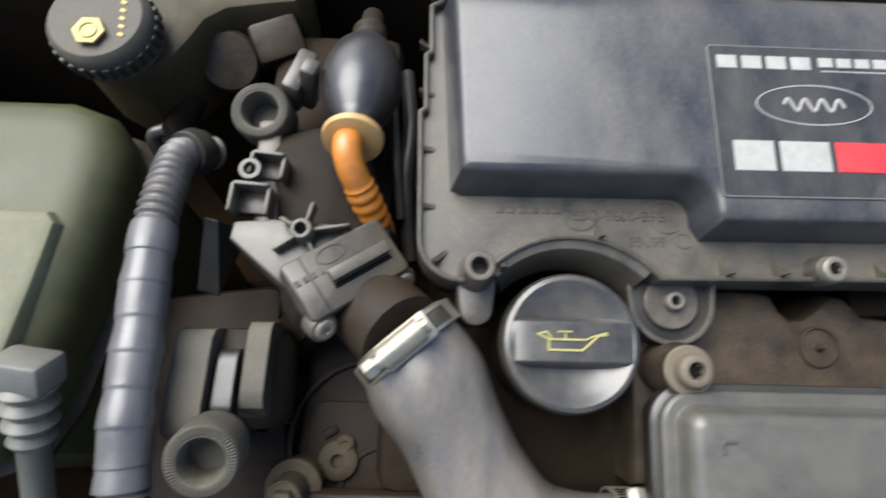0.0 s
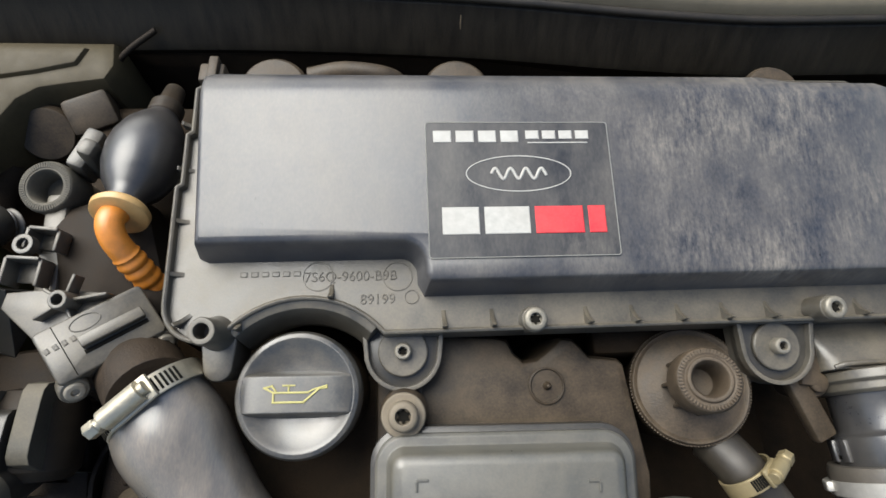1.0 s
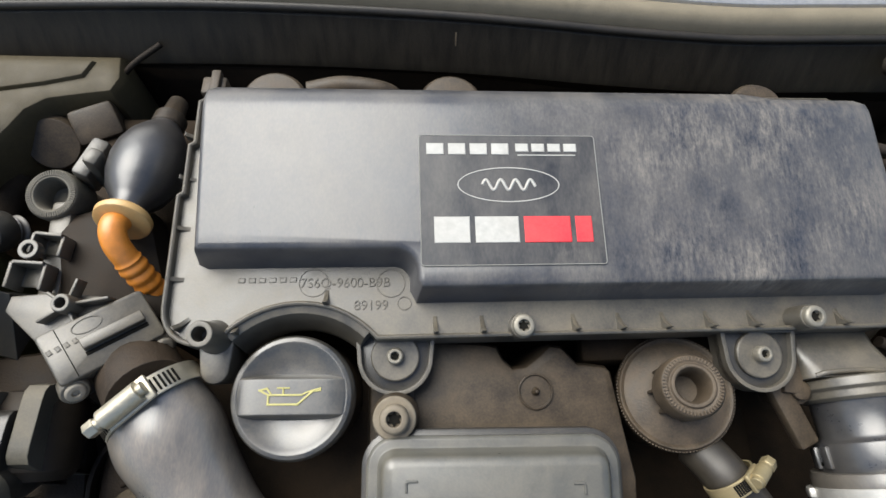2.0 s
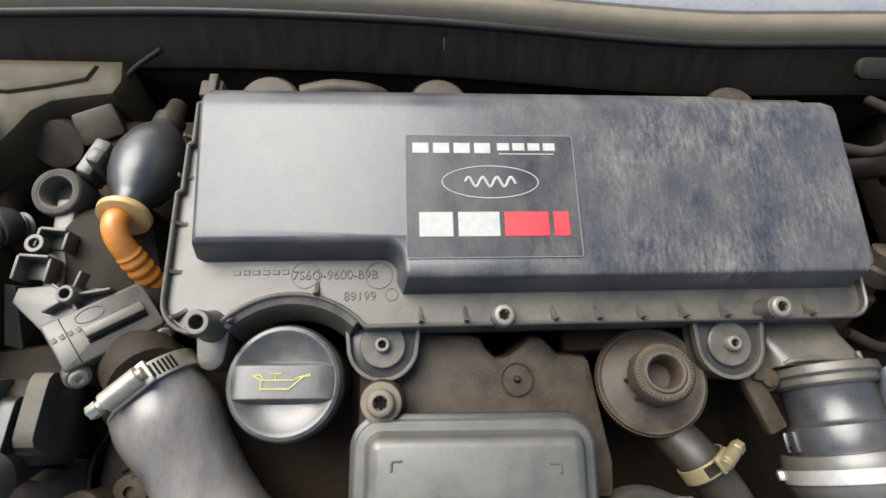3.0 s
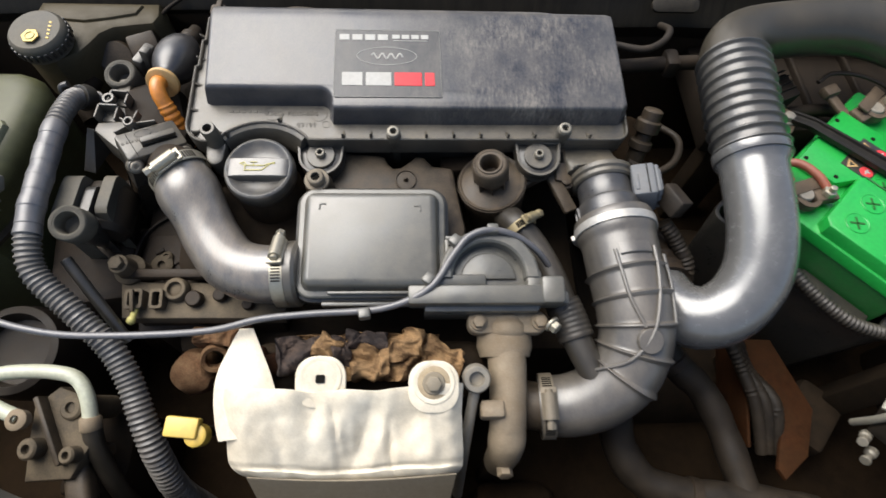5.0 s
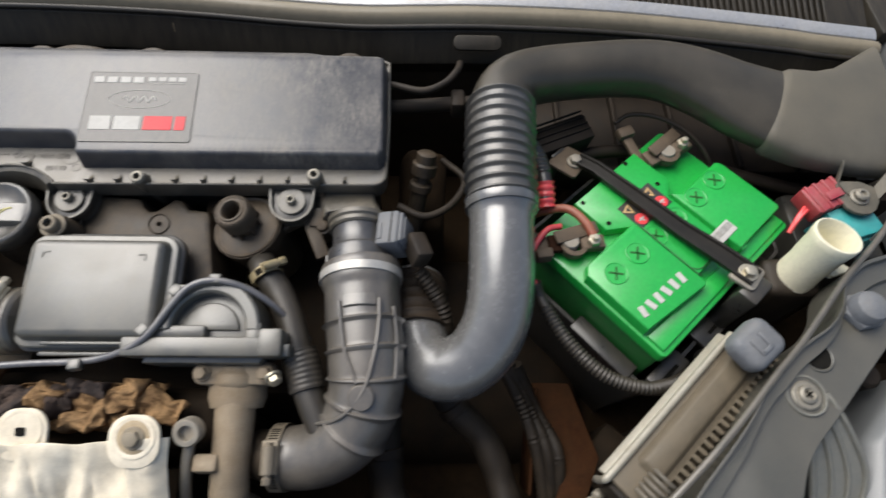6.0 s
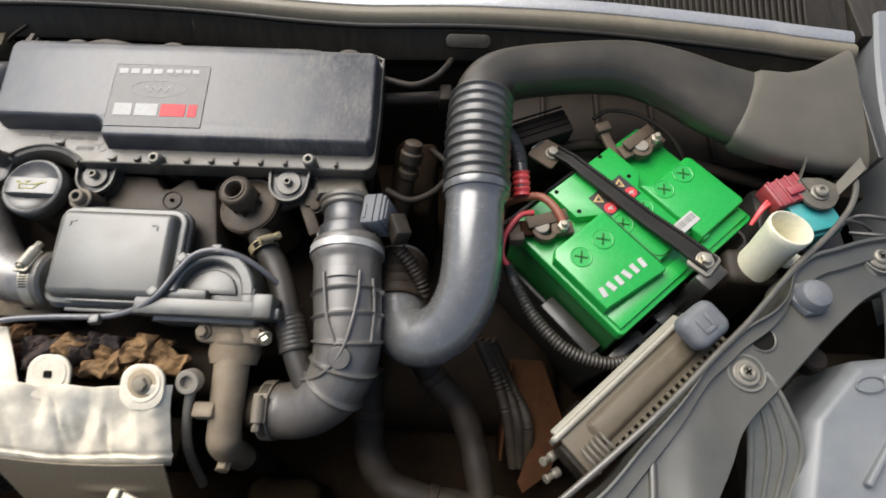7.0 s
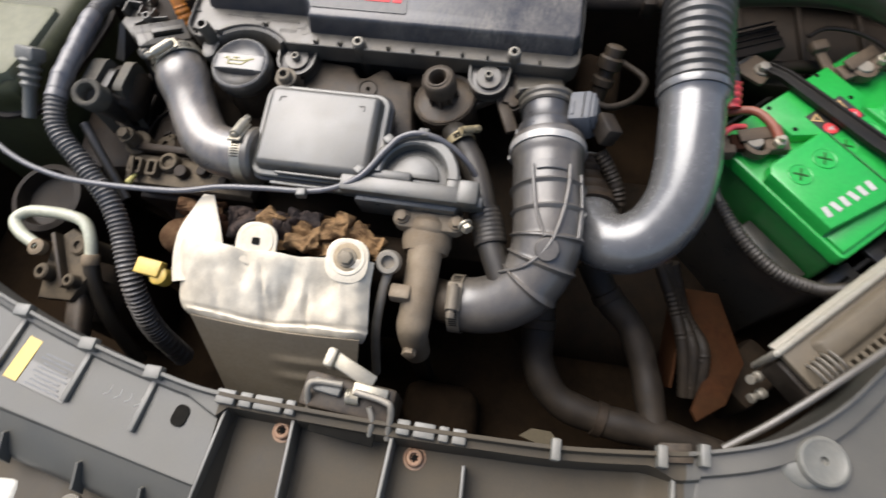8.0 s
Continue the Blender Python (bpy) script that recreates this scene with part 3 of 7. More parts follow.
# fuel rail with its lugs, in front of the timing cover
rail = thing("fuel_rail", (0.06, -0.06, 0.80), "brown dusted metal bracket with square lugs on the engine", "engine bracket")
part("plate", prism([(-0.050, -0.048), (0.113, -0.049), (0.114, -0.014), (0.02, -0.008), (-0.060, -0.007)], 0.852, 0.866, 0.003), DIRT, rail)
part("base", xf(box(0.150, 0.032, 0.14, 0.004), pose(0.030, -0.028, 0.715)), GRIME_L, rail)
part("back_ridge", xf(box(0.125, 0.010, 0.016, 0.003), pose(0.005, 0.000, 0.862, ENG)), GRIME_L, rail)
for dx, w in ((-0.036, 0.017), (-0.014, 0.013)):
    lug_ = loft([[(x_, y_, z_) for x_, y_ in q] for q, z_ in ((rounded(-w / 2, -0.010, w / 2, 0.010, 0.003), 0), (rounded(-w / 2, -0.010, w / 2, 0.010, 0.003), 0.014), (rounded(-w / 2 + 0.003, -0.0070, w / 2 - 0.003, 0.0070, 0.002), 0.014), (rounded(-w / 2 + 0.003, -0.0070, w / 2 - 0.003, 0.0070, 0.002), 0.003))])
    part("lug", xf(lug_, pose(dx, -0.029, 0.865, ENG, 0, 3)), DIRT, rail)
    # the lug's inner shade is painted with a black sheet
    part("lug_pocket", xf(box(w - 0.007, 0.013, 0.001, 0), pose(dx, -0.029, 0.8695, ENG, 0, 3)), HOLE_SHADE, rail)
part("clip_tongue", xf(box(0.004, 0.022, 0.004, 0.001), pose(-0.035, -0.034, 0.880, 22, 0, 3)), DIRT, rail)
part("port", xf(lathe([(0.0125, 0), (0.0125, 0.008), (0.0105, 0.011), (0.0075, 0.011), (0.0065, 0.006), (0.004, 0.007), (0, 0.007)]), pose(0.001, -0.018, 0.865, ENG)), DIRT, rail)
part("port", xf(lathe([(0.0085, 0), (0.0085, 0.010), (0.007, 0.012), (0.003, 0.012)]), pose(0.021, -0.028, 0.864, ENG)), GRIME_L, rail)
for px, py, r_, h_ in ((0.046, -0.024, 0.007, 0.008), (0.075, -0.034, 0.006, 0.006)):
    part("stub", xf(lathe([(r_, 0), (r_, h_), (r_ * 0.8, h_ + 0.002), (r_ * 0.4, h_ + 0.002)], 18), pose(px, py, 0.865, ENG)), GRIME_L, rail)
part("brass_fitting", xf(lathe([(0.003, 0), (0.003, 0.012), (0.004, 0.013), (0.004, 0.017), (0.002, 0.019)], 14), pose(-0.034, -0.040, 0.872, 70, 10)), PAINT_Y, rail, "brass-coloured fitting")
part("tower", xf(lathe([(0.014, -0.14), (0.014, -0.034), (0.0160, -0.032), (0.0160, -0.026), (0.0105, -0.022), (0.0095, -0.003)], 28), pose(-0.051, -0.001, 0.897, ENG)), DIRT, rail)
make_bolt("flange_bolt", pose(-0.050, -0.001, 0.893, ENG), 0.007, 0.0095, 0.007, DIRT, label="dusty flange bolt beside the timing cover")

# ---- air filter cover ----
CF = pose(0.2505, 0.118, 0.9485, 5.0, 1.4, 1.5)
FR = -0.008
cover = thing("air_filter_cover", (0.25, 0.19, 0.90), "large black plastic air filter cover with a dusty front rim", "engine cover")


def lid_top(y):
    z = 0.024 + 0.066 * (y - 0.018)
    if y > 0.128:
        z -= 0.016 * min(1, (y - 0.128) / 0.026) ** 2
    return z


step = [(-0.088 - 0.014 + 0.014 * math.cos(a), 0.041 - 0.014 + 0.014 * math.sin(a)) for a in [math.pi / 2 * k / 6 for k in range(7)]]
lid_out = [(0.209, 0.018), (0.215, 0.024), (0.2145, 0.138), (0.208, 0.1425), (0.150, 0.1435), (0.134, 0.151), (-0.212, 0.151), (-0.2165, 0.146), (-0.213, 0.042), (-0.211, 0.041), *[(x_, y_) for x_, y_ in step[::-1]], (-0.088, 0.022), (-0.086, 0.018)]
lid = loft([[(x_, y_, z_) for x_, y_ in offset_loop(lid_out, d)] for d, z_ in ((0.005, -0.1), (0.0045, 0.06), (0.001, 0.80), (0.0, 0.92), (-0.0010, 0.97), (-0.0030, 1.0))])
for yy in (0.03, 0.05, 0.08, 0.11, 0.125, 0.131, 0.136, 0.141, 0.146):
    bmesh.ops.bisect_plane(lid, geom=[*lid.verts, *lid.edges, *lid.faces], plane_co=(0, yy, 0), plane_no=(0, 1, 0))
for v in lid.verts:
    v.co.z *= lid_top(v.co.y)
part("lid", xf(lid, CF), LID, cover, "glossy black lid with scuffs and dust streaks")

ARC = (-0.157, -0.045, 0.058)
a0 = math.asin((FR - ARC[1]) / ARC[2])
arc = [(ARC[0] + ARC[2] * math.cos(math.pi - a0 - (math.pi - 2 * a0) * k / 14), ARC[1] + ARC[2] * math.sin(math.pi - a0 - (math.pi - 2 * a0) * k / 14)) for k in range(15)]
corner = lambda cx, cy, r, d0, d1, n=6: [(cx + r * math.cos(radians(d0 + (d1 - d0) * k / n)), cy + r * math.sin(radians(d0 + (d1 - d0) * k / n))) for k in range(n + 1)]
rim_out = [*corner(-0.212, 0.012, 0.022, 180, 270), *arc, (-0.05, FR), (0.0, FR), (0.05, FR), (0.1, FR), (0.15, FR), *corner(0.205, FR + 0.014, 0.014, 270, 360), (0.2215, 0.06), (0.221, 0.152), (0.21, 0.158), (-0.215, 0.158), (-0.228, 0.150), (-0.228, 0.120), (-0.231, 0.118), (-0.231, 0.085), (-0.234, 0.083), (-0.234, 0.05)]
up_loop = lambda d, z_: [(x_, y_, z_) for x_, y_ in offset_loop(rim_out, d)]
part("flange", xf(loft([up_loop(-0.001, -0.012), up_loop(-0.001, 0.001)]), CF), GREY_P, cover, "dusty flange with moulded lettering")
part("rim", xf(loft([up_loop(0.0, -0.018), up_loop(0.0004, 0.0055), up_loop(-0.0008, 0.0065), up_loop(-0.0022, 0.0055), up_loop(-0.0028, -0.002)], False, False), CF), GREY_P, cover)
part("lower_shell", xf(loft([up_loop(-0.012, -0.085), up_loop(-0.006, -0.014)]), CF), BLACK, cover)
part("notch_wall", xf(loft([[(ARC[0] + q * math.cos(a), ARC[1] + q * math.sin(a), z_) for q, z_ in ((0.058, -0.016), (0.058, 0.004), (0.0535, 0.002), (0.0475, -0.012), (0.0475, -0.022))] for a in [math.pi - a0 - 0.1 - (math.pi - 2 * a0 - 0.2) * k / 16 for k in range(17)]]), CF), GREY_P, cover)


def gusset(x_, y_, turn, n=0.011, h=0.0125):
    side_ = [(0, 0), (n, 0), (0.55 * n, 0.12 * h), (0.25 * n, 0.40 * h), (0.06 * n, 0.8 * h), (0, h)]
    g = loft([[(x0, y_, z_) for y_, z_ in side_] for x0 in (-0.0013, 0.0013)])
    return xf(g, CF @ pose(x_, y_, 0.0, 0, 0, turn))


for gx in (-0.078, -0.05, -0.022, 0.006, 0.034, 0.062, 0.090, 0.118, 0.176):
    part("gusset", gusset(gx, FR + 0.002, 0, 0.016), GREY_P, cover)
part("gusset", gusset(-0.192, FR + 0.004, 0, 0.014), GREY_P, cover)
part("gusset", gusset(-0.226, 0.000, -45, 0.016, 0.009), GREY_P, cover)
part("gusset", gusset(-0.142, 0.0125, 0, 0.014), GREY_P, cover)
for gy in (0.03, 0.062, 0.095, 0.125):
    part("gusset", gusset(-0.2335, gy, -90, 0.016, 0.007), GREY_P, cover)
part("lettering", xf(words("7S6Q-9600-B9B", 0.0082, 0.00025), CF @ pose(-0.158, 0.024, 0.0012)), GREY_P, cover, "moulded part number on the flange")
part("lettering", xf(words("89199", 0.0082, 0.00025), CF @ pose(-0.126, 0.010, 0.0012)), GREY_P, cover, "moulded number on the flange")
for px, py, pr in ((-0.150, 0.027, 0.0088), (-0.104, 0.026, 0.0088), (-0.096, 0.0135, 0.0042)):
    part("date_mark", xf(loft([[(px + q * math.cos(a), py + q * math.sin(a), z_) for a in [2 * math.pi * j / 20 for j in range(20)]] for q, z_ in ((pr, 0.001), (pr, 0.0014), (pr - 0.0005, 0.0014), (pr - 0.0005, 0.001))], False, False), CF), GREY_P, cover)
for k in range(6):
    part("mark", xf(box(0.004, 0.003, 0.0004, 0), CF @ pose(-0.192 + 0.006 * k, 0.029, 0.001)), GREY_P, cover)

# sticker on the lid: a dark plate with shapes in white and red
slope = math.degrees(math.atan(0.066))
SF = CF @ pose(-0.0865, 0.029, lid_top(0.029) + 0.0006, slope)
SW, SH = 0.109, 0.082
sticker = part("sticker", xf(prism(rounded(0, 0, SW, SH, 0.002), -0.0012, 0.0002, 0), SF), PLATE, cover, "dark scratched sticker with white and red marks")
line_ = loft([[(x_, y_, z_) for x_, y_ in offset_loop(rounded(0, 0, SW, SH, 0.002), d)] for d, z_ in ((0.0, -0.001), (0.0, 0.0004), (-0.0005, 0.0004), (-0.0005, -0.001))], False, False)
part("border", xf(line_, SF), PLATE_EDGE, sticker)


def bar(x0, y0, x1, y1, mat, name="mark"):
    return part(name, xf(box(x1 - x0, y1 - y0, 0.0004, 0), SF @ pose((x0 + x1) / 2, (y0 + y1) / 2, 0.0001)), mat, sticker)


for k in range(4):
    bar(0.0045 + 0.0132 * k, 0.0690, 0.0045 + 0.0132 * k + 0.0106, 0.0764, WHITE)
for k in range(4):
    bar(0.0590 + 0.0100 * k, 0.0710, 0.0590 + 0.0100 * k + 0.0080, 0.0764, WHITE)
bar(0.060, 0.0683, 0.096, 0.0691, WHITE)
oval = lambda a, b, z_: [(0.0535 + a * math.cos(2 * math.pi * k / 40), 0.0495 + b * math.sin(2 * math.pi * k / 40), z_) for k in range(40)]
part("oval", xf(loft([oval(0.031, 0.0112, 0), oval(0.031, 0.0112, 0.0005), oval(0.0303, 0.0105, 0.0005), oval(0.0303, 0.0105, 0)], False, False), SF), WHITE, sticker)
part("oval_mark", xf(tube([(0.0375 + 0.00115 * k, 0.0495 + 0.0032 * math.sin(0.8 * k), 0.0003) for k in range(29)], 0.0010, 8, 8, flat=0.2), SF), WHITE, sticker)
for x0, x1, mt in ((0.008, 0.0290, WHITE), (0.0320, 0.0580, WHITE), (0.0610, 0.0890, RED), (0.0920, 0.1020, RED)):
    bar(x0, 0.0135, x1, 0.0295, mt)

# posts, screws and bracket tabs of the cover
part("post", xf(lathe([(0.0100, -0.045), (0.0098, -0.022), (0.0078, -0.016), (0.0074, 0.0), (0.0068, 0.0015), (0.0042, 0.0015), (0.0036, -0.012), (0, -0.012)]), pose(0.0459, 0.1046, 0.9745, ENG)), GREY_P, cover)
part("post_lobe", xf(prism([*corner(0, -0.010, 0.0085, 180, 360, 10), (0.011, 0.012), (-0.011, 0.012)], -0.030, 0.0, 0.002), pose(0.0465, 0.1010, 0.9500, ENG)), GREY_P, cover)
for px, py, pz in ((0.2235, 0.1130, 0.9600), (0.3980, 0.1175, 0.9615)):
    part("screw_post", xf(lathe([(0.0058, -0.058), (0.0060, -0.030), (0.0074, -0.026), (0.0078, -0.004), (0.0072, 0.0)], 24), pose(px, py, pz, ENG)), GREY_P, cover)
    make_bolt("torx_screw", pose(px, py, pz - 0.001, ENG), 0.0066, 0, 0.005, SCREW, head="torx", label="dull torx screw in the air filter cover", group="cover screws")
for px in (0.149, 0.373):
    tabs = [*corner(0.0, 0.0, 0.0225, 180, 360, 16), (0.024, 0.016), (-0.024, 0.016)]
    part("bracket", xf(prism(tabs, -0.006, 0.0, 0.001), pose(px, 0.100, 0.938, ENG)), BLACK, cover)
    wl = tabs
    part("bracket_rim", xf(loft([[(x_, y_, z_) for x_, y_ in offset_loop(wl, d)] for d, z_ in ((0, -0.012), (0, 0.004), (-0.0025, 0.004), (-0.003, -0.004))], False, False), pose(px, 0.100, 0.938, ENG)), GREY_P, cover)
    make_bolt("cover_bolt", pose(px, 0.100, 0.939, ENG), 0.0050, 0.0145, 0.006, SCREW, GREY_P, "torx", "torx bolt with a wide rubber washer in a cover bracket", "cover bolts")
rect = lambda x0, x1, y_, z0, z1, r_: [(x_, y_, z_) for x_, z_ in rounded(x0, z0, x1, z1, r_, 4)]
part("outlet", loft([rect(0.398, 0.455, 0.122, 0.895, 0.930, 0.004), rect(0.399, 0.458, 0.108, 0.893, 0.933, 0.006), rect(0.403, 0.466, 0.092, 0.888, 0.938, 0.010), rect(0.404, 0.468, 0.086, 0.886, 0.939, 0.012)]), GREY_P, cover, "dusty square outlet of the air filter")
part("outlet_edge", tube([(0.408, 0.087, 0.9375), (0.415, 0.0885, 0.941), (0.440, 0.0895, 0.9415), (0.456, 0.0885, 0.941), (0.458, 0.094, 0.9395)], 0.0016, 8, 6), GREY_P, cover)
part("outlet_ring", xf(lathe([(0.0300, 0), (0.0330, 0.001), (0.0335, 0.006), (0.0312, 0.008), (0.0312, 0.012), (0.0290, 0.014)], 40), to_axis((0.4415, 0.088, 0.922), (0.06, -1, -0.04))), GREY_P, cover)
part("outlet_lug", xf(lathe([(0.010, -0.03), (0.010, -0.006), (0.0085, -0.003), (0.0062, -0.003), (0.0058, 0.001), (0.004, 0.002), (0, 0.002)], 24), pose(0.4035, 0.0800, 0.926, ENG)), BROWN, cover, "brown dusted lug")
part("outlet_cheek", xf(prism([(-0.007, -0.020), (0.007, -0.022), (0.006, 0.018), (-0.005, 0.018)], -0.03, 0.0, 0.002), pose(0.3985, 0.098, 0.932, ENG)), BROWN, cover)
part("outlet_pocket", xf(box(0.0045, 0.012, 0.0008, 0), pose(0.3990, 0.1035, 0.9332, ENG)), HOLE_SHADE, cover)
part("bracket_arm", xf(box(0.014, 0.052, 0.008, 0.002), pose(0.396, 0.072, 0.915, ENG, 0, 24)), BROWN, cover)

# oil filler cap
cap = thing("oil_filler_cap", label="round black oil filler cap with a yellow oil can symbol", category="oil cap", m=pose(0.0925, 0.0775, 0.933, 8))
part("body", lathe([(0.030, -0.005), (0.0335, 0.0), (0.0345, 0.008), (0.0345, 0.012), (0.0341, 0.0165), (0.0328, 0.0192), (0.0305, 0.0202), (0.0280, 0.0190), (0.024, 0.0160), (0.014, 0.0142), (0, 0.0140)], 48), CAP_P, cap)
grip = bmesh.new()
gr = []
for k in range(25):
    a = -1 + 2 * k / 24
    x_ = 0.0326 * a
    hw = min(0.0105, math.sqrt(max(1e-8, 0.0336 ** 2 - x_ * x_)))
    zt = 0.0222 - 0.0035 * abs(a) ** 7 - 0.0006 * a * a
    fl = 0.0022 * (1 - a ** 8)
    gr.append([(x_, -hw - fl, 0.0138), (x_, -hw - 0.3 * fl, zt - 0.0035), (x_, -hw, zt - 0.0012), (x_, -hw + 0.0012, zt), (x_, hw - 0.0012, zt), (x_, hw, zt - 0.0012), (x_, hw + 0.3 * fl, zt - 0.0035), (x_, hw + fl, 0.0138)])
grip = part("grip", loft(gr), CAP_P, cap, "raised grip bar")
for pts_, w in (([(-0.012, -0.004), (-0.012, 0.001), (0.006, 0.001)], 0.0011), ([(-0.012, -0.004), (0.004, -0.004), (0.012, 0.003), (0.016, 0.0035)], 0.0011), ([(-0.012, 0.001), (-0.017, 0.0035), (-0.013, 0.0045), (-0.011, 0.002)], 0.0010), ([(-0.004, 0.001), (-0.004, 0.0045)], 0.0009), ([(-0.007, 0.0047), (-0.001, 0.0047)], 0.0009), ([(0.006, 0.001), (0.009, 0.0025), (0.016, 0.0045)], 0.0009)):
    for p, q in zip(pts_, pts_[1:]):
        d = Vector((q[0] - p[0], q[1] - p[1]))
        part("symbol", xf(box(d.length + w, w, 0.0006, 0), pose((p[0] + q[0]) / 2, (p[1] + q[1]) / 2, 0.0222 - 0.001 * ((p[0] + q[0]) / 0.065) ** 2, 0, 0, math.degrees(math.atan2(d.y, d.x)))), PAINT_Y, grip)
make_bolt("flange_bolt", pose(0.1495, 0.0635, 0.947, ENG), 0.0082, 0.0122, 0.008, PALE, head="torx", label="dusty star-socket bolt on a post beside the square box")
solo("bolt_post", xf(lathe([(0.0145, -0.06), (0.0135, -0.010), (0.0122, -0.008), (0.0118, 0.0)]), pose(0.1495, 0.0635, 0.948, ENG)), BROWN, "dusty mounting post below a star bolt", "post")

# fuel filter housing with its centre nut
filt = thing("filter_housing", label="brown dusted round filter housing with a hollow nut", category="filter housing", m=pose(0.3255, 0.0805, 0.919, 3, -9))
part("bowl", lathe([(0.030, -0.08), (0.0335, -0.018), (0.0352, -0.014), (0.0356, 0.000), (0.0342, 0.003), (0.0325, 0.0025), (0.0315, 0.0015), (0.022, 0.0045), (0, 0.006)], 56), FILT, filt)
part("nut", lathe([(0.0135, 0.004), (0.0140, 0.016), (0.0175, 0.018), (0.0185, 0.019), (0.0185, 0.034), (0.0172, 0.0365), (0.0150, 0.0375), (0.0130, 0.0370), (0.0122, 0.0385), (0.0105, 0.0385), (0.0090, 0.036), (0.0082, 0.017), (0, 0.017)], 44), FILT, filt, "knurled hollow nut")
for k in range(8):
    part("rib", xf(box(0.0045, 0.0022, 0.014, 0.0006), pose(0, 0, 0, 0, 0, 45 * k) @ pose(0.0160, 0, 0.005)), FILT, filt)
knurl = part("tooth", xf(box(0.0026, 0.0010, 0.0012, 0, 1), pose(0.0155, 0, 0.0366)), FILT, filt)
for k in range(1, 52):
    tk = knurl.copy()
    scene.collection.objects.link(tk)
    tk.rotation_euler = (0, 0, 2 * math.pi * k / 52)
rimt = part("rim_tooth", xf(box(0.0012, 0.0014, 0.007, 0, 1), pose(0.0354, 0, -0.006)), FILT, filt)
for k in range(1, 110):
    tk = rimt.copy()
    scene.collection.objects.link(tk)
    tk.rotation_euler = (0, 0, 2 * math.pi * k / 110)
part("arm", xf(box(0.05, 0.014, 0.012, 0.003), pose(0.048, 0.012, -0.020, 0, 0, 25)), FILT, filt)
part("spur", xf(box(0.05, 0.02, 0.05, 0.004), pose(-0.03, 0.032, -0.055)), BLOCK, filt)

# ---- left side: sensor housing, bulb, hoses, tanks ----
SX = pose(-0.0186, 0.1107, 0.9505, 8, 15, 38) @ pose(0, 0, -0.0494)
sens = thing("throttle_housing", label="grey plastic throttle housing with a flat oblong lid", category="throttle housing", m=SX)
TL = rounded(-0.0290, -0.0165, 0.0290, 0.0165, 0.003)
part("body", loft([[(x_, y_ + dy, z_) for x_, y_ in offset_loop(TL, d)] for d, dy, z_ in ((-0.006, 0.002, -0.04), (-0.003, 0.001, 0.0), (-0.0012, 0, 0.030), (-0.0012, 0, 0.040))]), BLACK, sens)
lidm = part("lid", loft([[(x_, y_, z_) for x_, y_ in offset_loop(TL, d)] for d, z_ in ((0.0, 0.037), (0.0, 0.0475), (-0.0004, 0.0488), (-0.0012, 0.0494))]), GREY_P, sens, "dusty lid with a raised bar")
part("raised_bar", xf(box(0.034, 0.0065, 0.0055, 0.0008), pose(0.006, -0.001, 0.0490)), GREY_P, lidm)
part("groove", xf(box(0.034, 0.0024, 0.0005, 0), pose(0.006, -0.0060, 0.0493)), HOLE_SHADE, lidm)
part("seam", xf(box(0.0005, 0.031, 0.0003, 0), pose(-0.019, 0, 0.0493)), HOLE_SHADE, lidm)
part("oval_mark", loft([[(-0.004 + q * 1.9 * math.cos(a), 0.0098 + q * math.sin(a), z_) for a in [2 * math.pi * j / 28 for j in range(28)]] for q, z_ in ((0.0044, 0.0490), (0.0044, 0.0497), (0.0040, 0.0497), (0.0040, 0.0490))], False, False), GREY_P, lidm)
for k in range(4):
    part("mark", xf(box(0.0026, 0.0032, 0.0003, 0), pose(-0.026 + 0.0045 * k, 0.004, 0.0494, 0, 0, 8)), GREY_P, lidm)
for px in (-0.0245, 0.0245):
    bs = part("screw_boss", xf(lathe([(0.0078, -0.004), (0.0078, 0.004), (0.0068, 0.0055), (0.0058, 0.0055)], 24), to_axis((px, -0.0165, 0.0385), (0, -0.75, 0.66))), GREY_P, sens)
    part("screw_head", xf(lathe([(0.0055, 0.0035), (0.0055, 0.0062), (0.0045, 0.0072), (0.0022, 0.0074), (0.0018, 0.0058), (0, 0.0058)], 20), to_axis((px, -0.0165, 0.0385), (0, -0.75, 0.66))), DARK_STEEL, bs, "round screw head")

part("neck", xf(box(0.05, 0.03, 0.07, 0.006), pose(0.0, 0.0, -0.07)), BLOCK, sens)
part("snout", xf(tube([(-0.014, 0.103, 0.918), (-0.003, 0.092, 0.929), (0.010, 0.0785, 0.9385)], 0.0235, 28, 6), SX.inverted()), GRIME_L, sens)

hous = thing("intake_housing", (-0.06, 0.16, 0.85), "dusty grey intake housing with clip brackets beside the bulb", "intake housing")
part("shell", xf(loft([[(x_, y_, z_) for x_, y_ in offset_loop(rounded(-0.030, -0.045, 0.034, 0.045, 0.02), d)] for d, z_ in ((-0.012, -0.06), (0.004, -0.03), (0.0, -0.012), (-0.010, -0.006))]), pose(-0.052, 0.170, 0.925, 6, 0, 18)), GRIME, hous, "grimy dark shell")
part("top_plate", prism([(-0.061, 0.113), (-0.036, 0.128), (-0.030, 0.141), (-0.040, 0.150), (-0.072, 0.152), (-0.093, 0.150), (-0.094, 0.140)], 0.890, 0.930, 0.002), GREY_P, hous, "grey plate with a star-ribbed boss")
part("screw_boss", xf(lathe([(0.0060, 0), (0.0056, 0.014), (0.0050, 0.015), (0.0032, 0.015), (0.003, 0.006), (0, 0.006)], 24), pose(-0.054, 0.143, 0.929, 8)), GREY_P, hous)
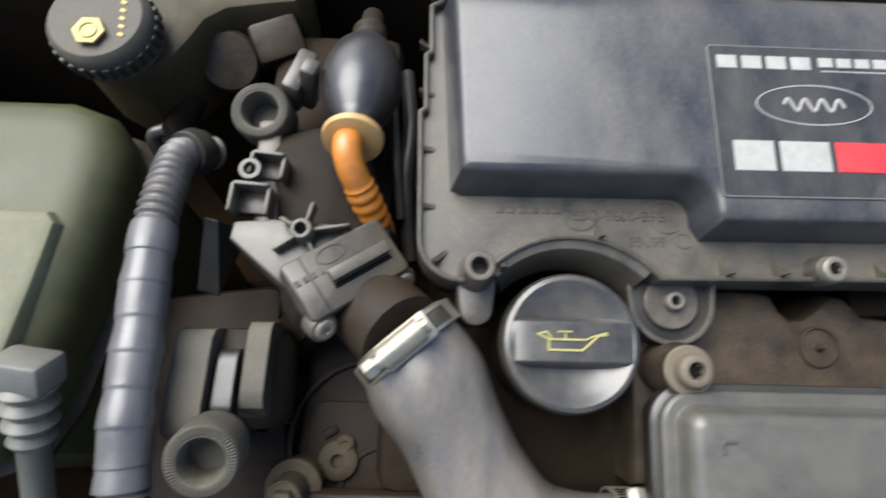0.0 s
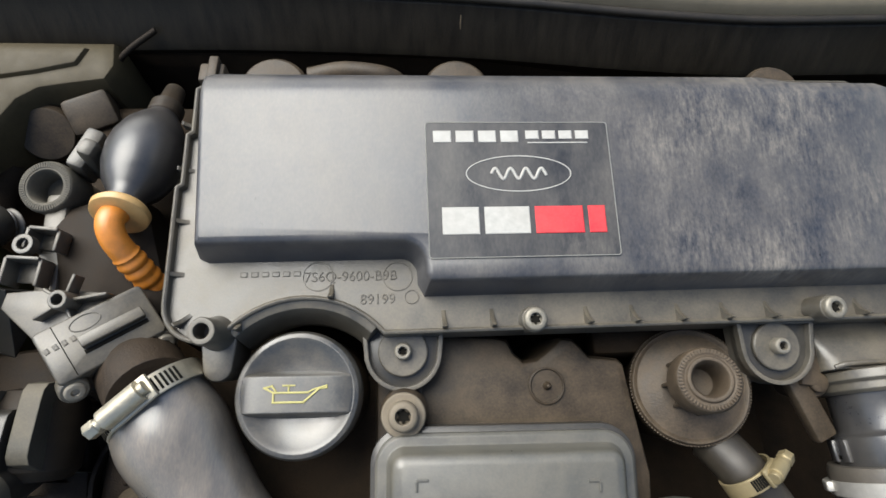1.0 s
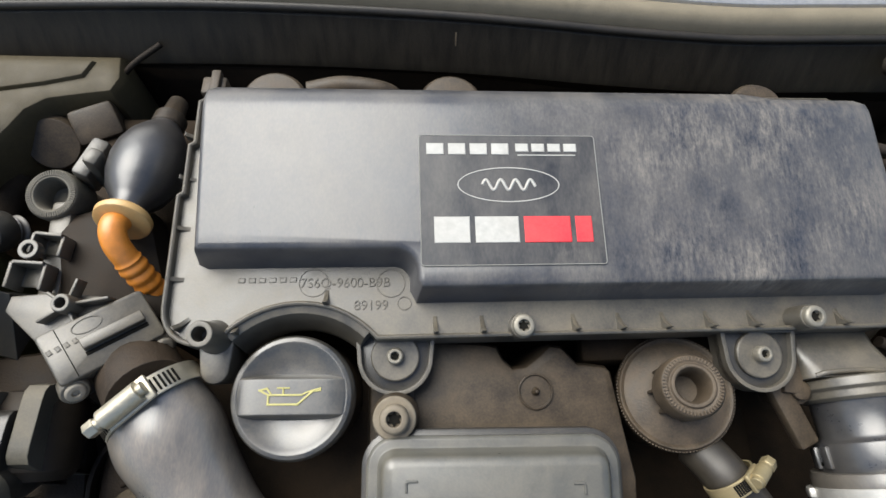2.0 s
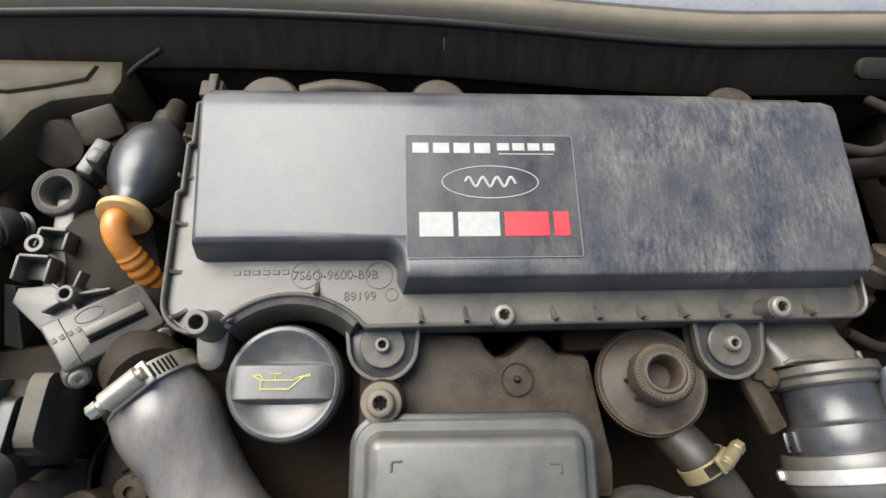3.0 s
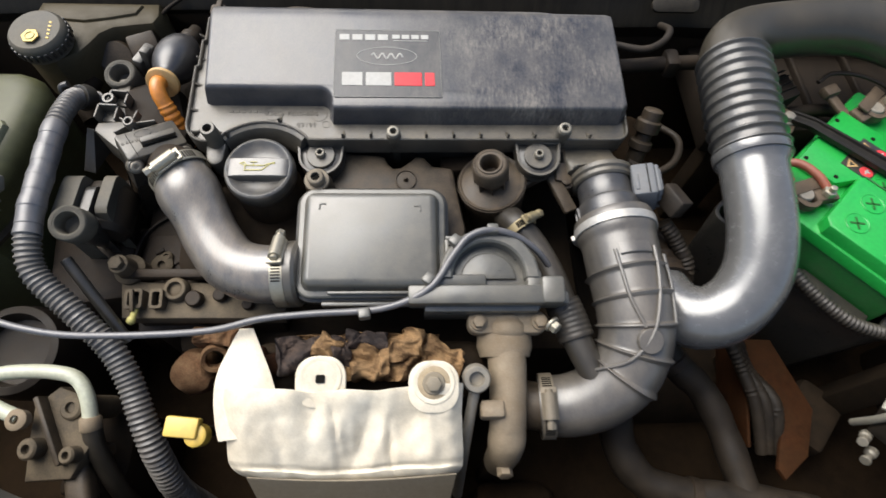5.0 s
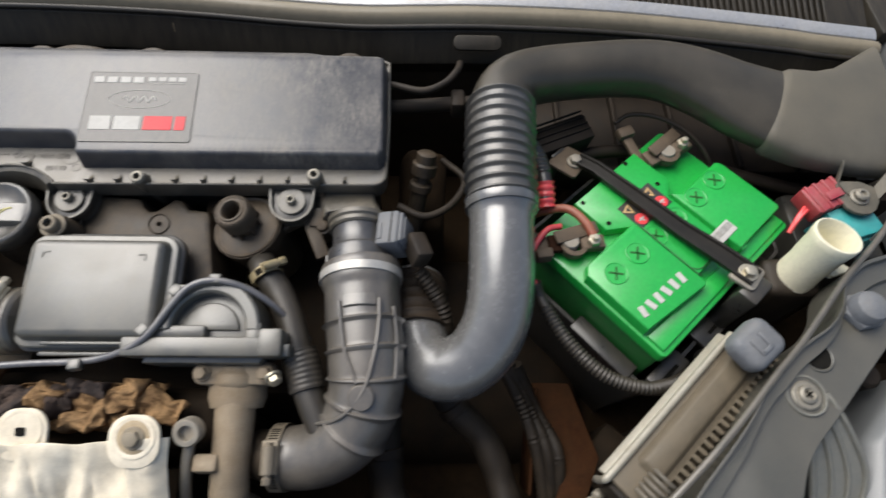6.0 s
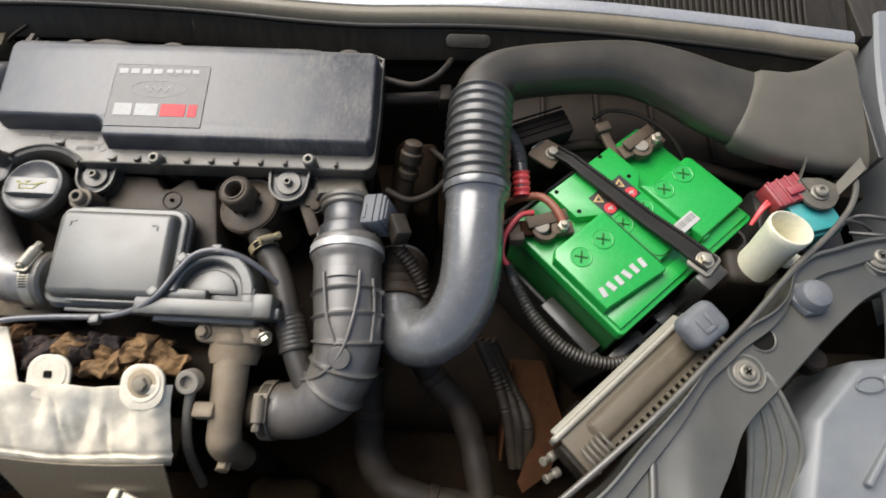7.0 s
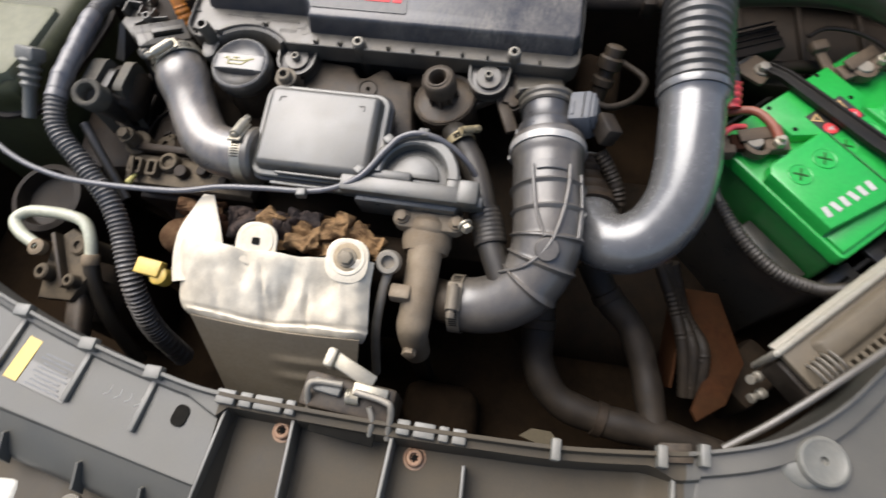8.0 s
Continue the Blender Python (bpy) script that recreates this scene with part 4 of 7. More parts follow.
for k, (a, l_) in enumerate(((10, 0.020), (75, 0.012), (150, 0.010), (215, 0.014), (300, 0.012))):
    part("rib", xf(box(l_, 0.0018, 0.010, 0.0005), pose(-0.054, 0.143, 0.929, 8) @ pose(0, 0, 0, 0, 0, a) @ pose(l_ / 2 + 0.004, 0, 0)), GREY_P, hous)


def hook(px, py, w, d, turn):
    """A square clip: back, two cheeks and a curled front."""
    c_ = add(box(w, 0.0022, 0.016, 0.0006), xf(box(0.0022, d, 0.016, 0.0006), pose(-w / 2, -d / 2, 0)), xf(box(0.0022, d, 0.012, 0.0006), pose(w / 2, -d / 2, 0.002)), xf(box(w, d * 0.8, 0.0022, 0.0006), pose(0, -d * 0.4, 0.001)))
    return xf(c_, pose(px, py, 0.920, 6, 0, turn))


part("clip", hook(-0.078, 0.190, 0.017, 0.013, -6), GREY_P, hous)
part("clip", hook(-0.085, 0.171, 0.019, 0.016, -4), GREY_P, hous)
part("eyelet", xf(loft([[(x_, y_, z_) for x_, y_ in circle(q, 20)] for q, z_ in ((0.0060, 0), (0.0060, 0.006), (0.0034, 0.006), (0.0034, 0.0))], False, False), pose(-0.0865, 0.1785, 0.931, 8)), GREY_P, hous)
part("arm", xf(box(0.014, 0.080, 0.010, 0.003), pose(-0.082, 0.180, 0.910, 4, 0, 4)), GREY_P, hous)


hous.location += Vector((0.0115, -0.013, 0.014))


def make_ring(m, r, name, label):
    """A hollow, knurled rubber bush."""
    root = thing(name, label=label, category="rubber bush", group="rubber bushes", m=m)
    part("sleeve", lathe([(r, -0.022), (r, -0.002), (r * 0.94, 0.0), (r * 0.66, 0.0005), (r * 0.60, -0.001), (r * 0.52, -0.016), (0, -0.016)], 36), BUSH, root)
    first = part("tooth", xf(box(0.0034, 0.0011, 0.0012, 0, 1), pose(r * 0.82, 0, -0.0004)), BUSH, root)
    for k in range(1, 60):
        tk_ = first.copy()
        scene.collection.objects.link(tk_)
        tk_.rotation_euler = (0, 0, 2 * math.pi * k / 60)
    return root


make_ring(pose(-0.078, 0.208, 0.942, 14), 0.0172, "rubber_bush", "grey knurled rubber bush beside the intake housing")
solo("bush_post", xf(lathe([(0.010, -0.07), (0.014, -0.02)], 20), pose(-0.078, 0.208, 0.942, 14)), GREY_P, "grey post under a rubber bush", "post")
make_ring(pose(-0.078, 0.018, 0.943, 20, 8), 0.0172, "rubber_bush", "grey knurled rubber bush beside the taped harness")
solo("bush_post", xf(lathe([(0.012, -0.10), (0.0145, -0.02)], 20), pose(-0.078, 0.018, 0.943, 20, 8)), BLACK, "black post under a rubber bush", "post")

# engine mount block with angular lugs between harness and timing cover
mount = thing("engine_mount", (-0.10, 0.07, 0.80), "grey dusty angular engine mount bracket", "engine mount")
part("body", xf(box(0.090, 0.150, 0.12, 0.012), pose(-0.110, 0.060, 0.735, 5, 0, 8)), GRIME_L, mount)
part("dome", xf(lathe([(0.022, 0), (0.027, 0.006), (0.028, 0.044), (0.023, 0.052), (0.010, 0.054)], 32), to_axis((-0.080, 0.036, 0.886), (0, 1, 0.10))), GRIME_R, mount, "dark rounded rubber dome")


def arched(cx, w, y0, y1, top):
    """An upright arched web between y0 and y1 whose crown is at the height top."""
    n_ = 12
    ring = lambda q: [(y0 + (y1 - y0) * (0.5 - 0.5 * math.cos(math.pi * k / n_)), top - 0.040 * (abs(k / n_ - 0.5) * 2) ** 6 - q) for k in range(n_ + 1)]
    side_ = [*ring(0.0), *ring(0.040)[::-1]]
    return loft([[(cx + dx_, y_, z_) for y_, z_ in side_] for dx_ in (-w / 2, w / 2)])


for cx, w, y0, y1, top, mt in ((-0.0965, 0.0185, 0.026, 0.086, 0.931, BUSH), (-0.0800, 0.0100, 0.034, 0.076, 0.925, BLACK), (-0.0665, 0.0120, 0.040, 0.092, 0.922, BUSH)):
    part("web", arched(cx, w, y0, y1, top), mt, mount, "pale grey arched web")
part("fin", xf(loft([[(-0.004, -0.022, 0), (-0.004, 0.022, 0.0), (-0.004, 0.014, 0.03)], [(0.010, -0.022, 0), (0.010, 0.022, 0), (0.004, 0.014, 0.03)]]), pose(-0.106, 0.133, 0.893, 0, 0, -15)), BLACK, mount)
part("cup", xf(lathe([(0.038, -0.06), (0.040, 0.0), (0.036, 0.003), (0, 0.0)], 32), pose(-0.060, 0.030, 0.835, 12, 0)), GRIME_L, mount)

# priming bulb with its orange elbow
AX = Vector((-0.020, 0.289, 0.925)) - Vector((-0.021, 0.183, 0.954))
bulb = thing("priming_bulb", label="black rubber fuel priming bulb with a pale orange end disc", category="priming bulb", m=to_axis((-0.021, 0.183, 0.954), AX))
part("bulb", lathe([(0.0105, 0.002), (0.011, 0.012), (0.013, 0.016), (0.0185, 0.024), (0.0225, 0.036), (0.0240, 0.048), (0.0235, 0.058), (0.0205, 0.070), (0.0155, 0.080), (0.0115, 0.086), (0.010, 0.090)], 40), BULB_R, bulb)
part("collar", lathe([(0.0095, 0.088), (0.0115, 0.090), (0.0115, 0.100), (0.008, 0.104), (0.007, 0.12)], 24), BROWN, bulb, "brown end collar")
part("disc", lathe([(0.013, -0.0030), (0.0165, -0.002), (0.0170, 0.0015), (0.0155, 0.0035), (0.010, 0.004)], 36), CREAM_O, bulb, "pale orange disc")
elb = [(-0.021, 0.187, 0.953), (-0.023, 0.176, 0.959), (-0.021, 0.166, 0.955), (-0.016, 0.158, 0.943), (-0.010, 0.150, 0.926), (-0.004, 0.142, 0.900)]
solo("orange_elbow", tube(elb, ribbed(0.0078, 0.0013, 0.0070, 0.036, 0.075), 20, 12), ORANGE, "orange plastic fuel elbow with ribbed end", "fuel elbow")

# intake elbow hose and its clamps
hose = [(0.0085, 0.0800, 0.9405), (0.0135, 0.0738, 0.9395), (0.0235, 0.0570, 0.9345), (0.0365, 0.0350, 0.9260), (0.0495, 0.0120, 0.9180), (0.0690, -0.0105, 0.9130), (0.096, -0.0205, 0.912), (0.138, -0.022, 0.915)]
ihose = thing("intake_hose", (0.04, 0.03, 0.87), "dusty black rubber intake elbow hose with worn shine", "intake hose")
part("elbow", tube(hose, lambda s, u: 0.0254 + 0.0040 * math.exp(-((u - 0.15) / 0.10) ** 2) + 0.0036 * u, 36, 12), ELBOW, ihose)
part("cuff", xf(lathe([(0.0288, -0.006), (0.0318, -0.004), (0.0318, 0.003), (0.0288, 0.006)], 36), to_axis((0.132, -0.022, 0.915), (1, 0, 0.08))), RUBBER, ihose)
make_clamp(to_axis((0.0135, 0.0745, 0.9395), (-0.64, 0.75, 0.10)), 0.0280, 0.0115, (-0.16, -0.08, 1))
make_clamp(to_axis((0.121, -0.022, 0.914), (1, 0, 0.05)), 0.0305, 0.012, (-0.3, 0.35, 1), "pale dusted worm-drive clamp at the square box")

# square resonator box
BXF = pose(0.2045, 0.001, 0.941, ENG)
rbox = thing("resonator_box", label="square grey plastic box with a rounded lid", category="plastic box", m=BXF)
ro = rounded(-0.070, -0.055, 0.070, 0.053, 0.016, 8)
part("shell", loft([[(x_, y_, z_) for x_, y_ in offset_loop(ro, d)] for d, z_ in ((-0.012, -0.075), (0.0, -0.022), (0.003, -0.018), (0.003, -0.010), (0.0, -0.008))]), BLACK, rbox)
part("lid", loft([[(x_, y_, z_) for x_, y_ in offset_loop(ro, d)] for d, z_ in ((0.0, -0.012), (0.0, -0.004), (-0.0015, -0.0025), (-0.006, -0.002), (-0.0075, 0.001), (-0.0085, 0.0055), (-0.0105, 0.0085), (-0.0145, 0.010))]), BOX_P, rbox, "grey lid with a raised panel")
for px, py in ((-0.045, 0.032), (0.043, 0.030)):
    part("corner_mark", add(xf(box(0.006, 0.0014, 0.0006, 0), pose(px, py, 0.0100)), xf(box(0.0014, 0.005, 0.0006, 0), pose(px + (-0.003 if px < 0 else 0.003), py - 0.003, 0.0100))), BOX_P, rbox)
part("rail", xf(box(0.085, 0.003, 0.004, 0.001), pose(0.004, -0.0515, 0.0)), BOX_P, rbox)
part("rail", xf(box(0.090, 0.004, 0.008, 0.001), pose(0.000, -0.060, -0.014)), BOX_P, rbox)
part("tab", xf(box(0.004, 0.022, 0.010, 0.001), pose(0.071, -0.012, -0.006)), BOX_P, rbox)
part("tab", xf(box(0.022, 0.004, 0.008, 0.001), pose(0.078, 0.003, -0.012)), BOX_P, rbox)

# manifold with the half-round window
man = thing("turbo_manifold", label="grey plastic manifold with a half-round hollow and a cast flange", category="manifold", m=pose(0.314, -0.037, 0.936, ENG))
arcp = [(0.046 * math.cos(math.pi * k / 16), 0.046 * math.sin(math.pi * k / 16)) for k in range(17)]
outer = [(-0.060, -0.030), (0.046, -0.030), (0.052, -0.020), *arcp[1:-1], (-0.060, -0.004)]
part("base", prism(outer, -0.05, -0.008, 0.003), BOX_P, man)
part("hollow_step", prism([(0.026 * math.cos(math.pi * k / 14), 0.026 * math.sin(math.pi * k / 14)) for k in range(15)], -0.010, -0.004, 0.002), BOX_P, man)
ridge = loft([[(q * math.cos(a), q * math.sin(a), z_) for q, z_ in ((0.047, -0.02), (0.047, 0.003), (0.045, 0.005), (0.036, 0.005), (0.034, 0.003), (0.033, -0.012))] for a in [math.pi * k / 20 for k in range(21)]])
part("arch", ridge, BOX_P, man)
part("sill", xf(box(0.13, 0.018, 0.024, 0.003), pose(-0.010, -0.016, -0.018)), BOX_P, man)
part("sill", xf(box(0.075, 0.012, 0.02, 0.003), pose(-0.040, -0.002, -0.018)), BOX_P, man)
part("end_block", xf(box(0.022, 0.026, 0.030, 0.004), pose(0.058, -0.012, -0.022)), BOX_P, man)
part("end_lip", xf(box(0.010, 0.012, 0.018, 0.002), pose(0.069, -0.018, -0.02)), BOX_P, man)
part("leg", xf(box(0.014, 0.030, 0.022, 0.003), pose(0.0415, -0.008, -0.018)), BOX_P, man)

# thin vacuum line over box and manifold
line_pts = [(-0.22, -0.025, 0.915), (-0.15, -0.061, 0.918), (-0.095, -0.078, 0.919), (-0.04, -0.084, 0.920), (0.055, -0.081, 0.920), (0.105, -0.070, 0.921), (0.15, -0.066, 0.923), (0.216, -0.063, 0.928), (0.258, -0.049, 0.940), (0.280, -0.020, 0.948), (0.296, -0.002, 0.953), (0.318, 0.004, 0.954), (0.345, 0.000, 0.945), (0.370, -0.012, 0.925), (0.395, -0.03, 0.885)]
vac = thing("vacuum_line", (0.1, -0.07, 0.89), "thin grey rubber vacuum line across the engine front", "vacuum line")
part("line", tube(line_pts, 0.0032, 12, 8), TAPE, vac)
for p, a in (((0.318, 0.0055, 0.9525), 0), ((0.283, -0.005, 0.9495), 50), ((0.20, -0.0685, 0.929), 8), ((0.258, -0.040, 0.941), 55)):
    part("clip", xf(box(0.011, 0.010, 0.009, 0.002), pose(*p[:2], p[2] - 0.005, 0, 0, a)), BOX_P, vac)

def lump(bm, amp, scale, seed):
    for v in bm.verts:
        v.co += Vector(noise.noise_vector(v.co * scale + Vector((seed, 0, 0)))) * amp
    return bm


# EGR pipe: flange, pipe, banjo and small link
egr = thing("exhaust_gas_pipe", (0.33, -0.13, 0.78), "dusty cast metal pipe with a bolted flange", "metal pipe")
part("flange", xf(prism(rounded(-0.038, -0.011, 0.038, 0.011, 0.010), 0, 0.018, 0.003), pose(0.333, -0.066, 0.890, ENG)), ALLOY, egr)
part("collar", xf(lathe([(0.026, 0), (0.027, 0.02), (0.024, 0.03)], 28), to_axis((0.332, -0.066, 0.885), (0, -1, -0.25))), ALLOY, egr)
part("pipe", lump(tube([(0.333, -0.06, 0.893), (0.333, -0.09, 0.886), (0.333, -0.13, 0.876), (0.332, -0.158, 0.864), (0.331, -0.175, 0.846), (0.331, -0.180, 0.79)], lambda s, u: 0.0192 - 0.0040 * u + 0.0035 * math.exp(-((s - 0.012) / 0.007) ** 4) + 0.0012 * math.exp(-((u - 0.62) / 0.05) ** 2), 28, 16), 0.0006, 70, 3), ALLOY, egr)
part("boss", xf(box(0.022, 0.016, 0.018, 0.003), pose(0.316, -0.146, 0.874)), ALLOY, egr)
part("banjo", xf(lathe([(0.0125, -0.006), (0.013, 0.004), (0.0115, 0.007), (0.007, 0.007), (0.006, 0.001), (0, 0.001)], 24), pose(0.301, -0.121, 0.902, 25)), DARK_STEEL, egr, "round banjo fitting")
part("link", tube([(0.301, -0.125, 0.895), (0.296, -0.150, 0.878), (0.291, -0.18, 0.845), (0.288, -0.21, 0.78)], 0.0050, 14, 6), DARK_STEEL, egr)
part("foot", xf(box(0.02, 0.02, 0.30, 0.004), pose(0.331, -0.180, 0.49)), BLOCK, egr)
part("end_nut", xf(prism([(0.0075 * math.cos(radians(60 * k)), 0.0075 * math.sin(radians(60 * k))) for k in range(6)], 0, 0.010, 0.001), to_axis((0.330, -0.190, 0.838), (0, -0.9, 0.3))), ALLOY, egr)
for dx in (-0.028, 0.030):
    make_bolt("flange_bolt", pose(0.333 + dx, -0.070, 0.908, ENG), 0.006, 0.008, 0.006, ALLOY, label="dusty hexagon bolt in a pipe flange", group="pipe flange bolts")
make_bolt("flange_bolt", to_axis((0.372, -0.074, 0.915), (0.6, -0.8, 0.2)), 0.006, 0.008, 0.006, STEEL, label="bright hexagon bolt at the manifold end")

# heat shield: folded pale sheet with two lugs and a horn
sh = thing("heat_shield", (0.18, -0.16, 0.60), "pale dented heat shield with two lug holes and a raised horn", "heat shield")


def sheet(f, nu, nv, thick):
    """A sheet f(u, v) of nu x nv cells with a thickness."""
    b = bmesh.new()
    g = [[b.verts.new(f(i / nu, j / nv)) for i in range(nu + 1)] for j in range(nv + 1)]
    for r0, r1 in zip(g, g[1:]):
        for i in range(nu):
            b.faces.new((r0[i], r0[i + 1], r1[i + 1], r1[i]))
    bmesh.ops.recalc_face_normals(b, faces=b.faces)
    bmesh.ops.solidify(b, geom=list(b.faces), thickness=thick)
    return b


def shield_face(u, v):
    x0, x1 = 0.077 + 0.003 * v + 0.016 * max(0, (v - 0.82) / 0.18) ** 2, 0.289 - 0.002 * v - 0.006 * max(0, (v - 0.85) / 0.15) ** 2
    x_ = x0 + (x1 - x0) * u
    y_ = -0.128 - 0.070 * v - 0.006 * math.sin(math.pi * u)
    z_ = 0.918 - 0.048 * v ** 1.3 + 0.004 * math.sin(7 * u + 1) * (0.3 + v)
    z_ -= 0.012 * math.exp(-((u - 0.78) / 0.09) ** 2) * math.exp(-((v - 0.35) / 0.3) ** 2)
    z_ -= 0.010 * math.exp(-((u - 0.36) / 0.05) ** 2) * math.exp(-((v - 0.25) / 0.3) ** 2)
    fold = (u - 0.62 + 0.10 * v) / 0.085
    z_ -= 0.011 * max(0, 1 - abs(fold)) * math.exp(-((v - 0.5) / 0.42) ** 4)
    z_ -= 0.016 * max(0, (0.12 - u) / 0.12) ** 2 + 0.010 * max(0, (u - 0.93) / 0.07) ** 2
    for c_, w_, d_, v_ in ((0.47, 0.014, 0.0035, 0.45), (0.54, 0.020, -0.0030, 0.55), (0.69, 0.016, 0.0040, 0.65), (0.86, 0.025, -0.004, 0.5), (0.22, 0.03, 0.003, 0.7)):
        z_ -= d_ * math.exp(-((u - c_ - 0.05 * (v - 0.5)) / w_) ** 2) * math.exp(-((v - v_) / 0.32) ** 4)
    z_ -= 0.009 * max(0, (v - 0.90) / 0.10) ** 2 + 0.003 * math.exp(-((v - 0.86) / 0.02) ** 2)
    return (x_, y_, z_)


part("face", lump(lump(sheet(shield_face, 90, 40, 0.0014), 0.0026, 24, 3), 0.0008, 85, 5), SHIELD, sh)
for px, py, pz in ((0.163, -0.122, 0.914), (0.262, -0.128, 0.917)):
    lg = rounded(-0.022, -0.026, 0.022, 0.0185, 0.0175, 8)
    part("lug", xf(prism(lg, -0.0014, 0.0014, 0.0006), pose(px, py, pz, 20)), SHIELD, sh)
    part("lug_ring", xf(loft([[(x_, y_, z_) for x_, y_ in circle(q, 28)] for q, z_ in ((0.019, 0.001), (0.0185, 0.0022), (0.0165, 0.0026), (0.013, 0.0016), (0.0115, 0.0012))], False, False), pose(px, py, pz, 20)), SHIELD, sh)
for px, py, pz in ((0.262, -0.128, 0.917),):
    part("dish", xf(lathe([(0.0165, 0.0020), (0.013, 0.0017), (0.008, 0.0014), (0, 0.0014)], 28), pose(px, py, pz, 20)), SHIELD_T, sh, "tan stained dish in a lug")
part("dish", xf(lathe([(0.0165, 0.0020), (0.013, 0.0014), (0.008, 0.0010), (0, 0.0010)], 28), pose(0.163, -0.122, 0.914, 20)), SHIELD, sh)
part("hole", xf(prism(rounded(-0.0040, -0.0036, 0.0040, 0.0036, 0.0014), 0.0010, 0.0026, 0), pose(0.163, -0.123, 0.914, 20)), HOLE_SHADE, sh)
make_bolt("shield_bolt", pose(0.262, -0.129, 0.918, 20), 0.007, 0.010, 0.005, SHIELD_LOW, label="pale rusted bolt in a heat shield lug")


def horn(u, v):
    w = 0.060 * (1 - v) + 0.012 * v + 0.016 * math.sin(math.pi * v)
    return (0.104 - 0.013 * v - 0.005 * math.sin(math.pi * v) + w * (u - 0.5), -0.170 + 0.095 * v, 0.896 + 0.014 * v - 0.010 * (2 * u - 1) ** 2 * (1 - v))


part("horn", lump(sheet(horn, 10, 18, 0.0014), 0.0009, 40, 8), SHIELD, sh)


def low(u, v):
    x_ = (0.098 + 0.016 * v) + (0.184 - 0.03 * v) * u
    y_ = -0.199 - 0.062 * v - 0.004 * math.sin(math.pi * u)
    z_ = 0.872 - 0.115 * v
    z_ += 0.005 * math.exp(-((u - 0.68) / 0.2) ** 4) * (math.exp(-((v - 0.35) / 0.05) ** 2) + math.exp(-((v - 0.55) / 0.05) ** 2))
    return (x_, y_, z_)


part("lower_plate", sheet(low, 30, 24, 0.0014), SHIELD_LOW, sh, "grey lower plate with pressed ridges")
part("carrier", xf(box(0.14, 0.05, 0.36, 0.006), pose(0.19, -0.165, 0.44)), BLOCK, sh)

# crumpled insulation behind the shield
ins = thing("insulation_wad", (0.2, -0.098, 0.86), "crumpled brown insulation wad stuffed behind the heat shield", "insulation")


def crumple(cx, cy, cz, sx, sy, nx, ny, amp, seed, turn):
    """A rag-like sheet with creases."""
    b = bmesh.new()
    bmesh.ops.create_grid(b, x_segments=nx, y_segments=ny, size=1)
    for v in b.verts:
        u, w = v.co.x, v.co.y
        q = Vector((u * sx * 30 + seed, w * sy * 30, seed * 0.7))
        crease = 1 - abs(noise.noise(q * 0.9)) * 2
        fine_ = 1 - abs(noise.noise(q * 2.6)) * 2 + 0.8 * noise.noise(q * 6.0) + 0.5 * noise.noise(q * 13.0)
        edge = 1 - 0.5 * max(abs(u), abs(w)) ** 4
        v.co = Vector((u * sx * edge + 0.006 * noise.noise(q * 2), w * sy * edge + 0.006 * noise.noise(q * 2 + Vector((9, 0, 0))), amp * (crease * crease * 0.9 + 0.30 * fine_) - 0.014 * (u ** 4 + w ** 4)))
    return xf(b, pose(cx, cy, cz, *turn))


part("wad", crumple(0.20, -0.097, 0.890, 0.105, 0.034, 90, 30, 0.012, 3.1, (6, 0, 0)), WOOL, ins)
part("charred_layer", crumple(0.152, -0.096, 0.897, 0.052, 0.026, 50, 26, 0.012, 7.7, (4, 6, 4)), CHAR, ins, "black charred layer")
part("tuft", crumple(0.232, -0.092, 0.904, 0.034, 0.020, 40, 24, 0.010, 1.3, (10, -8, 12)), WOOL, ins)
part("tuft", crumple(0.272, -0.100, 0.900, 0.030, 0.020, 40, 24, 0.010, 5.9, (0, 10, -20)), WOOL, ins)
part("tuft", crumple(0.205, -0.112, 0.902, 0.026, 0.014, 36, 20, 0.009, 9.2, (14, 0, 8)), WOOL, ins)
part("tuft", crumple(0.166, -0.092, 0.906, 0.018, 0.018, 44, 30, 0.008, 4.4, (8, -10, 70)), WOOL, ins)
part("charred_layer", crumple(0.200, -0.084, 0.903, 0.030, 0.012, 50, 24, 0.009, 2.7, (6, -4, -6)), CHAR, ins, "black charred layer")
part("rusty_scrap", crumple(0.045, -0.060, 0.846, 0.042, 0.014, 60, 24, 0.008, 6.3, (10, 0, 4)), RUSTY, ins, "rust-brown flaking scrap")
part("exhaust_manifold", xf(box(0.24, 0.06, 0.40, 0.02, 3), pose(0.2, -0.10, 0.47)), BLOCK, ins)
for px, s in ((0.085, 0.020), (0.11, 0.016)):
    part("scrap", lump(xf(box(s * 2, s * 1.4, s, 0.006, 3), pose(px, -0.098, 0.868, 15, 10, 20)), 0.003, 90, px * 100), RUST, ins)

boss_r = thing("exhaust_boss", (0.015, -0.088, 0.70), "rusty brown cast boss with an open eye beside the heat shield", "cast boss")
part("body", lump(xf(lathe([(0.020, -0.12), (0.023, -0.03), (0.025, -0.012), (0.021, 0.002), (0.012, 0.008), (0, 0.009)], 32), pose(0.010, -0.090, 0.815, 20)), 0.0022, 60, 2), RUSTY, boss_r)
part("eye", lump(xf(loft([[(x_, y_, z_) for x_, y_ in circle(q, 28)] for q, z_ in ((0.0150, -0.006), (0.0155, 0.004), (0.0135, 0.007), (0.0095, 0.006), (0.0085, -0.004))], False, False), pose(0.036, -0.078, 0.828, 35, 20)), 0.0008, 90, 4), RUSTY, boss_r)

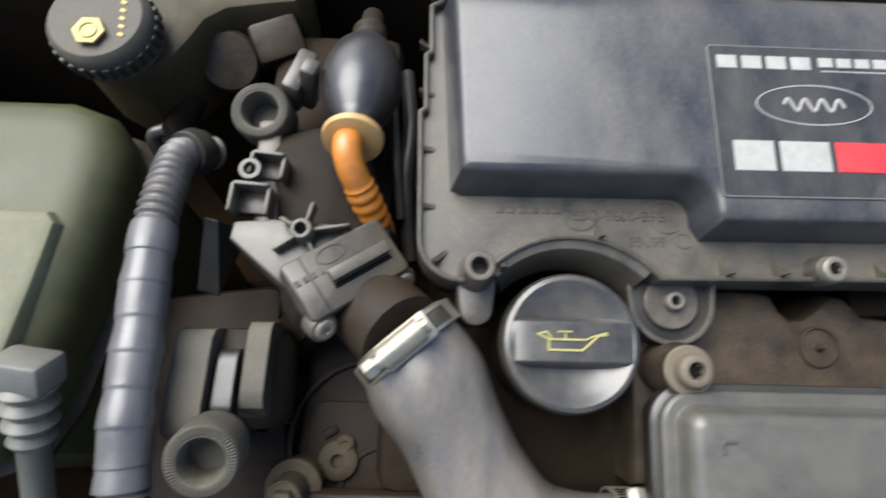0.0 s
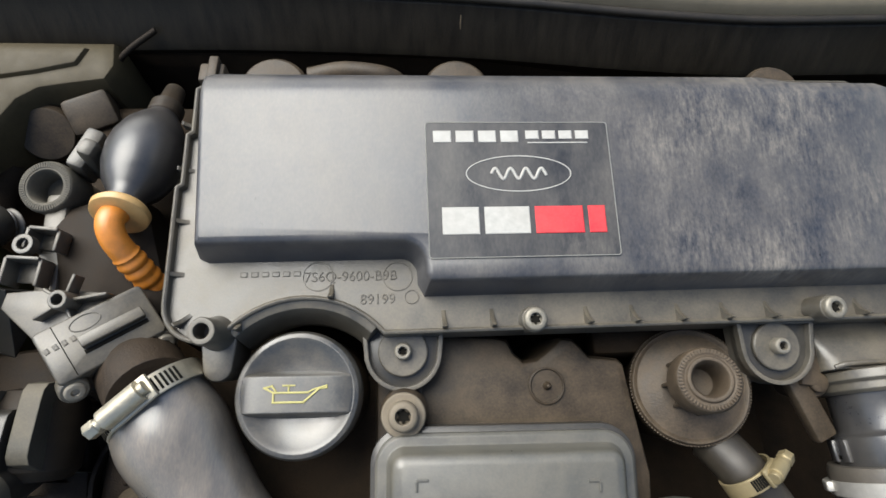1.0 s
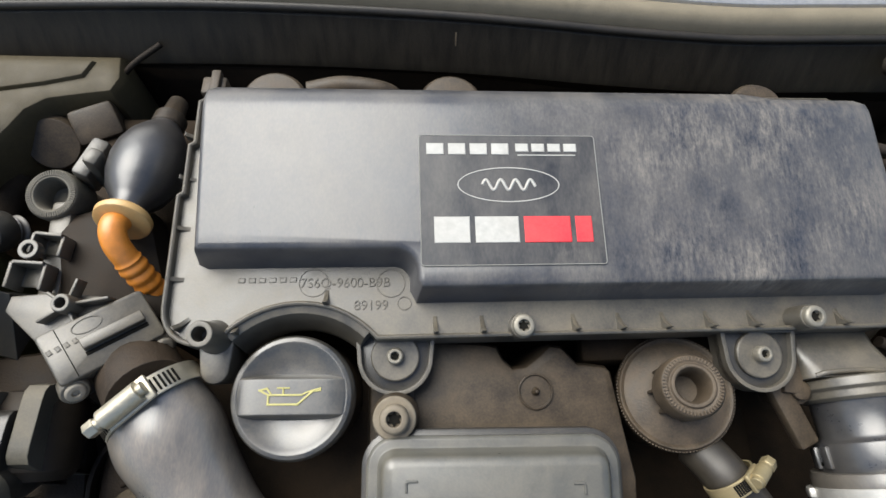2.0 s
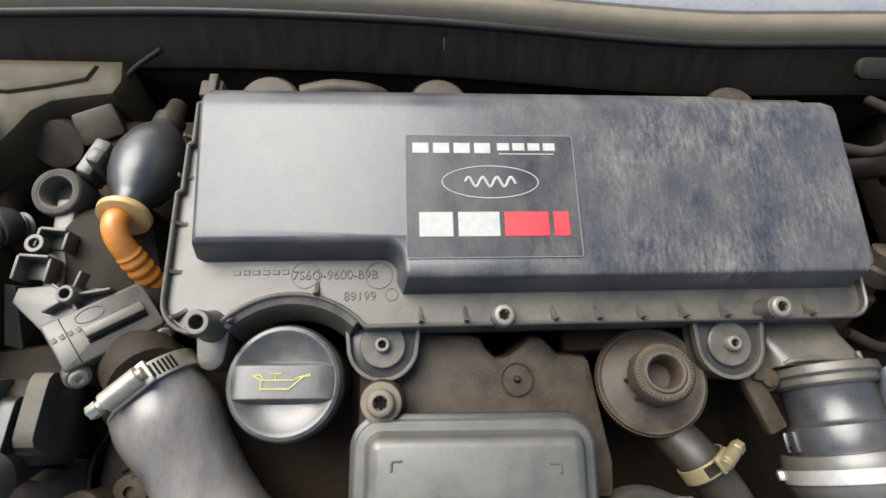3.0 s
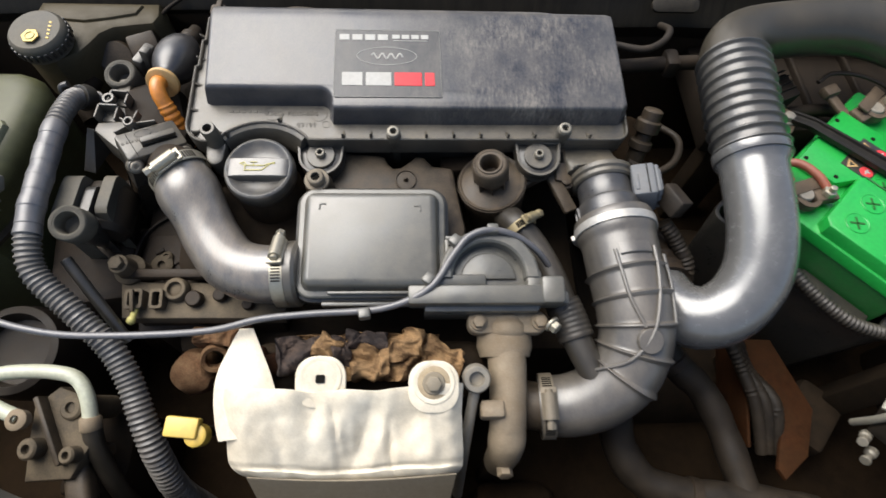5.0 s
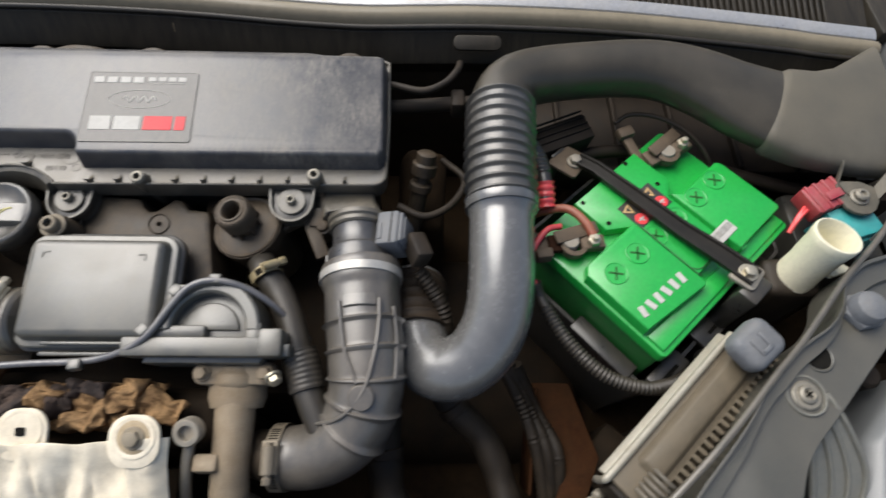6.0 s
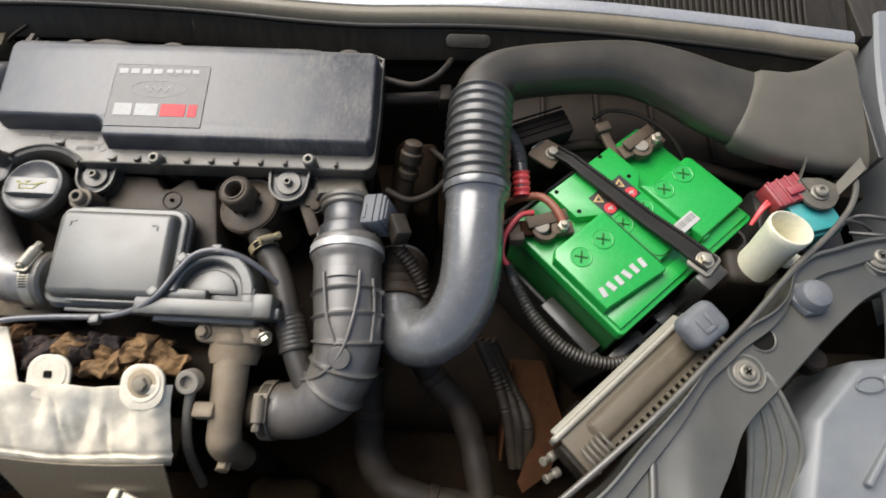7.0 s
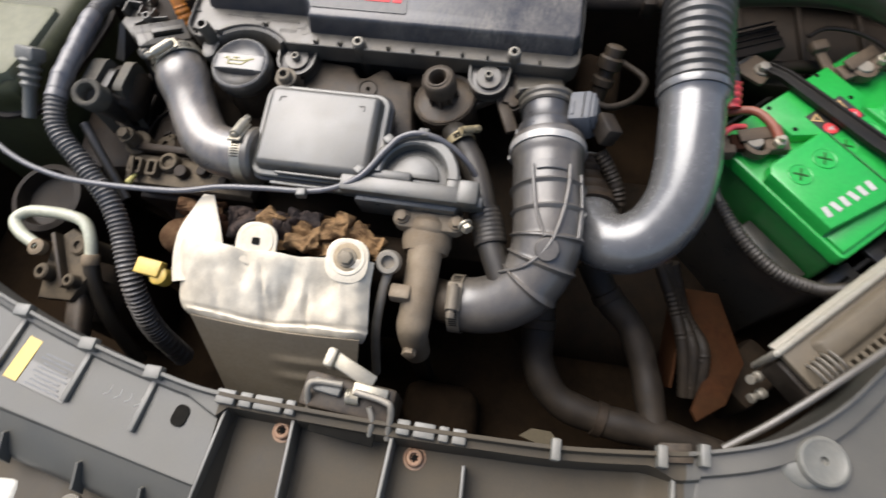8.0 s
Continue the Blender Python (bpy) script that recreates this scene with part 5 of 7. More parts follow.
# ---- air meter and the ribbed inlet hose ----
maf = thing("air_flow_meter", (0.445, 0.06, 0.87), "black plastic air flow meter tube with a square connector", "air flow meter")
MA = to_axis((0.4420, 0.0800, 0.9222), (0.07, -1, -0.04))
part("tube", xf(lathe([(0.0285, -0.006), (0.0285, 0.004), (0.0272, 0.006), (0.0272, 0.026), (0.0285, 0.0285), (0.0315, 0.030), (0.0322, 0.033), (0.0322, 0.048), (0.0305, 0.052)], 44), MA), METER, maf)
for k in range(9):
    part("tab", xf(box(0.0030, 0.0105 if k % 2 else 0.0060, 0.013, 0.0008), MA @ pose(0, 0, 0, 0, 0, 180 + 24 * k) @ pose(0.0325, 0, 0.031)), METER, maf)
for k in range(0, 9, 2):
    part("slot", xf(box(0.0008, 0.0105, 0.0022, 0), MA @ pose(0, 0, 0, 0, 0, 192 + 24 * k) @ pose(0.0322, 0, 0.040)), HOLE_SHADE, maf)
part("side_rib", xf(box(0.0016, 0.0022, 0.024, 0.0004), MA @ pose(0, 0, 0, 0, 0, 232) @ pose(0.0275, 0, 0.004)), METER, maf)
CN = pose(0.4834, 0.0635, 0.9186, 0, -17, -3)
cn = part("connector", xf(box(0.023, 0.037, 0.036, 0.003), CN), CLIP, maf, "blue-grey square connector")
part("connector_lid", xf(add(xf(box(0.033, 0.032, 0.004, 0.0015), pose(0, 0, 0)), xf(box(0.026, 0.025, 0.006, 0.0012), pose(0, 0, 0))), CN @ pose(0.0112, 0, 0.018, 0, 90, 0)), CLIP, cn)
part("groove", xf(box(0.0012, 0.034, 0.0005, 0), CN @ pose(0.004, 0, 0.0359)), HOLE_SHADE, cn)
part("latch", xf(box(0.004, 0.018, 0.0015, 0.0005), CN @ pose(-0.007, -0.004, 0.0355)), CLIP, cn)
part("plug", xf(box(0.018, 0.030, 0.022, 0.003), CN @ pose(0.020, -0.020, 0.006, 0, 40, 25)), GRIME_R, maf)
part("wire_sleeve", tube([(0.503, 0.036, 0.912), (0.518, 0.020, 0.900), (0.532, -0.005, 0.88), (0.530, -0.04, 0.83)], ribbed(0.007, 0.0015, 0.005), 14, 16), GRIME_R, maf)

hl = [(0.446, 0.036, 0.920), (0.449, 0.012, 0.918), (0.452, -0.020, 0.914), (0.456, -0.055, 0.908), (0.456, -0.086, 0.897), (0.445, -0.113, 0.881), (0.422, -0.130, 0.865), (0.398, -0.136, 0.854), (0.368, -0.136, 0.848)]


def inlet_r(s, u):
    r_ = 0.0370 - 0.0085 * u * u
    for k in (0.060, 0.085, 0.110, 0.135, 0.160):
        r_ += 0.0036 * math.exp(-((s - k) / 0.0015) ** 2)
    return r_ + 0.003 * math.exp(-((s - 0.012) / 0.012) ** 4)


inlet = thing("inlet_hose", (0.45, -0.06, 0.84), "grey ribbed rubber inlet hose bending under the engine front", "inlet hose")
part("hose", tube(hl, inlet_r, 36, 22), HOSE, inlet)


def on_pipe(line, r_of, s_, ang, lift=0.0):
    """The point on a pipe's skin, s_ metres along its line and ang degrees from its upper side towards its right."""
    run_, prev = 0.0, line[0]
    for nxt in line[1:]:
        step_ = (nxt - prev).length
        if run_ + step_ >= s_:
            d_ = (nxt - prev).normalized()
            side_ = d_.cross(Vector((0, 0, 1))).normalized()
            top_ = side_.cross(d_)
            return prev + d_ * (s_ - run_) + (r_of(s_, 0.5) + lift) * (math.cos(radians(ang)) * top_ - math.sin(radians(ang)) * side_)
        run_ += step_
        prev = nxt
    return prev


hose_line = curve_points(hl, 22)
plain_r = lambda s_, u: 0.0370 - 0.0085 * min(1.0, s_ / 0.235) ** 2
for way in ([(0.044, 28), (0.070, 24), (0.095, 14), (0.118, 2), (0.140, -14), (0.165, -32), (0.185, -44)], [(0.044, -30), (0.070, -28), (0.090, -24), (0.112, -8)], [(0.050, 52), (0.080, 54), (0.110, 50)]):
    part("long_rib", tube([on_pipe(hose_line, plain_r, s_, a_, 0.0018) for s_, a_ in way], 0.0019, 8, 10), HOSE, inlet)
pad_p = on_pipe(hose_line, plain_r, 0.122, 2, -0.004)
pad_n = on_pipe(hose_line, plain_r, 0.122, 2, 0.02) - pad_p
part("round_pad", xf(lathe([(0.012, -0.004), (0.012, 0.0055), (0.011, 0.0068), (0, 0.0072)], 28), to_axis(pad_p, pad_n)), HOSE, inlet)
part("raised_panel", xf(loft([[(0.036 * math.sin(a) * q, y_, 0.036 * math.cos(a) * q) for y_, q in ((-0.009, 1.0), (-0.008, 1.045), (0.008, 1.045), (0.009, 1.0))] for a in [radians(-24 + 4 * j) for j in range(13)]]), pose(0.451, -0.012, 0.9155, -4, 0, 4)), HOSE, inlet)
part("band", loft([[Vector(q) for q in lp] for lp in [[to_axis((0.4475, 0.022, 0.9195), (0.07, -1, -0.05)) @ Vector((q * math.cos(a), q * math.sin(a), z_)) for a in [2 * math.pi * j / 40 for j in range(40)]] for q, z_ in ((0.0395, -0.0042), (0.0408, -0.0042), (0.0408, 0.0042), (0.0395, 0.0042))]], False, False), BRIGHT, inlet, "bright metal band clamp")
for k in range(4):
    part("band_tooth", xf(box(0.006, 0.010, 0.006, 0.0012), to_axis((0.4475, 0.022, 0.9195), (0.07, -1, -0.05)) @ pose(0, 0, 0, 0, 0, 205 + 11 * k) @ pose(0.041, 0, -0.004)), BRIGHT, inlet)
make_clamp(to_axis((0.374, -0.136, 0.849), (-1, 0.0, -0.12)), 0.0305, 0.013, (0, -0.2, 1), "brown dusted worm-drive clamp on the inlet hose end", PALE)
solo("hose_stub", tube([(0.376, -0.136, 0.849), (0.362, -0.135, 0.846), (0.348, -0.131, 0.840)], 0.0235, 24, 6), BROWN, "dark turbo stub behind the hose clamp", "turbo inlet")

breather = [(0.340, 0.050, 0.903), (0.345, 0.041, 0.909), (0.352, 0.029, 0.9130), (0.366, 0.010, 0.909), (0.380, -0.020, 0.905), (0.390, -0.050, 0.899), (0.402, -0.085, 0.892), (0.418, -0.118, 0.884)]
bh = thing("breather_hose", (0.385, -0.04, 0.87), "dark rubber breather hose joining the inlet hose", "breather hose")
part("hose", tube(breather, 0.0140, 20, 14), RUBBER_D, bh)
part("sleeve", tube([(0.389, -0.047, 0.8995), (0.395, -0.062, 0.8965), (0.401, -0.082, 0.8925)], lambda s, u: 0.0172 + 0.0003 * math.cos(2 * math.pi * s / 0.005), 24, 22), RUBBER_D, bh, "ribbed joining sleeve")
make_clamp(to_axis((0.352, 0.028, 0.916), (0.5, -0.8, -0.1)), 0.0148, 0.009, (0.6, 0, 1), "yellowish worm-drive clamp on the breather hose", BRASS)

# ---- big air duct ----
duct = thing("air_duct", (0.65, 0.15, 0.80), "satin black plastic air duct with a bellows and a flat scoop", "air duct")
part("bellows", tube([(0.590, 0.207, 0.973), (0.5875, 0.165, 0.970), (0.586, 0.125, 0.964), (0.587, 0.082, 0.957)], lambda s, u: 0.0335 + 0.0042 * (0.5 - 0.5 * math.cos(2 * math.pi * s / 0.0121)) ** 6, 44, 80), BELLOWS, duct, "black bellows with sharp narrow rings")
jp = [(0.587, 0.092, 0.957), (0.586, 0.075, 0.955), (0.585, 0.040, 0.949), (0.584, 0.005, 0.938), (0.578, -0.026, 0.923), (0.562, -0.050, 0.905), (0.538, -0.060, 0.890), (0.515, -0.050, 0.878), (0.503, -0.022, 0.868), (0.500, 0.015, 0.860), (0.500, 0.05, 0.85)]
part("lower_pipe", tube(jp, lambda s, u: 0.0318 + 0.0052 * math.exp(-(s / 0.014) ** 4), 36, 10), DUCT, duct)
part("joint_sleeve", tube([(0.502, -0.018, 0.867), (0.500, 0.010, 0.861), (0.500, 0.045, 0.852)], lambda s, u: 0.0345 + 0.0018 * (0.5 + 0.5 * math.cos(2 * math.pi * s / 0.012)) ** 3, 32, 24), GRIME_L, duct, "brown dusty ribbed sleeve below the pipe")


def duct_loop(c, d, half, thick, rise, square):
    """A cross-section at c: half its width along d, half its height upwards; square from 2 (an ellipse) upwards."""
    d = Vector((d[0], d[1], rise)).normalized()
    up_d = Vector((0, 0, 1))
    out = []
    for k in range(36):
        a = 2 * math.pi * k / 36
        ca, sa = math.cos(a), math.sin(a)
        e = 2.0 / square
        out.append(Vector(c) + d * half * math.copysign(abs(ca) ** e, ca) + up_d * thick * math.copysign(abs(sa) ** e, sa))
    return out


# from the bellows round the bend and out into the flat fan
fan = [((0.590, 0.200, 0.973), (-1, 0.00), 0.0345, 0.0340), ((0.594, 0.220, 0.973), (-0.93, 0.36), 0.0315, 0.0325), ((0.608, 0.238, 0.972), (-0.66, 0.75), 0.0298, 0.0310), ((0.635, 0.252, 0.969), (-0.28, 0.96), 0.0290, 0.0295), ((0.679, 0.263, 0.966), (0.0, 1.0), 0.0292, 0.0285), ((0.734, 0.273, 0.962), (0.07, 1.0), 0.0305, 0.0275), ((0.780, 0.275, 0.958), (0.20, 0.98), 0.0335, 0.0265), ((0.825, 0.263, 0.954), (0.36, 0.94), 0.0400, 0.0250), ((0.872, 0.240, 0.950), (0.41, 0.91), 0.0470, 0.0230), ((0.918, 0.2235, 0.946), (0.40, 0.92), 0.0535, 0.0208)]
smooth_c = curve_points([q[0] for q in fan], 5)
wide = curve_points([(q[2], q[3], 0) for q in fan], 5)
ways = curve_points([(*q[1], 0) for q in fan], 5)
part("upper_pipe", loft([duct_loop(c, w, h.x, h.y, 0.10 * k / len(ways), 2.0 + 0.9 * k / len(ways)) for k, (c, w, h) in enumerate(zip(smooth_c, ways, wide))]), DUCT_B, duct, "dusty brownish upper pipe widening to a fan")
flat_end = [((0.896, 0.231, 0.9480), (0.41, 0.91), 0.0440, 0.0150), ((0.908, 0.227, 0.9468), (0.41, 0.91), 0.0535, 0.0222), ((0.914, 0.225, 0.9463), (0.41, 0.91), 0.0555, 0.0226), ((0.942, 0.220, 0.9440), (0.37, 0.93), 0.0615, 0.0203), ((0.968, 0.221, 0.9425), (0.33, 0.94), 0.0675, 0.0190), ((1.005, 0.228, 0.9405), (0.22, 0.97), 0.0790, 0.0180), ((1.048, 0.238, 0.9385), (0.08, 1.0), 0.0890, 0.0170)]
part("scoop", loft([duct_loop(c, w, h, t_, 0.12, 3.6) for c, w, h, t_ in flat_end]), SCOOP, duct, "flat fan-shaped scoop")
part("scoop_edge", xf(box(0.007, 0.172, 0.034, 0.002), pose(1.051, 0.240, 0.922, 0, 0, -4)), BLACK, duct)
part("scoop_foot", xf(box(0.03, 0.05, 0.52, 0.004), pose(1.03, 0.25, 0.41)), BLOCK, duct)

# ---- battery, its tray and hold-down ----
BM = pose(0.747, -0.052, 0, 0, 0, 42.3)
bat = thing("car_battery", label="bright green car battery with screw plugs and white marks", category="car battery", m=BM @ pose(0, 0, 0.70))
Z = lambda z: z - 0.70
part("case", xf(box(0.226, 0.170, 0.19, 0.004), pose(0.115, 0.088, 0)), GREEN_SHADE, bat, "green case in a shaded tone")
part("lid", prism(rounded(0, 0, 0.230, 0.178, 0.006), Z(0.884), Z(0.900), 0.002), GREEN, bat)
part("raised_block", prism([(0.003, 0.030), (0.086, 0.020), (0.090, 0.022), (0.090, 0.112), (0.086, 0.116), (0.012, 0.116), (0.003, 0.108)], Z(0.898), Z(0.917), 0.003), GREEN, bat)
part("raised_block", prism([(0.150, 0.020), (0.226, 0.020), (0.229, 0.024), (0.229, 0.098), (0.225, 0.104), (0.160, 0.104), (0.150, 0.112)], Z(0.898), Z(0.917), 0.003), GREEN, bat)
mid = part("centre_block", prism([(0.090, 0.032), (0.150, 0.032), (0.150, 0.112), (0.168, 0.125), (0.168, 0.176), (0.062, 0.176), (0.062, 0.130), (0.090, 0.112)], Z(0.898), Z(0.9125), 0.003), GREEN, bat)
part("front_ledge", prism([(0.004, 0.006), (0.226, 0.006), (0.222, 0.019), (0.004, 0.027)], Z(0.898), Z(0.904), 0.002), GREEN, bat)
for k in range(6):
    if k in (2, 3):
        zt = Z(0.9125)
    else:
        zt = Z(0.917)
    cx, cy = 0.0265 + 0.0350 * k, 0.090
    plug = part("screw_plug", xf(lathe([(0.0125, -0.001), (0.0125, 0.0006), (0.0118, 0.0010), (0.0112, 0.0004), (0, 0.0004)], 28), pose(cx, cy, zt)), GREEN, bat)
    for a in (40, 130):
        part("slot", xf(box(0.0150, 0.0021, 0.0008, 0), pose(cx, cy, zt + 0.0002, 0, 0, a)), GREEN_SLOT, plug)
for k in range(6):
    part("mark", xf(box(0.0062, 0.0120, 0.0005, 0), pose(0.014 + 0.0118 * k, 0.0455 - 0.0006 * k, Z(0.917), 0, 0, (-14, 8, -6, 10, 0, -8)[k])), WHITE, bat)
for cx, cy in ((0.0690, 0.170), (0.0702, 0.134), (0.147, 0.1725), (0.1524, 0.1304)):
    part("dimple", xf(lathe([(0.0026, 0), (0.0026, 0.0006), (0, 0.0006)], 14), pose(cx, cy, Z(0.9125))), HOLE_SHADE, bat)
for cx, cy in ((0.1000, 0.1226), (0.1350, 0.1218)):
    lab = part("warning_label", xf(box(0.0185, 0.034, 0.0004, 0), pose(cx + 0.001, cy, Z(0.9126))), BLACK, bat, "black warning label with a triangle and a disc")
    part("triangle_mark", xf(prism([(-0.0068, -0.005), (0.0068, -0.005), (0, 0.0068)], Z(0.9130), Z(0.9134), 0), pose(cx, cy + 0.0088, 0, 0, 0, -42)), CREAM_O, lab, "yellow warning triangle")
    part("inner_mark", xf(prism([(-0.0030, -0.003), (0.0030, -0.003), (0, 0.0032)], Z(0.9134), Z(0.9136), 0), pose(cx, cy + 0.0088, 0, 0, 0, -42)), BLACK, lab)
    part("round_mark", xf(lathe([(0.0072, 0), (0.0072, 0.0005), (0, 0.0005)], 24), pose(cx + 0.0014, cy - 0.0088, Z(0.9129))), RED, lab, "red warning disc")
    part("inner_mark", xf(box(0.008, 0.0018, 0.0002, 0), pose(cx + 0.0014, cy - 0.0088, Z(0.9135), 0, 0, 3)), WHITE, lab)
    part("inner_mark", xf(box(0.0018, 0.006, 0.0002, 0), pose(cx + 0.0014, cy - 0.0098, Z(0.9137), 0, 0, 20)), WHITE, lab)
part("label", xf(box(0.030, 0.015, 0.0004, 0), pose(0.152, 0.044, Z(0.9173), 0, 0, 0)), WHITE, bat, "small white paper label with grey bars")
for k in range(8):
    part("bar", xf(box(0.0014 + 0.0008 * (k % 3), 0.007, 0.0003, 0), pose(0.140 + 0.0034 * k, 0.0455, Z(0.9177))), PLATE_EDGE, bat)
part("seam", prism(rounded(0.0895, 0.030, 0.0905, 0.112, 0.0004, 2), Z(0.915), Z(0.9174), 0), GREEN_SHADE, bat)
part("seam", tube([(0.09, 0.05, Z(0.9130)), (0.098, 0.036, Z(0.9130)), (0.115, 0.034, Z(0.9130)), (0.148, 0.034, Z(0.9130))], 0.0006, 6, 8), GREEN_SHADE, bat)
part("lug", xf(box(0.010, 0.006, 0.012, 0.001), pose(0.158, 0.020, Z(0.900))), GREEN, bat)
for cx, cy in ((0.0205, 0.146), (0.196, 0.150)):
    part("post", xf(lathe([(0.010, 0), (0.0088, 0.018), (0.008, 0.019), (0, 0.019)], 24), pose(cx, cy, Z(0.899))), DARK_STEEL, bat, "lead terminal post")


def terminal(u, v, turn, label, cable):
    root = thing("battery_terminal", label=label, category="terminal clamp", group="battery terminals", m=BM @ pose(u, v, 0.905, 0, 0, turn))
    part("ring", loft([[(x_, y_, z_) for x_, y_ in circle(q, 24)] for q, z_ in ((0.0095, 0), (0.014, 0), (0.0145, 0.010), (0.0095, 0.011))], False, False), TERM, root)
    part("jaw", xf(box(0.026, 0.016, 0.011, 0.002), pose(0.020, 0, 0)), TERM, root)
    part("jaw", xf(box(0.018, 0.020, 0.008, 0.002), pose(-0.018, 0.004, 0.001)), cable, root)
    part("plate", xf(box(0.05, 0.014, 0.003, 0.0008), pose(0.004, 0.012, 0.011, 8, 4, 12)), TERM, root)
    part("nut", xf(prism([(0.0068 * math.cos(radians(60 * k)), 0.0068 * math.sin(radians(60 * k))) for k in range(6)], 0, 0.007, 0.0008), pose(0.020, -0.001, 0.011)), STEEL, root)
    part("stud", xf(lathe([(0.0034, 0), (0.0034, 0.006), (0.0028, 0.0065)], 14), pose(0.020, -0.001, 0.017)), STEEL, root)
    return root


terminal(0.022, 0.142, -35, "corroded battery clamp with a bright nut on the positive post", RUST)
terminal(0.196, 0.150, -12, "dusty battery clamp with a nut on the negative post", TERM)
solo("fuse_link", xf(add(box(0.030, 0.014, 0.010, 0.002), xf(box(0.012, 0.018, 0.016, 0.003), pose(-0.012, 0, 0))), BM @ pose(-0.003, 0.165, 0.902, 0, 0, 55)), TERM, "dusty metal fuse link beside the positive post", "fuse link")
solo("ground_strap", xf(add(box(0.05, 0.012, 0.006, 0.002), xf(box(0.014, 0.020, 0.012, 0.003), pose(0.02, 0, 0))), BM @ pose(0.175, 0.183, 0.905, 0, -6, 70)), TERM, "brown metal earth strap behind the battery", "earth strap")

hold = thing("battery_clamp_bar", label="black steel hold-down bar bolted across the battery", category="clamp bar", m=BM @ pose(0, 0, 0.916))
part("bar", xf(loft([[(-w_, t_, z_ - 0.002), (w_, t_, z_ - 0.002), (w_ + 0.0005, t_, z_ + 0.004), (w_ - 0.0025, t_, z_ + 0.0042), (w_ - 0.0035, t_, z_ + 0.0012), (0.0035 - w_, t_, z_ + 0.0012), (0.0025 - w_, t_, z_ + 0.0042), (-w_ - 0.0005, t_, z_ + 0.004)] for t_, z_, w_ in ((-0.114, 0.010, 0.0100), (-0.100, 0.010, 0.0112), (-0.070, 0.0085, 0.0108), (-0.03, 0.004, 0.0098), (0.04, 0.003, 0.0088), (0.085, 0.002, 0.0080), (0.11, -0.004, 0.0080))]), pose(0.116, 0.105, 0.0, 0, 0, 3)), BAR_P, hold)
part("end_tab", xf(prism(rounded(-0.015, -0.014, 0.015, 0.014, 0.005), 0, 0.004, 0.001), pose(0.1215, 0.000, 0.006, 0, 0, 8)), DARK_STEEL, hold)
part("end_tab", xf(prism(rounded(-0.018, -0.016, 0.018, 0.020, 0.004), 0, 0.004, 0.001), pose(0.104, 0.218, -0.010, 0, 0, 12)), TERM, hold)
part("leg", xf(box(0.020, 0.004, 0.10, 0.001), pose(0.102, 0.236, -0.105)), BLACK, hold)
make_bolt("clamp_bolt", BM @ pose(0.1215, 0.000, 0.926), 0.0065, 0.010, 0.006, STEEL, label="bright bolt at the end of the battery clamp bar", group="clamp bar bolts")
make_bolt("clamp_bolt", BM @ pose(0.106, 0.214, 0.910), 0.0065, 0.009, 0.006, DARK_STEEL, label="brown bolt at the end of the battery clamp bar", group="clamp bar bolts")

tray = thing("battery_tray", label="black plastic battery tray with slotted ledges", category="battery tray", m=BM)
o1 = rounded(-0.016, -0.018, 0.250, 0.205, 0.016)
i1 = offset_loop(o1, -0.005)
o0 = offset_loop(o1, -0.022)
part("wall", loft([[(x_, y_, 0.60) for x_, y_ in o0], [(x_, y_, 0.842) for x_, y_ in o1], [(x_, y_, 0.846) for x_, y_ in offset_loop(o1, -0.001)], [(x_, y_, 0.846) for x_, y_ in i1], [(x_, y_, 0.70) for x_, y_ in offset_loop(o1, -0.018)]]), BLACK, tray)
for u, v, w, h, in ((0.02, -0.014, 0.05, 0.022), (0.10, -0.016, 0.06, 0.024), (0.19, -0.014, 0.05, 0.020)):
    part("ledge", xf(box(w, h, 0.008, 0.002), pose(u, v, 0.842)), BLACK, tray)
    part("slot", xf(box(w * 0.45, 0.004, 0.0006, 0), pose(u, v - 0.003, 0.8501)), HOLE_SHADE, tray)
part("upright", xf(box(0.035, 0.022, 0.08, 0.004), pose(0.118, -0.016, 0.842)), BLACK, tray)
part("ledge", xf(box(0.02, 0.08, 0.008, 0.002), pose(-0.012, 0.05, 0.842)), BLACK, tray)
part("side_skirt", xf(box(0.20, 0.16, 0.22, 0.01), pose(0.11, 0.10, 0.44)), BLOCK, tray)

# cables round the battery
solo("red_cable", tube([(0.655, 0.088, 0.916), (0.639, 0.082, 0.918), (0.624, 0.062, 0.914), (0.619, 0.040, 0.905), (0.628, 0.026, 0.895)], 0.0034, 12, 8), RED_W, "short red battery cable", "battery cable")
solo("cable_sleeve", tube([(0.626, 0.030, 0.898), (0.631, 0.022, 0.888), (0.636, 0.010, 0.885), (0.658, -0.029, 0.882), (0.692, -0.062, 0.878), (0.732, -0.074, 0.874), (0.765, -0.068, 0.868), (0.80, -0.05, 0.855)], ribbed(0.0062, 0.0015, 0.0044, 0.03), 16, 40), RUBBER_D, "black ribbed cable sleeve along the battery tray", "cable sleeve")
solo("positive_sleeve", tube([(0.624, 0.195, 0.925), (0.634, 0.170, 0.928), (0.640, 0.140, 0.925), (0.641, 0.118, 0.918)], ribbed(0.0085, 0.002, 0.005, 0, 0.05), 16, 24), BLACK, "black ribbed sleeve of the battery lead", "cable sleeve")
solo("red_boot", add(tube([(0.640, 0.138, 0.925), (0.641, 0.126, 0.920), (0.642, 0.112, 0.914)], lambda s, u: 0.0100 + 0.0010 * math.cos(s * 900), 18, 10)), RED_W, "red rubber boot on the battery lead", "rubber boot")
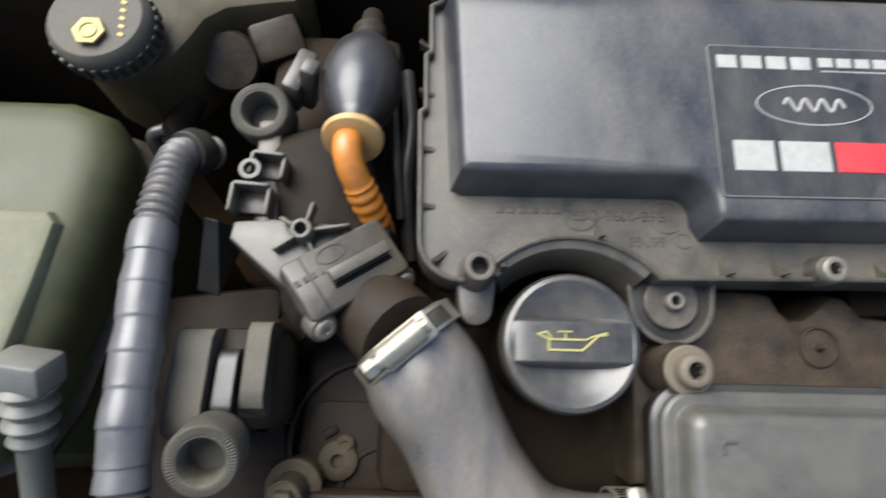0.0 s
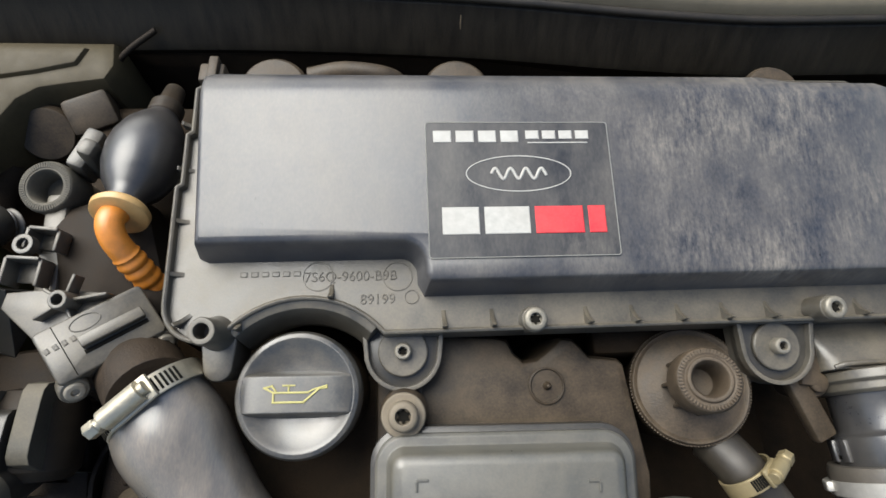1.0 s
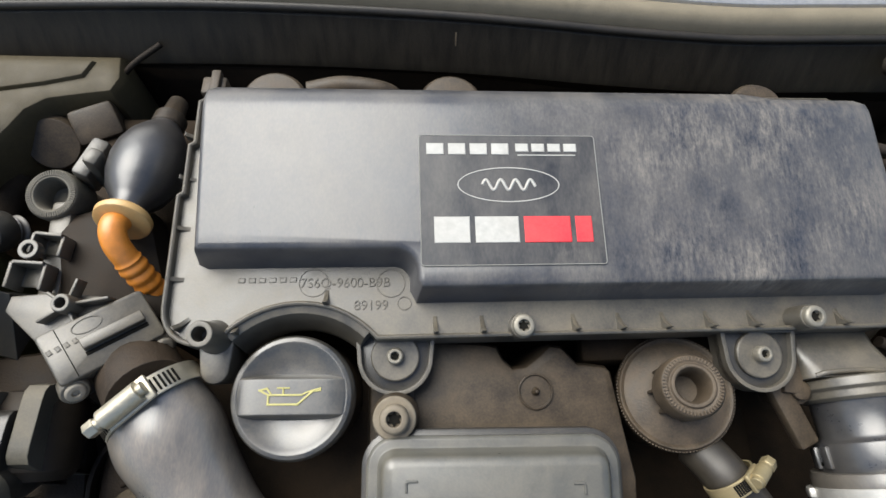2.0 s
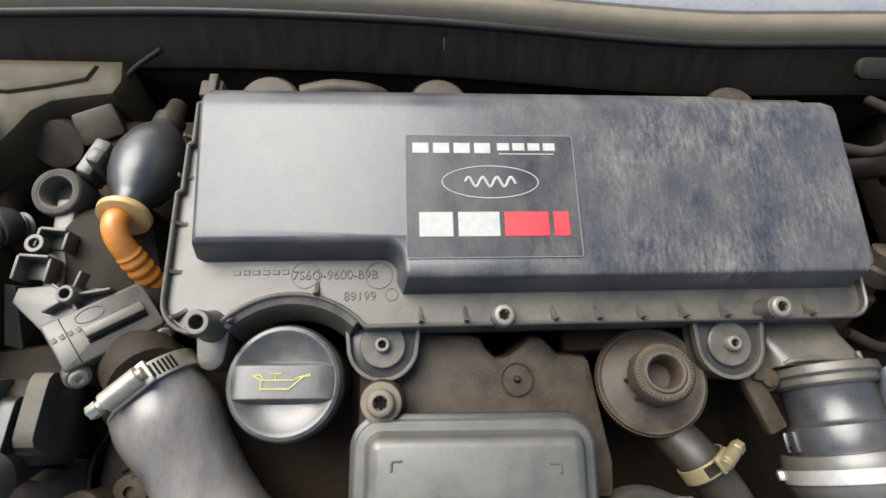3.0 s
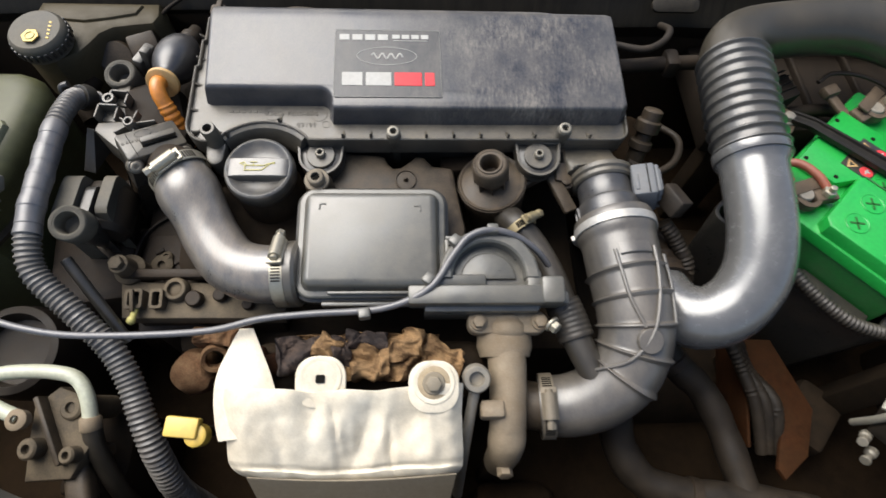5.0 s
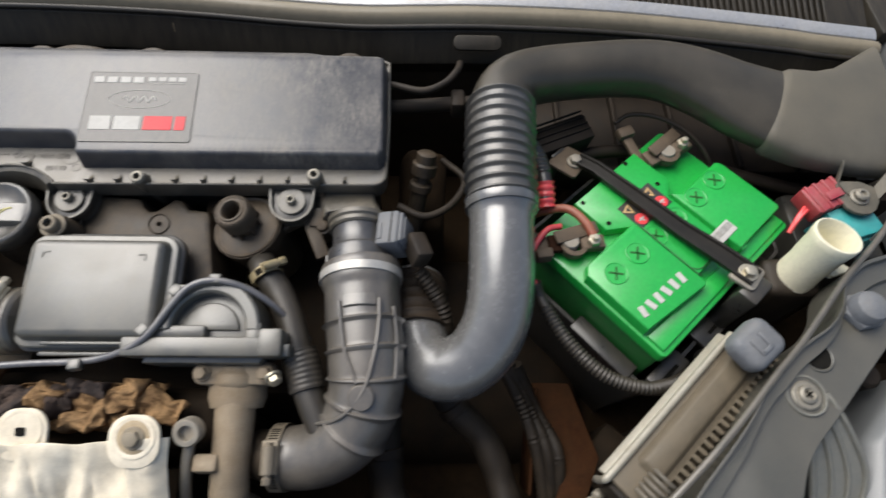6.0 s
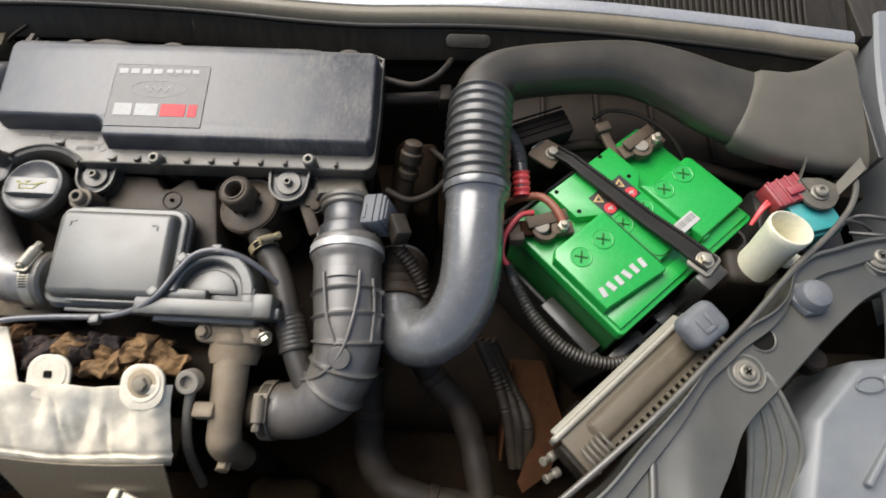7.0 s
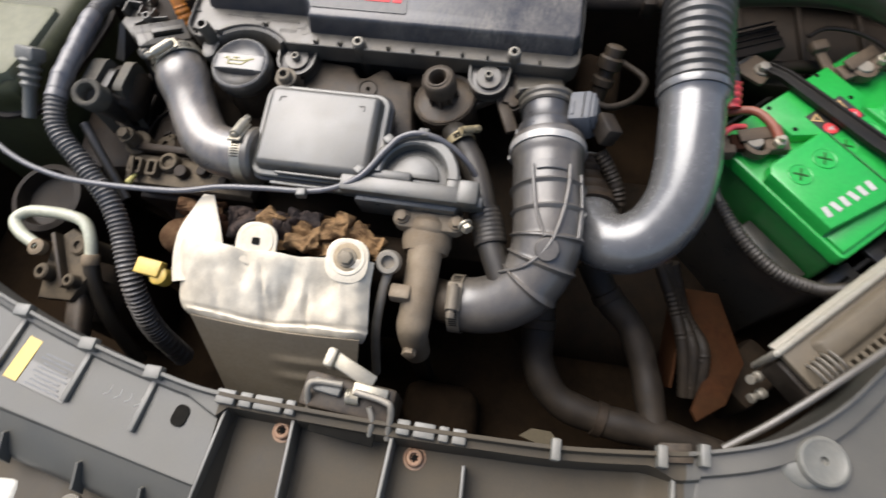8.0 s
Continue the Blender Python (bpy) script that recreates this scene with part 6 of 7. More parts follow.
solo("brown_cable", tube([BM @ Vector(p) for p in ((0.040, 0.128, 0.917), (0.046, 0.150, 0.922), (0.045, 0.175, 0.920), (0.030, 0.195, 0.905), (0.02, 0.21, 0.88))], 0.0048, 12, 8), RED_BR, "reddish brown battery cable bent behind the terminal", "battery cable")
solo("black_cable", tube([(0.735, 0.232, 0.915), (0.755, 0.242, 0.920), (0.79, 0.235, 0.922), (0.825, 0.215, 0.915), (0.85, 0.19, 0.895), (0.86, 0.17, 0.86)], 0.0026, 10, 8), GRIME_R, "thin black cable behind the battery", "cable")
rel = thing("relay_box", (0.655, 0.225, 0.86), "dark grey ribbed plastic relay box below the air duct", "relay box")
part("body", xf(box(0.075, 0.034, 0.05, 0.004), pose(0.668, 0.222, 0.866, 8, 0, 24)), GRIME, rel)
for k in range(4):
    part("rib", xf(box(0.07, 0.002, 0.003, 0.0006), pose(0.668, 0.222, 0.916, 8, 0, 24) @ pose(0, -0.012 + 0.008 * k, 0)), GRIME, rel)
part("foot", xf(box(0.05, 0.03, 0.44, 0.004), pose(0.668, 0.222, 0.44)), BLOCK, rel)

# white filler neck, teal box, red plug, bracket
neck = thing("filler_neck", label="cream plastic washer filler neck leaning beside the battery", category="filler neck", m=to_axis((0.913, 0.047, 0.900), (0.10, 0.17, 0.98)))
part("tube", lathe([(0.0215, -0.014), (0.0205, 0.012), (0.0212, 0.020), (0.0222, 0.045), (0.0232, 0.050), (0.0236, 0.057), (0.0230, 0.0590), (0.0214, 0.0595), (0.0206, 0.057), (0.0195, 0.015), (0, 0.012)], 44), NECK, neck)
part("lip", xf(prism([(-0.046, -0.004), (-0.012, -0.016), (0.0, 0.012), (-0.018, 0.014)], -0.002, 0.003, 0.001), pose(-0.004, -0.004, 0.012, 0, -4, 18)), NECK, neck)
solo("washer_tank", xf(box(0.06, 0.045, 0.452, 0.01, 3), pose(0.908, 0.044, 0.442)), GRIME_R, "dark washer tank below the filler neck", "washer tank")
teal = thing("teal_connector", label="teal plastic connector block beside the filler neck", category="connector", m=pose(0.973, 0.094, 0.884, 0, 0, 17))
part("body", box(0.050, 0.038, 0.042, 0.002), TEAL, teal)
part("edge", xf(box(0.052, 0.006, 0.030, 0.001), pose(0, -0.019, 0.004)), TEAL, teal)
solo("connector_stand", xf(box(0.10, 0.09, 0.45, 0.008), pose(0.985, 0.115, 0.43)), BLACK, "dark bracket below the connectors", "bracket")
plug = thing("red_plug", label="dark red ribbed connector plug with red wires", category="connector", m=pose(0.945, 0.122, 0.912, 0, 0, 24))
part("body", box(0.046, 0.032, 0.022, 0.002), RED_P, plug)
part("latch", xf(box(0.020, 0.010, 0.006, 0.001), pose(0.004, -0.004, 0.021)), RED_P, plug)
for k in range(4):
    part("rib", xf(box(0.003, 0.034, 0.024, 0.0008), pose(-0.018 + 0.012 * k, 0, 0)), RED_P, plug)
for k in range(2):
    part("wire", tube([(-0.02, 0.004 * k - 0.004, 0.010), (-0.034, 0.002 * k - 0.008, 0.008), (-0.048, -0.016, -0.004)], 0.0024, 8, 6), RED_W, plug)
brk = thing("corner_bracket", (0.99, 0.13, 0.86), "grey steel corner bracket with a dull bolt", "bracket")
part("plate", prism([*[(0.976 + 0.0205 * math.cos(radians(a)), 0.116 + 0.0205 * math.sin(radians(a))) for a in (190, 215, 240, 265, 290, 315)], (0.998, 0.112), (1.000, 0.130), (0.985, 0.138), (0.958, 0.138)], 0.932, 0.936, 0.001), BUSH, brk)
part("leg", xf(box(0.06, 0.03, 0.46, 0.003), pose(1.02, 0.145, 0.45)), BLOCK, brk)
part("arm", loft([[(0.997, 0.114, 0.932), (0.999, 0.131, 0.932), (0.999, 0.131, 0.936), (0.997, 0.114, 0.936)], [(1.024, 0.140, 0.950), (1.022, 0.156, 0.950), (1.022, 0.156, 0.954), (1.024, 0.140, 0.954)], [(1.032, 0.146, 0.905), (1.030, 0.160, 0.905), (1.033, 0.160, 0.905), (1.035, 0.146, 0.905)]]), BUSH, brk)
part("upright", loft([[(0.957, 0.128, 0.932), (0.960, 0.140, 0.932), (0.962, 0.140, 0.932), (0.959, 0.128, 0.932)], [(0.962, 0.152, 0.950), (0.963, 0.156, 0.950), (0.965, 0.156, 0.950), (0.964, 0.152, 0.950)]]), BUSH, brk)
part("bush", xf(lathe([(0.0100, 0), (0.0100, 0.002), (0.0075, 0.003), (0.0075, 0.007), (0.0055, 0.009), (0.0032, 0.009), (0.0028, 0.006), (0, 0.006)], 28), pose(0.976, 0.1165, 0.936)), SCREW, brk)
for pts_, r_ in (([(0.99, 0.075, 0.92), (1.01, 0.088, 0.935), (1.04, 0.080, 0.945), (1.07, 0.085, 0.94)], 0.0025), ([(1.0, 0.07, 0.93), (1.03, 0.06, 0.944), (1.075, 0.065, 0.94)], 0.0022), ([(0.98, 0.07, 0.925), (0.99, 0.078, 0.94), (1.006, 0.075, 0.942), (1.02, 0.070, 0.936)], 0.0018)):
    solo("loose_wire", tube(pts_, r_, 8, 8), BLACK, "loose dark wire beside the wing", "wire", "loose wires")

# ---- lock carrier at the front ----
BACK = [(-0.30, -0.118), (-0.20, -0.167), (-0.12, -0.201), (-0.045, -0.227), (0.04, -0.2505), (0.113, -0.266), (0.172, -0.275), (0.25, -0.277), (0.345, -0.277), (0.413, -0.275), (0.484, -0.272), (0.557, -0.264), (0.599, -0.257), (0.658, -0.238), (0.704, -0.207), (0.744, -0.165), (0.784, -0.124), (0.816, -0.086), (0.839, -0.066), (0.858, -0.050), (0.888, -0.032), (0.906, -0.013), (0.918, 0.012), (0.941, 0.032), (0.966, 0.041), (1.01, 0.055), (1.08, 0.066)]
LAMP_SIDE = [(0.56, -0.42), (0.70, -0.36), (0.764, -0.276), (0.782, -0.252), (0.820, -0.191), (0.842, -0.150), (0.889, -0.106), (0.960, -0.040), (1.01, -0.002), (1.09, 0.03)]


def carrier_z(x):
    return 0.915 + 0.025 * min(1, max(0, (x - 0.60) / 0.20))


bl = curve_points([(x_, y_, carrier_z(x_)) for x_, y_ in BACK], 8)
carrier = thing("lock_carrier", (0.35, -0.35, 0.78), "grey painted steel lock carrier along the bonnet front", "lock carrier", kind="structure")
lamp_line = curve_points([(x_, y_, 0.93) for x_, y_ in LAMP_SIDE], 24)
turn_at = next(k for k, q in enumerate(bl) if q.x >= 0.60)
rows = []
for q in bl:
    if q.x < 0.60:
        front_y = -0.42 if q.x > 0.186 else -0.330 - 0.16 * q.x
        nrm = Vector((0, -1))
        reach = q.y - front_y
    else:
        across = lamp_line[round((len(lamp_line) - 1) * (bl.index(q) - turn_at) / (len(bl) - 1 - turn_at))]
        nrm = Vector((across.x - q.x, across.y - q.y))
        reach = nrm.length
        nrm.normalize()
    sink = 0.022 * (min(1, max(0, (q.x - 0.183) / 0.006)) - min(1, max(0, (q.x - 0.560) / 0.02)))
    lip_w = 0.010 + 0.012 * min(1, max(0, (q.x - 0.15) / 0.035))
    pts_ = [(0.0, -0.05), (0.0, 0.0), (0.0, 0.007), (0.0035, 0.007), (0.005, 0.0005), (lip_w - 0.5 * sink, -0.0005), (lip_w + 0.002 - 0.4 * sink, -0.006 - sink), (0.5, -0.008 - sink), (0.93, -0.008 - sink), (0.97, -0.012), (1.0, -0.06)]
    row = []
    for k, (d, dz) in enumerate(pts_):
        dd = d if k < 7 else 0.026 + (reach - 0.026) * (d if d < 1 else 1)
        row.append(Vector((q.x + nrm.x * dd, q.y + nrm.y * dd, q.z + dz)))
    rows.append(row)
first = next(k for k, q in enumerate(bl) if q.x >= 0.180)
second = next(k for k, q in enumerate(bl) if q.x >= 0.585)
# one painted carrier in three pieces; the left one has sky reflection in its colour
for name, lo, hi, mt, lab in (("left_panel", 0, first, PANEL_SKY, "pale grey panel with ribs"), ("centre_panel", first, second, PANEL_B, "brown dusted panel with bays"), ("lamp_panel", second, len(bl), PANEL, "")):
    strip = bmesh.new()
    kept = [[strip.verts.new(v) for v in row] for row in rows[lo:hi + 1]]
    for r0, r1 in zip(kept, kept[1:]):
        for k in range(len(pts_) - 1):
            strip.faces.new((r0[k], r1[k], r1[k + 1], r0[k + 1]))
    part(name, strip, mt, carrier, lab)
apron = bmesh.new()
kept = [[apron.verts.new((x_, -0.330 - 0.16 * x_ + dy_, z_)) for dy_, z_ in ((0.002, 0.9035), (-0.004, 0.900), (-0.030, 0.884), (-0.036, 0.876), (-0.037, 0.84))] for x_ in (-0.30, -0.20, -0.10, 0.0, 0.06, 0.12, 0.18)]
for r0, r1 in zip(kept, kept[1:]):
    for k in range(4):
        apron.faces.new((r0[k], r1[k], r1[k + 1], r0[k + 1]))
part("apron", apron, PANEL_SKY, carrier, "sloping grey apron below the panel")
for gx in (-0.02, 0.062, 0.128):
    part("web", xf(loft([[(w_, 0.004, -0.004), (w_, -0.026, -0.018), (w_, -0.022, 0.000), (w_, 0, 0.006)] for w_ in (-0.0014, 0.0014)]), pose(gx, -0.345 - 0.16 * gx, 0.893)), PANEL_SKY, carrier)
part("corner_edge", xf(box(0.16, 0.05, 0.20, 0.012, 3), pose(-0.085, -0.408, 0.665, 0, 0, 6)), WHITE_B, carrier, "white painted body edge")
make_bolt("panel_bolt", pose(0.048, -0.394, 0.862, 10), 0.008, 0.012, 0.007, SCREW, label="dull bolt below the lock carrier apron")
part("front_step", xf(box(1.0, 0.12, 0.30, 0.004), pose(0.22, -0.475, 0.59)), PANEL, carrier)
part("bumper_skin", xf(box(1.5, 0.05, 0.55, 0.02, 3), pose(0.36, -0.56, 0.30)), BODY, carrier)
# details of the lock carrier: dividers, lip clips, holes, plugs, sticker
CZ = 0.908
part("shelf", xf(box(0.46, 0.14, 0.24, 0.004), pose(-0.05, -0.425, 0.622)), PANEL_B, carrier)
for p, q in (((0.250, -0.279), (0.258, -0.42)), ((0.187, -0.284), (0.176, -0.415)), ((0.341, -0.279), (0.336, -0.42)), ((0.406, -0.300), (0.409, -0.36)), ((0.579, -0.275), (0.576, -0.36))):
    d = Vector((q[0] - p[0], q[1] - p[1]))
    part("divider", xf(box(d.length, 0.0035, 0.024, 0.001), pose((p[0] + q[0]) / 2, (p[1] + q[1]) / 2, CZ - 0.020, 0, 0, math.degrees(math.atan2(d.y, d.x)))), CLIP_G if p[0] in (0.341, 0.579) else PANEL, carrier)
for x0, x1 in ((0.178, 0.196), (0.200, 0.212), (0.214, 0.240), (0.243, 0.252), (0.344, 0.356), (0.359, 0.378), (0.381, 0.390), (0.393, 0.405)):
    ym = -0.279
    part("lip_clip", xf(box(x1 - x0, 0.013, 0.007, 0.0015), pose((x0 + x1) / 2, ym, 0.9145)), CLIP_G, carrier)
for p, q in (((0.113, -0.269), (0.106, -0.322)), ((0.040, -0.2535), (0.032, -0.307)), ((-0.04, -0.232), (-0.05, -0.29))):
    d = Vector((q[0] - p[0], q[1] - p[1]))
    part("rib", xf(box(d.length, 0.006, 0.006, 0.0015), pose((p[0] + q[0]) / 2, (p[1] + q[1]) / 2, CZ - 0.001, 0, 0, math.degrees(math.atan2(d.y, d.x)))), CLIP_G, carrier)
    part("lip_clip", xf(box(0.016, 0.012, 0.010, 0.0015), pose(p[0], p[1] + 0.0, 0.914)), CLIP_G, carrier)
for x0 in (0.480, 0.566, 0.600):
    yb = min(bl, key=lambda q_: abs(q_.x - x0))
    part("lip_clip", xf(box(0.008, 0.018, 0.012, 0.0015), pose(x0, yb.y - 0.004, yb.z)), CLIP_G, carrier)
part("dark_bay", xf(box(0.026, 0.016, 0.006, 0.001), pose(0.579, -0.262, 0.914, 0, 0, 8)), BROWN, carrier)
# the carrier's holes are black discs painting their depth; nothing is cut
part("slot_hole", xf(prism(rounded(-0.009, -0.013, 0.009, 0.013, 0.008), 0, 0.0008, 0), pose(0.146, -0.3010, CZ + 0.0006, 0, 0, -12) @ Matrix.Diagonal((0.8, 0.75, 1, 1))), HOLE_SHADE, carrier)
for fx0, fx1 in ((0.194, 0.247), (0.262, 0.333), (0.347, 0.404), (0.414, 0.560)):
    part("bay_floor", xf(prism(rounded(fx0, -0.405, fx1, -0.300, 0.004), 0, 0.0012, 0), pose(0, 0, 0.8852)), PANEL_B, carrier, "brown dusted bay floor")
part("round_hole", xf(prism(circle(0.0125, 28), 0, 0.0010, 0), pose(0.875, -0.058, carrier_z(0.875) - 0.0068, 0, 0, 45)), HOLE_SHADE, carrier)
part("hole_rim", xf(loft([[(x_, y_, z_) for x_, y_ in circle(q, 32)] for q, z_ in ((0.0160, -0.001), (0.0150, 0.0012), (0.0135, 0.0014), (0.0122, 0.0002))], False, False), pose(0.875, -0.058, carrier_z(0.875) - 0.0066)), PANEL, carrier)
part("round_hole", xf(prism(circle(0.004, 16), 0, 0.0010, 0), pose(0.622, -0.278, 0.9085)), HOLE_SHADE, carrier)
part("rib", tube([(0.753, -0.180, 0.929), (0.750, -0.215, 0.928), (0.747, -0.252, 0.926)], 0.004, 10, 4), PANEL, carrier)
for px, py in ((0.236, -0.297), (0.361, -0.300)):
    make_bolt("panel_plug", pose(px, py, CZ - 0.0235), 0.008, 0.011, 0.006, COPPER, COPPER, "round", "copper-brown plug in the lock carrier", "panel plugs")
buf = thing("rubber_buffer", label="round grey bonnet stop buffer on the lock carrier", category="buffer", m=pose(0.692, -0.250, 0.912))
part("dome", xf(lathe([(0.024, 0), (0.021, 0.010), (0.016, 0.014), (0, 0.015)], 32), pose(-0.010, -0.002, -0.004)), STRAP, buf)
part("disc", lathe([(0.0205, 0.002), (0.0205, 0.013), (0.0190, 0.0152), (0.0165, 0.0155), (0.0150, 0.0145), (0.0035, 0.0145), (0.0028, 0.011), (0, 0.011)], 36), STRAP, buf)
stk = part("sticker", xf(prism(rounded(-0.036, -0.025, 0.036, 0.025, 0.002), 0, 0.0006, 0), pose(0.001, -0.2775, CZ - 0.0008, 0, 0, -12)), PANEL, carrier, "worn warning sticker with a yellow stripe")
part("stripe", xf(box(0.016, 0.048, 0.0006, 0), pose(0.001, -0.2775, CZ, 0, 0, -12) @ pose(-0.028, 0, 0)), YELLOW, stk)
for k in range(11):
    part("text_bar", xf(box(0.040 - 0.006 * (k % 3), 0.0014, 0.0004, 0), pose(0.001, -0.2775, CZ, 0, 0, -12) @ pose(0.008, -0.021 + 0.0042 * k, 0)), LENS, stk)
for k in range(4):
    part("scribble", xf(tube([(0, 0, 0), (0.004, 0.004, 0), (0.003, 0.010, 0)], 0.0005, 6, 4), pose(0.066 + 0.011 * k, -0.294 - 0.002 * k, CZ, 0, 0, -15)), WHITE, carrier)
for k in range(5):
    part("front_rib", xf(box(0.003, 0.03, 0.010, 0.001), pose(0.0 + 0.075 * k, -0.420, 0.885)), PANEL, carrier)

# bonnet catch
latch = thing("bonnet_catch", (0.28, -0.25, 0.86), "dusty steel bonnet catch with a spring on the lock carrier", "bonnet catch")
part("housing", xf(box(0.085, 0.032, 0.05, 0.004), pose(0.296, -0.262, 0.872, 0, 0, -4)), BROWN, latch)
# a black plate stands in for the shade in the catch's pocket
part("pocket", xf(box(0.060, 0.026, 0.002, 0.0005), pose(0.296, -0.284, 0.910, 0, 0, -4)), HOLE_SHADE, latch)
part("wire_frame", tube([(0.262, -0.284, 0.905), (0.262, -0.262, 0.930), (0.268, -0.255, 0.933), (0.292, -0.254, 0.931)], 0.003, 10, 6), DARK_STEEL, latch)
part("wire_frame", tube([(0.304, -0.258, 0.930), (0.330, -0.262, 0.932), (0.338, -0.268, 0.930), (0.336, -0.290, 0.908)], 0.003, 10, 6), DARK_STEEL, latch)
part("wire_frame", tube([(0.318, -0.268, 0.925), (0.322, -0.278, 0.920), (0.320, -0.292, 0.908)], 0.0028, 10, 6), DARK_STEEL, latch)
part("plate", xf(box(0.026, 0.012, 0.008, 0.002), pose(0.278, -0.257, 0.922, 0, 0, -6)), CLIP_G, latch)
part("plate", xf(box(0.032, 0.012, 0.008, 0.002), pose(0.316, -0.256, 0.922, 0, 8, -4)), STEEL, latch)
part("lever", xf(box(0.046, 0.014, 0.006, 0.002), pose(0.296, -0.239, 0.925, 0, 12, -22)), STEEL, latch, "bright release lever")
part("lever_tip", xf(box(0.010, 0.018, 0.018, 0.003), pose(0.277, -0.233, 0.922, 0, 0, -10)), STEEL, latch)
part("spring", tube([(0.296 + 0.0005 * k, -0.262 + 0.006 * math.cos(1.3 * k), 0.924 + 0.005 * math.sin(1.3 * k)) for k in range(26)], 0.0012, 6, 3), STEEL, latch)

# lamp carrier bolts and straps
nut = thing("cap_nut", label="grey domed cap nut on the lamp carrier", category="nut", m=pose(0.930, -0.015, 0.934))
part("flange", prism([(0.0195 * math.cos(radians(60 * k + 10)), 0.0195 * math.sin(radians(60 * k + 10))) for k in range(6)], 0, 0.008, 0.0015), CLIP, nut)
part("dome", lathe([(0.0165, 0.006), (0.0165, 0.014), (0.014, 0.020), (0.008, 0.023), (0, 0.024)], 32), CLIP, nut)


def strap(m, label):
    root = thing("lamp_strap", label=label, category="lamp bracket", group="lamp brackets", m=m)
    # left and right border, then the height, from the ring down to the tip
    rows_ = [(0.010, -0.016, 0.016, 0.000), (-0.010, -0.016, 0.023, -0.002), (-0.036, -0.006, 0.034, -0.016), (-0.070, -0.008, 0.044, -0.038), (-0.102, -0.013, 0.031, -0.060), (-0.136, -0.021, 0.006, -0.078), (-0.160, -0.028, -0.016, -0.094)]
    left = curve_points([(xl, y_, z_) for y_, xl, xr, z_ in rows_], 4)
    right = curve_points([(xr, y_ - 0.006, z_ + 0.003) for y_, xl, xr, z_ in rows_], 4)
    part("base", loft([[a_, b_, b_ + Vector((0, 0.002, 0.004)), a_ + Vector((0, 0.002, 0.004))] for a_, b_ in zip(left, right)]), STRAP, root)
    for f_, r_ in ((0.02, 0.0034), (0.36, 0.0022), (0.66, 0.0022), (0.98, 0.0026)):
        part("rib", tube([a_.lerp(b_, f_) + Vector((0, 0.002, 0.005)) for a_, b_ in zip(left, right)][2:], r_, 8, 2), STRAP, root)
    part("ring", loft([[(x_, y_, z_) for x_, y_ in circle(q, 28)] for q, z_ in ((0.0185, 0.002), (0.0185, 0.009), (0.0165, 0.009), (0.0160, 0.004))], False, False), STRAP, root)
    part("washer", lathe([(0.0135, 0.004), (0.0135, 0.008), (0.012, 0.0095), (0.0085, 0.0095), (0.008, 0.012), (0.0055, 0.0135), (0.004, 0.0115), (0, 0.0115)], 28), SCREW, root)
    for a in (0, 90):
        part("cross_slot", xf(box(0.007, 0.0016, 0.0006, 0), pose(0, 0, 0.0125, 0, 0, a + 20)), HOLE_SHADE, root)
    return root


strap(pose(0.853, -0.094, 0.9255, 0, 0, 14), "ribbed grey lamp strap with a cross-head bolt")
strap(pose(1.0185, 0.0365, 0.929, 0, 0, 20), "ribbed grey lamp strap with a cross-head bolt near the wing")

# headlamp: hazy shell, dark hollow behind the carrier
lamp = thing("headlamp", (1.0, -0.12, 0.75), "hazy grey plastic headlamp shell behind the lamp carrier", "headlamp")
shell = loft([[(0.855, -0.36, 0.80), (1.22, -0.38, 0.80), (1.22, -0.02, 0.80), (0.98, -0.06, 0.80), (0.92, -0.12, 0.80)],
              [(0.860, -0.355, 0.862), (1.21, -0.375, 0.850), (1.21, -0.035, 0.885), (0.985, -0.065, 0.893), (0.925, -0.125, 0.888)],
              [(0.874, -0.345, 0.874), (1.20, -0.365, 0.862), (1.20, -0.045, 0.895), (0.988, -0.075, 0.905), (0.936, -0.128, 0.900)]])
bmesh.ops.bevel(shell, geom=list(shell.edges), offset=0.004, segments=2, profile=0.5, affect="EDGES")
part("shell", shell, LENS, lamp)
part("step", xf(box(0.07, 0.045, 0.016, 0.005), pose(1.045, -0.085, 0.890, 3, -2, 28)), LENS, lamp)
part("rib", xf(box(0.11, 0.006, 0.008, 0.002), pose(1.00, -0.145, 0.893, 0, 0, 50)), LENS, lamp)
part("oval_mark", xf(loft([[(q * 2.1 * math.cos(a), q * math.sin(a), z_) for a in [2 * math.pi * j / 24 for j in range(24)]] for q, z_ in ((0.008, 0), (0.008, 0.0015), (0.007, 0.0015), (0.007, 0))], False, False), pose(0.992, -0.092, 0.9035, 0, 0, 12)), LENS, lamp)
part("catch", xf(lathe([(0.013, 0), (0.014, 0.02), (0.011, 0.024)], 20), pose(0.955, -0.062, 0.865)), GRIME, lamp)
part("lower", xf(box(0.22, 0.20, 0.40, 0.02), pose(1.0, -0.12, 0.40)), BLOCK, lamp)

# long control unit box, tilted, beside the carrier
p0, p1 = Vector((0.668, -0.161, 0.914)), Vector((0.808, -0.032, 0.914))
dx = (p1 - p0).normalized()
dy = Vector((0.74, -0.67, 0.0)).normalized()
dy = (dy - dx * dy.dot(dx)).normalized()
dz = dx.cross(dy)
if dz.z < 0:
    dz = -dz
RM = Matrix((dx, dy, dz)).transposed().to_4x4()
RM.translation = p0
ln_ = (p1 - p0).length
cool = thing("cooler_unit", label="dusty aluminium cooler with a dull edge rail and fins", category="cooler", m=RM)
part("body", xf(box(ln_, 0.044, 0.034, 0.003), pose(ln_ / 2, 0.029, -0.046)), GRIME_R, cool)
